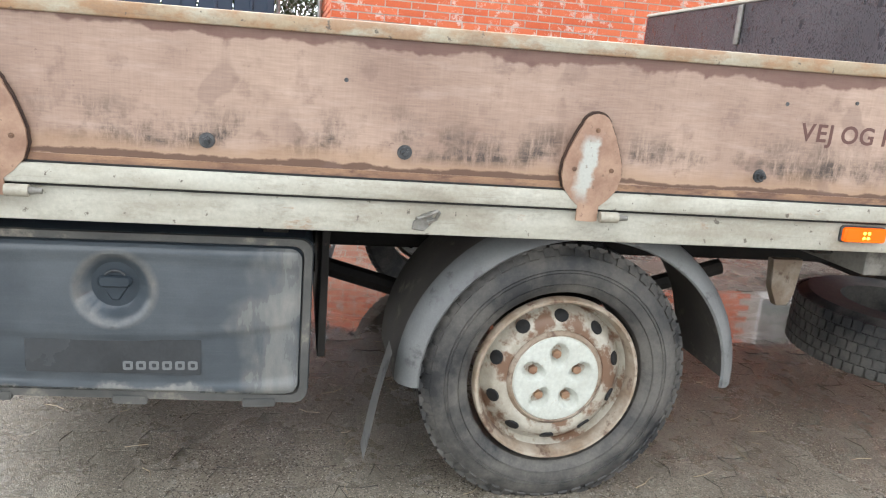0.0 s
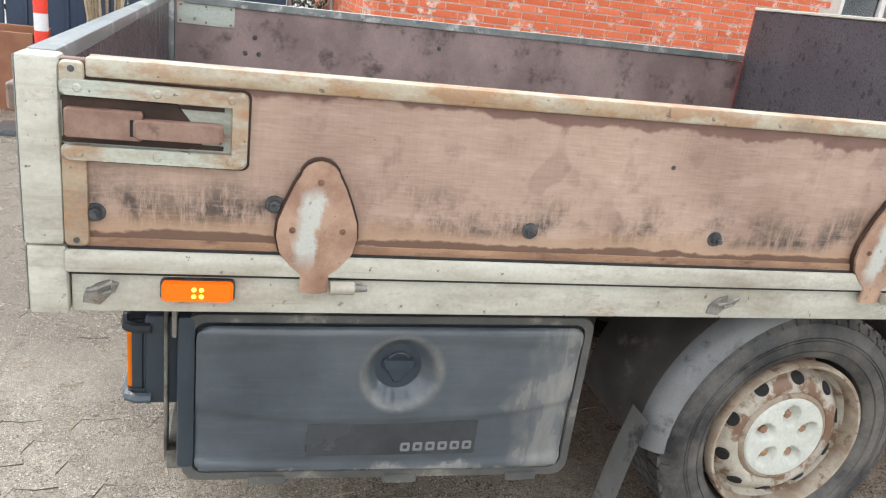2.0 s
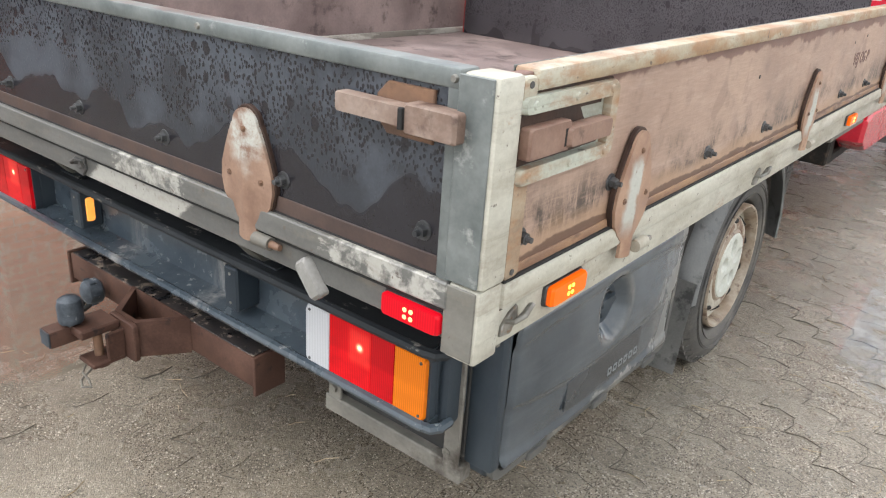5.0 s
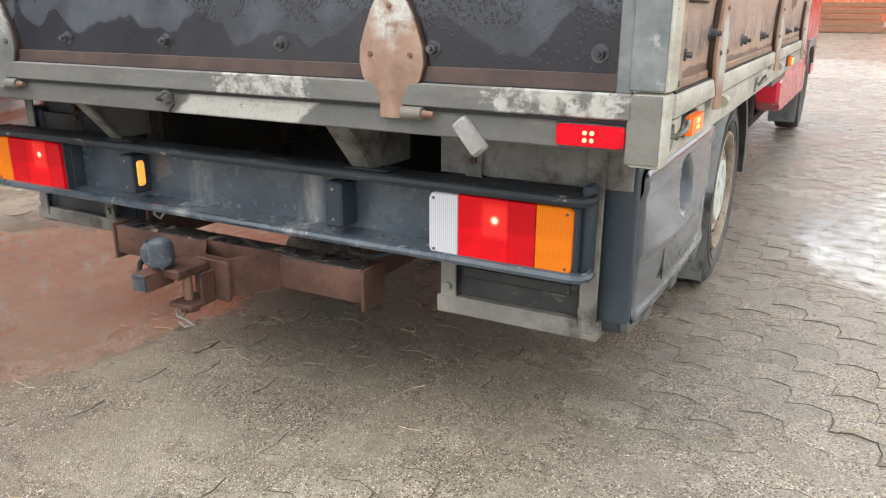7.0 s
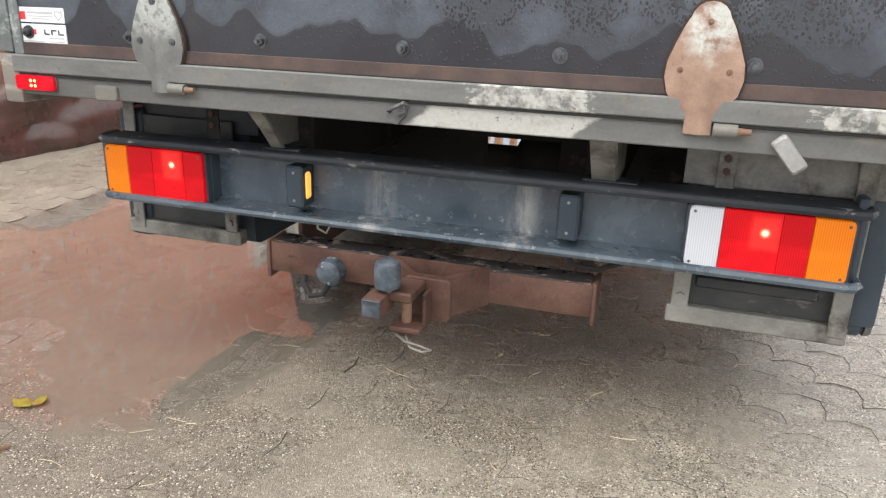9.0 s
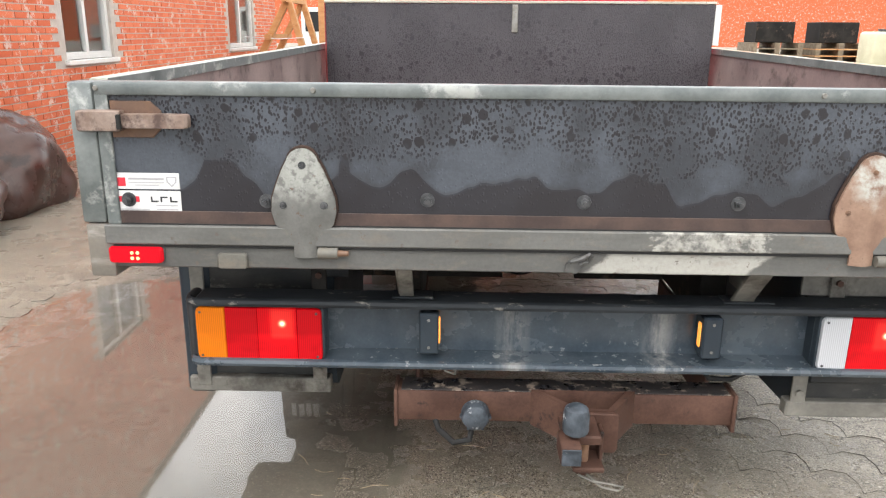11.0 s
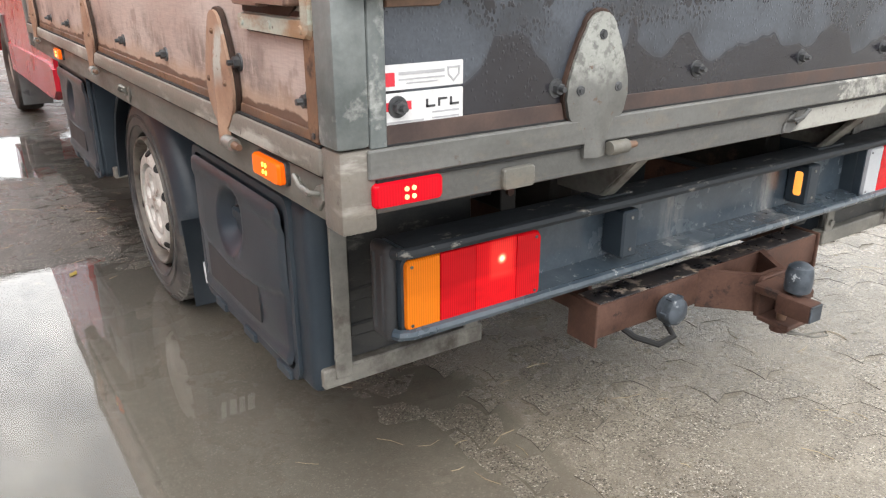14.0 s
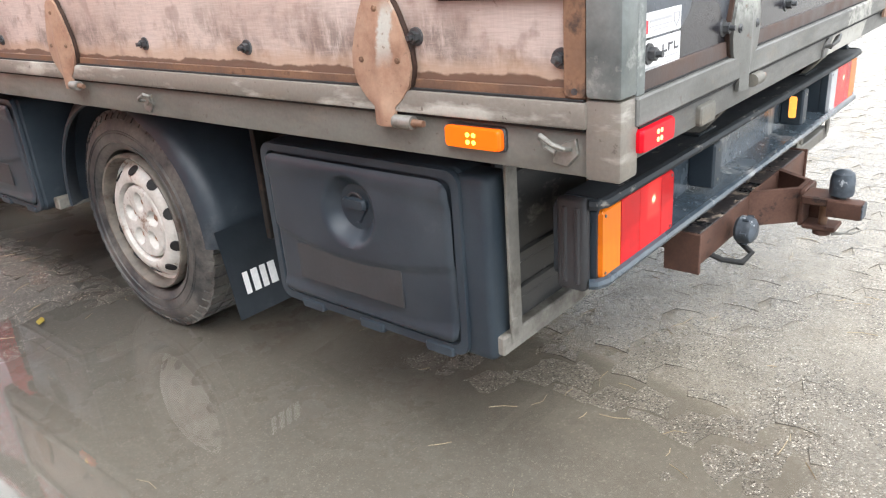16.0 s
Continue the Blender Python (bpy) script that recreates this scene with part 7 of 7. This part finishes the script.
def pickup(x, y, turn):
    """A white double-cab pickup seen far off."""
    t = thing("pickup", "muddy white double-cab pickup parked across the yard", "car")
    R = Matrix.Translation((x, y, RISE)) @ Matrix.Rotation(turn, 4, "Z")
    bm = bmesh.new()
    prof = [(-2.6, 0.45), (-2.65, 1.05), (-1.0, 1.08), (-0.75, 1.75), (0.7, 1.78), (1.25, 1.15), (2.4, 1.02), (2.55, 0.75), (2.5, 0.45)]
    rows = [[bm.verts.new(R @ Vector((u, v * (0.82 if z > 1.2 else 1), z))) for u, z in prof] for v in (-0.92, 0.92)]
    n = len(prof)
    for k in range(n):
        bm.faces.new((rows[0][k], rows[0][(k + 1) % n], rows[1][(k + 1) % n], rows[1][k]))
    bm.faces.new(rows[0][::-1])
    bm.faces.new(rows[1])
    bmesh.ops.bevel(bm, geom=bm.edges[:], offset=0.05, segments=2, affect="EDGES")
    part("body", bm, WHITE_CAR, t, "muddy white body")
    for u in (-1.6, 1.55):
        for v in (-0.86, 0.86):
            s = 1 if v > 0 else -1
            arch = R @ Matrix.Translation((u, s * 0.905, 0.40)) @ Matrix.Rotation(radians(-90 * s), 4, "X")
            # black disc stands for the shade inside the wheel arch
            part("wheel_arch", lathe([(0.01, 0.0), (0.44, 0.0), (0.45, 0.022), (0.01, 0.020)], arch, 32), BLACK, t)
            m = R @ Matrix.Translation((u, s * 0.90, 0.37)) @ Matrix.Rotation(radians(-90 * s), 4, "X")
            wh = part("wheel", lathe([(0.2, -0.1), (0.35, -0.1), (0.37, -0.06), (0.37, 0.06), (0.35, 0.08), (0.25, 0.085), (0.2, 0.06)], m, 32), TYRE, t)
            part("rim", lathe([(0.01, 0.05), (0.12, 0.06), (0.24, 0.04), (0.24, -0.05), (0.01, -0.05)], m, 24), RIM_OLD, wh)
    part("rear_bumper", blk((-0.10, 0.06), (-0.86, 0.86), (-0.10, 0.10), 0.03), CHASSIS, t, "dark rear bumper").matrix_basis = R @ Matrix.Translation((-2.64, 0, 0.50))
    for v in (-0.8, 0.8):
        part("tail_lamp", blk((-0.05, 0.03), (-0.045, 0.045), (-0.2, 0.2), 0.02), DULL_RED, t).matrix_basis = R @ Matrix.Translation((-2.62, v * 1.09, 0.86))
        part("side_window", blk((-0.6, 0.7), (-0.02, 0.02), (1.22, 1.62), 0.02), BLACK, t).matrix_basis = R @ Matrix.Translation((0, v * 0.98, 0))
    part("number_plate", blk((-0.02, 0.02), (-0.20, 0.20), (-0.05, 0.05), 0.005), YELLOW, t, "yellow plate").matrix_basis = R @ Matrix.Translation((-2.66, 0.3, 0.62))
    return t


apron = bmesh.new()
low_ring = [apron.verts.new((x, y, -0.02)) for x, y in ((4.6, 8.2), (26, 8.2), (26, 30), (4.6, 30))]
top_ring = [apron.verts.new((x, y, RISE)) for x, y in ((5.6, 9.4), (25, 9.4), (25, 29), (5.6, 29))]
for k in range(4):
    apron.faces.new((low_ring[k], low_ring[(k + 1) % 4], top_ring[(k + 1) % 4], top_ring[k]))
apron.faces.new(top_ring)
apron.faces.new(low_ring[::-1])
tagged(part("paved_apron", apron, GROUND, None, "", False), "slightly raised paved part of the yard", "pavement", "", "structure")
pickup(9.49, 12.84, radians(80))
mach = thing("yellow_machine", "yellow yard machine on a grey trailer", "machine")
part("hood", blk((12.9, 14.9), (12.9, 13.9), (1.30, 2.05), 0.12, None, 2), YELLOW, mach)
part("chassis", blk((12.3, 15.6), (12.8, 14.0), (0.86, 1.22), 0.05), CHASSIS, mach)
for x in (12.8, 15.1):
    for y in (12.75, 14.05):
        part("wheel", rod(bmesh.new(), (x, y - 0.12, RISE + 0.42), (x, y + 0.12, RISE + 0.42), 0.42, None, 24), TYRE, mach)
for k in range(2):
    pal = thing("pallet_stack", "stack of old timber pallets and boxes", "pallets", "pallet stacks")
    x0 = 6.6 + 1.5 * k
    for j in range(4):
        pallet = part("pallet", blk((x0, x0 + 1.2), (17.0, 18.0), (RISE + 0.155 * j, RISE + 0.025 + 0.155 * j), 0.004), WOOD if k else BARK, pal)
        for x in (x0, x0 + 0.54, x0 + 1.08):
            part("block", blk((x, x + 0.12), (17.0, 18.0), (RISE + 0.025 + 0.155 * j, RISE + 0.155 + 0.155 * j), 0.004), BARK, pallet)
    part("crate", blk((x0 + 0.1, x0 + 1.0), (17.1, 17.9), (RISE + 0.62, RISE + 1.1), 0.02), CHASSIS, pal)
tank = tagged(part("plastic_tank", blk((7.45, 8.05), (13.2, 13.8), (RISE, 1.38), 0.06, None, 3), TANK, None), "pale yellowish plastic water tank", "tank")
part("cap", rod(bmesh.new(), (7.75, 13.5, 1.375), (7.75, 13.5, 1.43), 0.09, None, 20), BOLT, tank)

# fallen leaves and straw on the paving
def leaf(x, y, z, size, turn, mat):
    bm = bmesh.new()
    pts = [(0, -1), (0.45, -0.4), (0.5, 0.2), (0.2, 0.8), (0, 1.1), (-0.25, 0.75), (-0.5, 0.15), (-0.4, -0.45)]
    c = bm.verts.new((0, 0, size * 0.12))
    ring = [bm.verts.new((u * size, v * size, size * (0.10 * math.sin(3 * u + 5 * v)))) for u, v in pts]
    for k in range(8):
        bm.faces.new((c, ring[k], ring[(k + 1) % 8]))
    bmesh.ops.solidify(bm, geom=bm.faces[:], thickness=0.0015)
    ob = part("fallen_leaf", bm, mat, None, "yellow fallen leaf on the wet paving")
    ob.matrix_basis = Matrix.Translation((x, y, z)) @ Matrix.Rotation(turn, 4, "Z")
    return tagged(ob, "yellow fallen leaf on the wet paving", "leaf", "fallen leaves")


for k, (x, y, s) in enumerate(((-0.90, -0.40, 0.022), (-1.03, -0.215, 0.042), (-1.28, 2.2, 0.028), (-1.96, 0.74, 0.015), (1.9, 2.3, 0.03), (-0.995, -0.19, 0.030), (-2.1, 2.6, 0.02))):
    leaf(x, y, max(dip(x, y), WATER_LEVEL) + 0.003, s, 1.3 * k, FALLEN if k % 3 else RUST_ORANGE)
rng = random.Random(11)
bm = bmesh.new()
for k in range(700):
    x, y = rng.uniform(-3, 3.2), rng.uniform(-1.6, 4.5)
    a, ln = rng.uniform(0, 6.28), rng.uniform(0.02, 0.09)
    z = dip(x, y) + 0.002
    c = Vector((x, y, z))
    d = Vector((math.cos(a), math.sin(a), 0)) * ln
    e = Vector((-math.sin(a), math.cos(a), 0)) * ln * rng.uniform(-0.2, 0.2)
    p = [c, c + d * 0.5 + e, c + d]
    for i in range(2):
        rod(bm, p[i], p[i + 1], 0.0011, None, 3)
tagged(part("straw_litter", bm, STRAW, None, "scattered straw and twigs on the paving", False), "scattered straw and twigs on the paving", "litter", "", "stuff")

# ---- bricks of the near wall ----
BL, BH, J = 0.228, 0.0547, 0.012


def brick_spots():
    rng = random.Random(5)
    for row in range(int(WALL_H / (BH + J))):
        z = row * (BH + J)
        y = WALL_Y0 - (0.5 * (BL + J) if row % 2 else 0.0)
        while y < WALL_Y1:
            a, b = max(y, WALL_Y0), min(y + BL, WALL_Y1)
            if b - a > 0.04 and not any(w0 - 0.02 < b and a < w1 + 0.02 and z0 - 0.05 < z + BH and z < z1 for w0, w1, z0, z1 in WINDOWS):
                yield a, b, z, rng.uniform(-0.0025, 0.0025)
            y += BL + J


def brick_mesh(length):
    bm = blk((-0.06, 0.008), (0, length), (0, BH), 0)
    me = bpy.data.meshes.new("brick")
    bm.to_mesh(me)
    bm.free()
    me.materials.append(BRICK)
    return me


full_brick = brick_mesh(BL)
bm_v, bm_f = [], []
count = 0
for a, b, z, out in brick_spots():
    if 1.3 < a < 4.9 and 0.78 < z < 1.75 and b - a > BL - 0.001 and count < 290:
        ob = new("brick", full_brick)
        ob.parent = wall
        ob.location = (WALL_X + out, a, z)
        count += 1
        continue
    i = len(bm_v)
    bm_v += [(x + out, y, zz) for x in (WALL_X - 0.06, WALL_X + 0.008) for y in (a, b) for zz in (z, z + BH)]
    bm_f += [tuple(i + k for k in q) for q in ((4, 6, 7, 5), (0, 1, 3, 2), (0, 4, 5, 1), (2, 3, 7, 6), (1, 5, 7, 3), (0, 2, 6, 4))]
row = 0
for row in range(int(WALL_H / (BH + J))):
    x = WALL_X - 0.13 + (0.5 * (BL + J) if row % 2 else 0.0)
    while x > -8.9:
        i = len(bm_v)
        z = row * (BH + J)
        bm_v += [(xx, y, zz) for xx in (x - BL, min(x, WALL_X)) for y in (WALL_Y0 - 0.006, WALL_Y0 + 0.05) for zz in (z, z + BH)]
        bm_f += [tuple(i + k for k in q) for q in ((4, 6, 7, 5), (0, 1, 3, 2), (0, 4, 5, 1), (2, 3, 7, 6), (1, 5, 7, 3), (0, 2, 6, 4))]
        x -= BL + J
me = bpy.data.meshes.new("brickwork")
me.from_pydata(bm_v, [], bm_f)
me.materials.append(BRICK)
rest = tagged(new("brickwork", me), "orange-red bricks", "", "", "stuff")
rest.parent = wall

# ---- paving stones ----
PL, PW = 0.222, 0.111
pavement = thing("pavement", "wet zigzag interlocking concrete paving with sandy joints", "pavement", "", "structure")


def paver_outline(gap):
    """A stone with zigzag long sides and bent ends."""
    a = 0.020
    us = (0, 0.25, 0.5, 0.75, 1.0)
    off = (0, a, 0, -a, 0)
    low = [(u * PL, o) for u, o in zip(us, off)]
    end = [(PL + 0.010, PW * 0.5)]
    top = [(u * PL, PW + o) for u, o in zip(reversed(us), reversed(off))]
    start = [(0.010, PW * 0.5)]
    pts = low + end + top + start
    cx, cy = PL / 2, PW / 2
    return [(cx + (u - cx) * (1 - gap / PL * 2) - cx, cy + (v - cy) * (1 - gap / PW * 2) - cy) for u, v in pts]


outer, inner = paver_outline(0.0014), paver_outline(0.0026)
P = len(outer)
p_verts = [(*p, -0.022) for p in outer] + [(*p, -0.0030) for p in outer] + [(*p, 0.0) for p in inner]
p_faces = [(k, (k + 1) % P, P + (k + 1) % P, P + k) for k in range(P)] + [(P + k, P + (k + 1) % P, 2 * P + (k + 1) % P, 2 * P + k) for k in range(P)] + [tuple(2 * P + k for k in range(P))]
stone = bpy.data.meshes.new("paver")
stone.from_pydata(p_verts, [], p_faces)
stone.materials.append(PAVER)
stone.materials.append(JOINT)
stone.polygons.foreach_set("material_index", [1] * (2 * P) + [0])
base = np.array(p_verts)
field_v, field_f, singles = [], [], 0
rng = random.Random(7)
n_done = 0
for j in range(int(17.0 / PW)):
    y = -4.2 + j * PW
    for i in range(int(13.0 / PL)):
        x = -6.5 + i * PL + (PL / 2 if j % 2 else 0)
        if x < WALL_X + 0.12 and y > WALL_Y0 - 0.1:
            continue
        cx, cy = x + PL / 2, y + PW / 2
        z = dip(cx, cy) + rng.uniform(-0.0004, 0.0004)
        slope_x = (dip(cx + 0.1, cy) - dip(cx - 0.1, cy)) / 0.2
        slope_y = (dip(cx, cy + 0.1) - dip(cx, cy - 0.1)) / 0.2
        tx, ty = slope_y + rng.uniform(-0.0015, 0.0015), slope_x + rng.uniform(-0.0015, 0.0015)
        if -1.55 < cx < 1.75 and -1.15 < cy < 0.9 and singles < 299:
            ob = new("paver", stone)
            ob.parent = pavement
            ob.location, ob.rotation_euler = (cx, cy, z), (tx, -ty, 0)
            singles += 1
            continue
        pts = base.copy()
        pts[:, 2] += z + pts[:, 0] * ty + pts[:, 1] * tx
        pts[:, 0] += cx
        pts[:, 1] += cy
        field_v.append(pts)
        k = n_done * len(base)
        field_f += [tuple(k + q for q in f) for f in p_faces]
        n_done += 1
me = bpy.data.meshes.new("paver_field")
me.from_pydata(np.concatenate(field_v).tolist(), [], field_f)
me.materials.append(PAVER)
me.materials.append(JOINT)
me.polygons.foreach_set("material_index", ([1] * (2 * P) + [0]) * n_done)
field = tagged(new("paver_field", me), "", "", "", "stuff")
field.parent = pavement
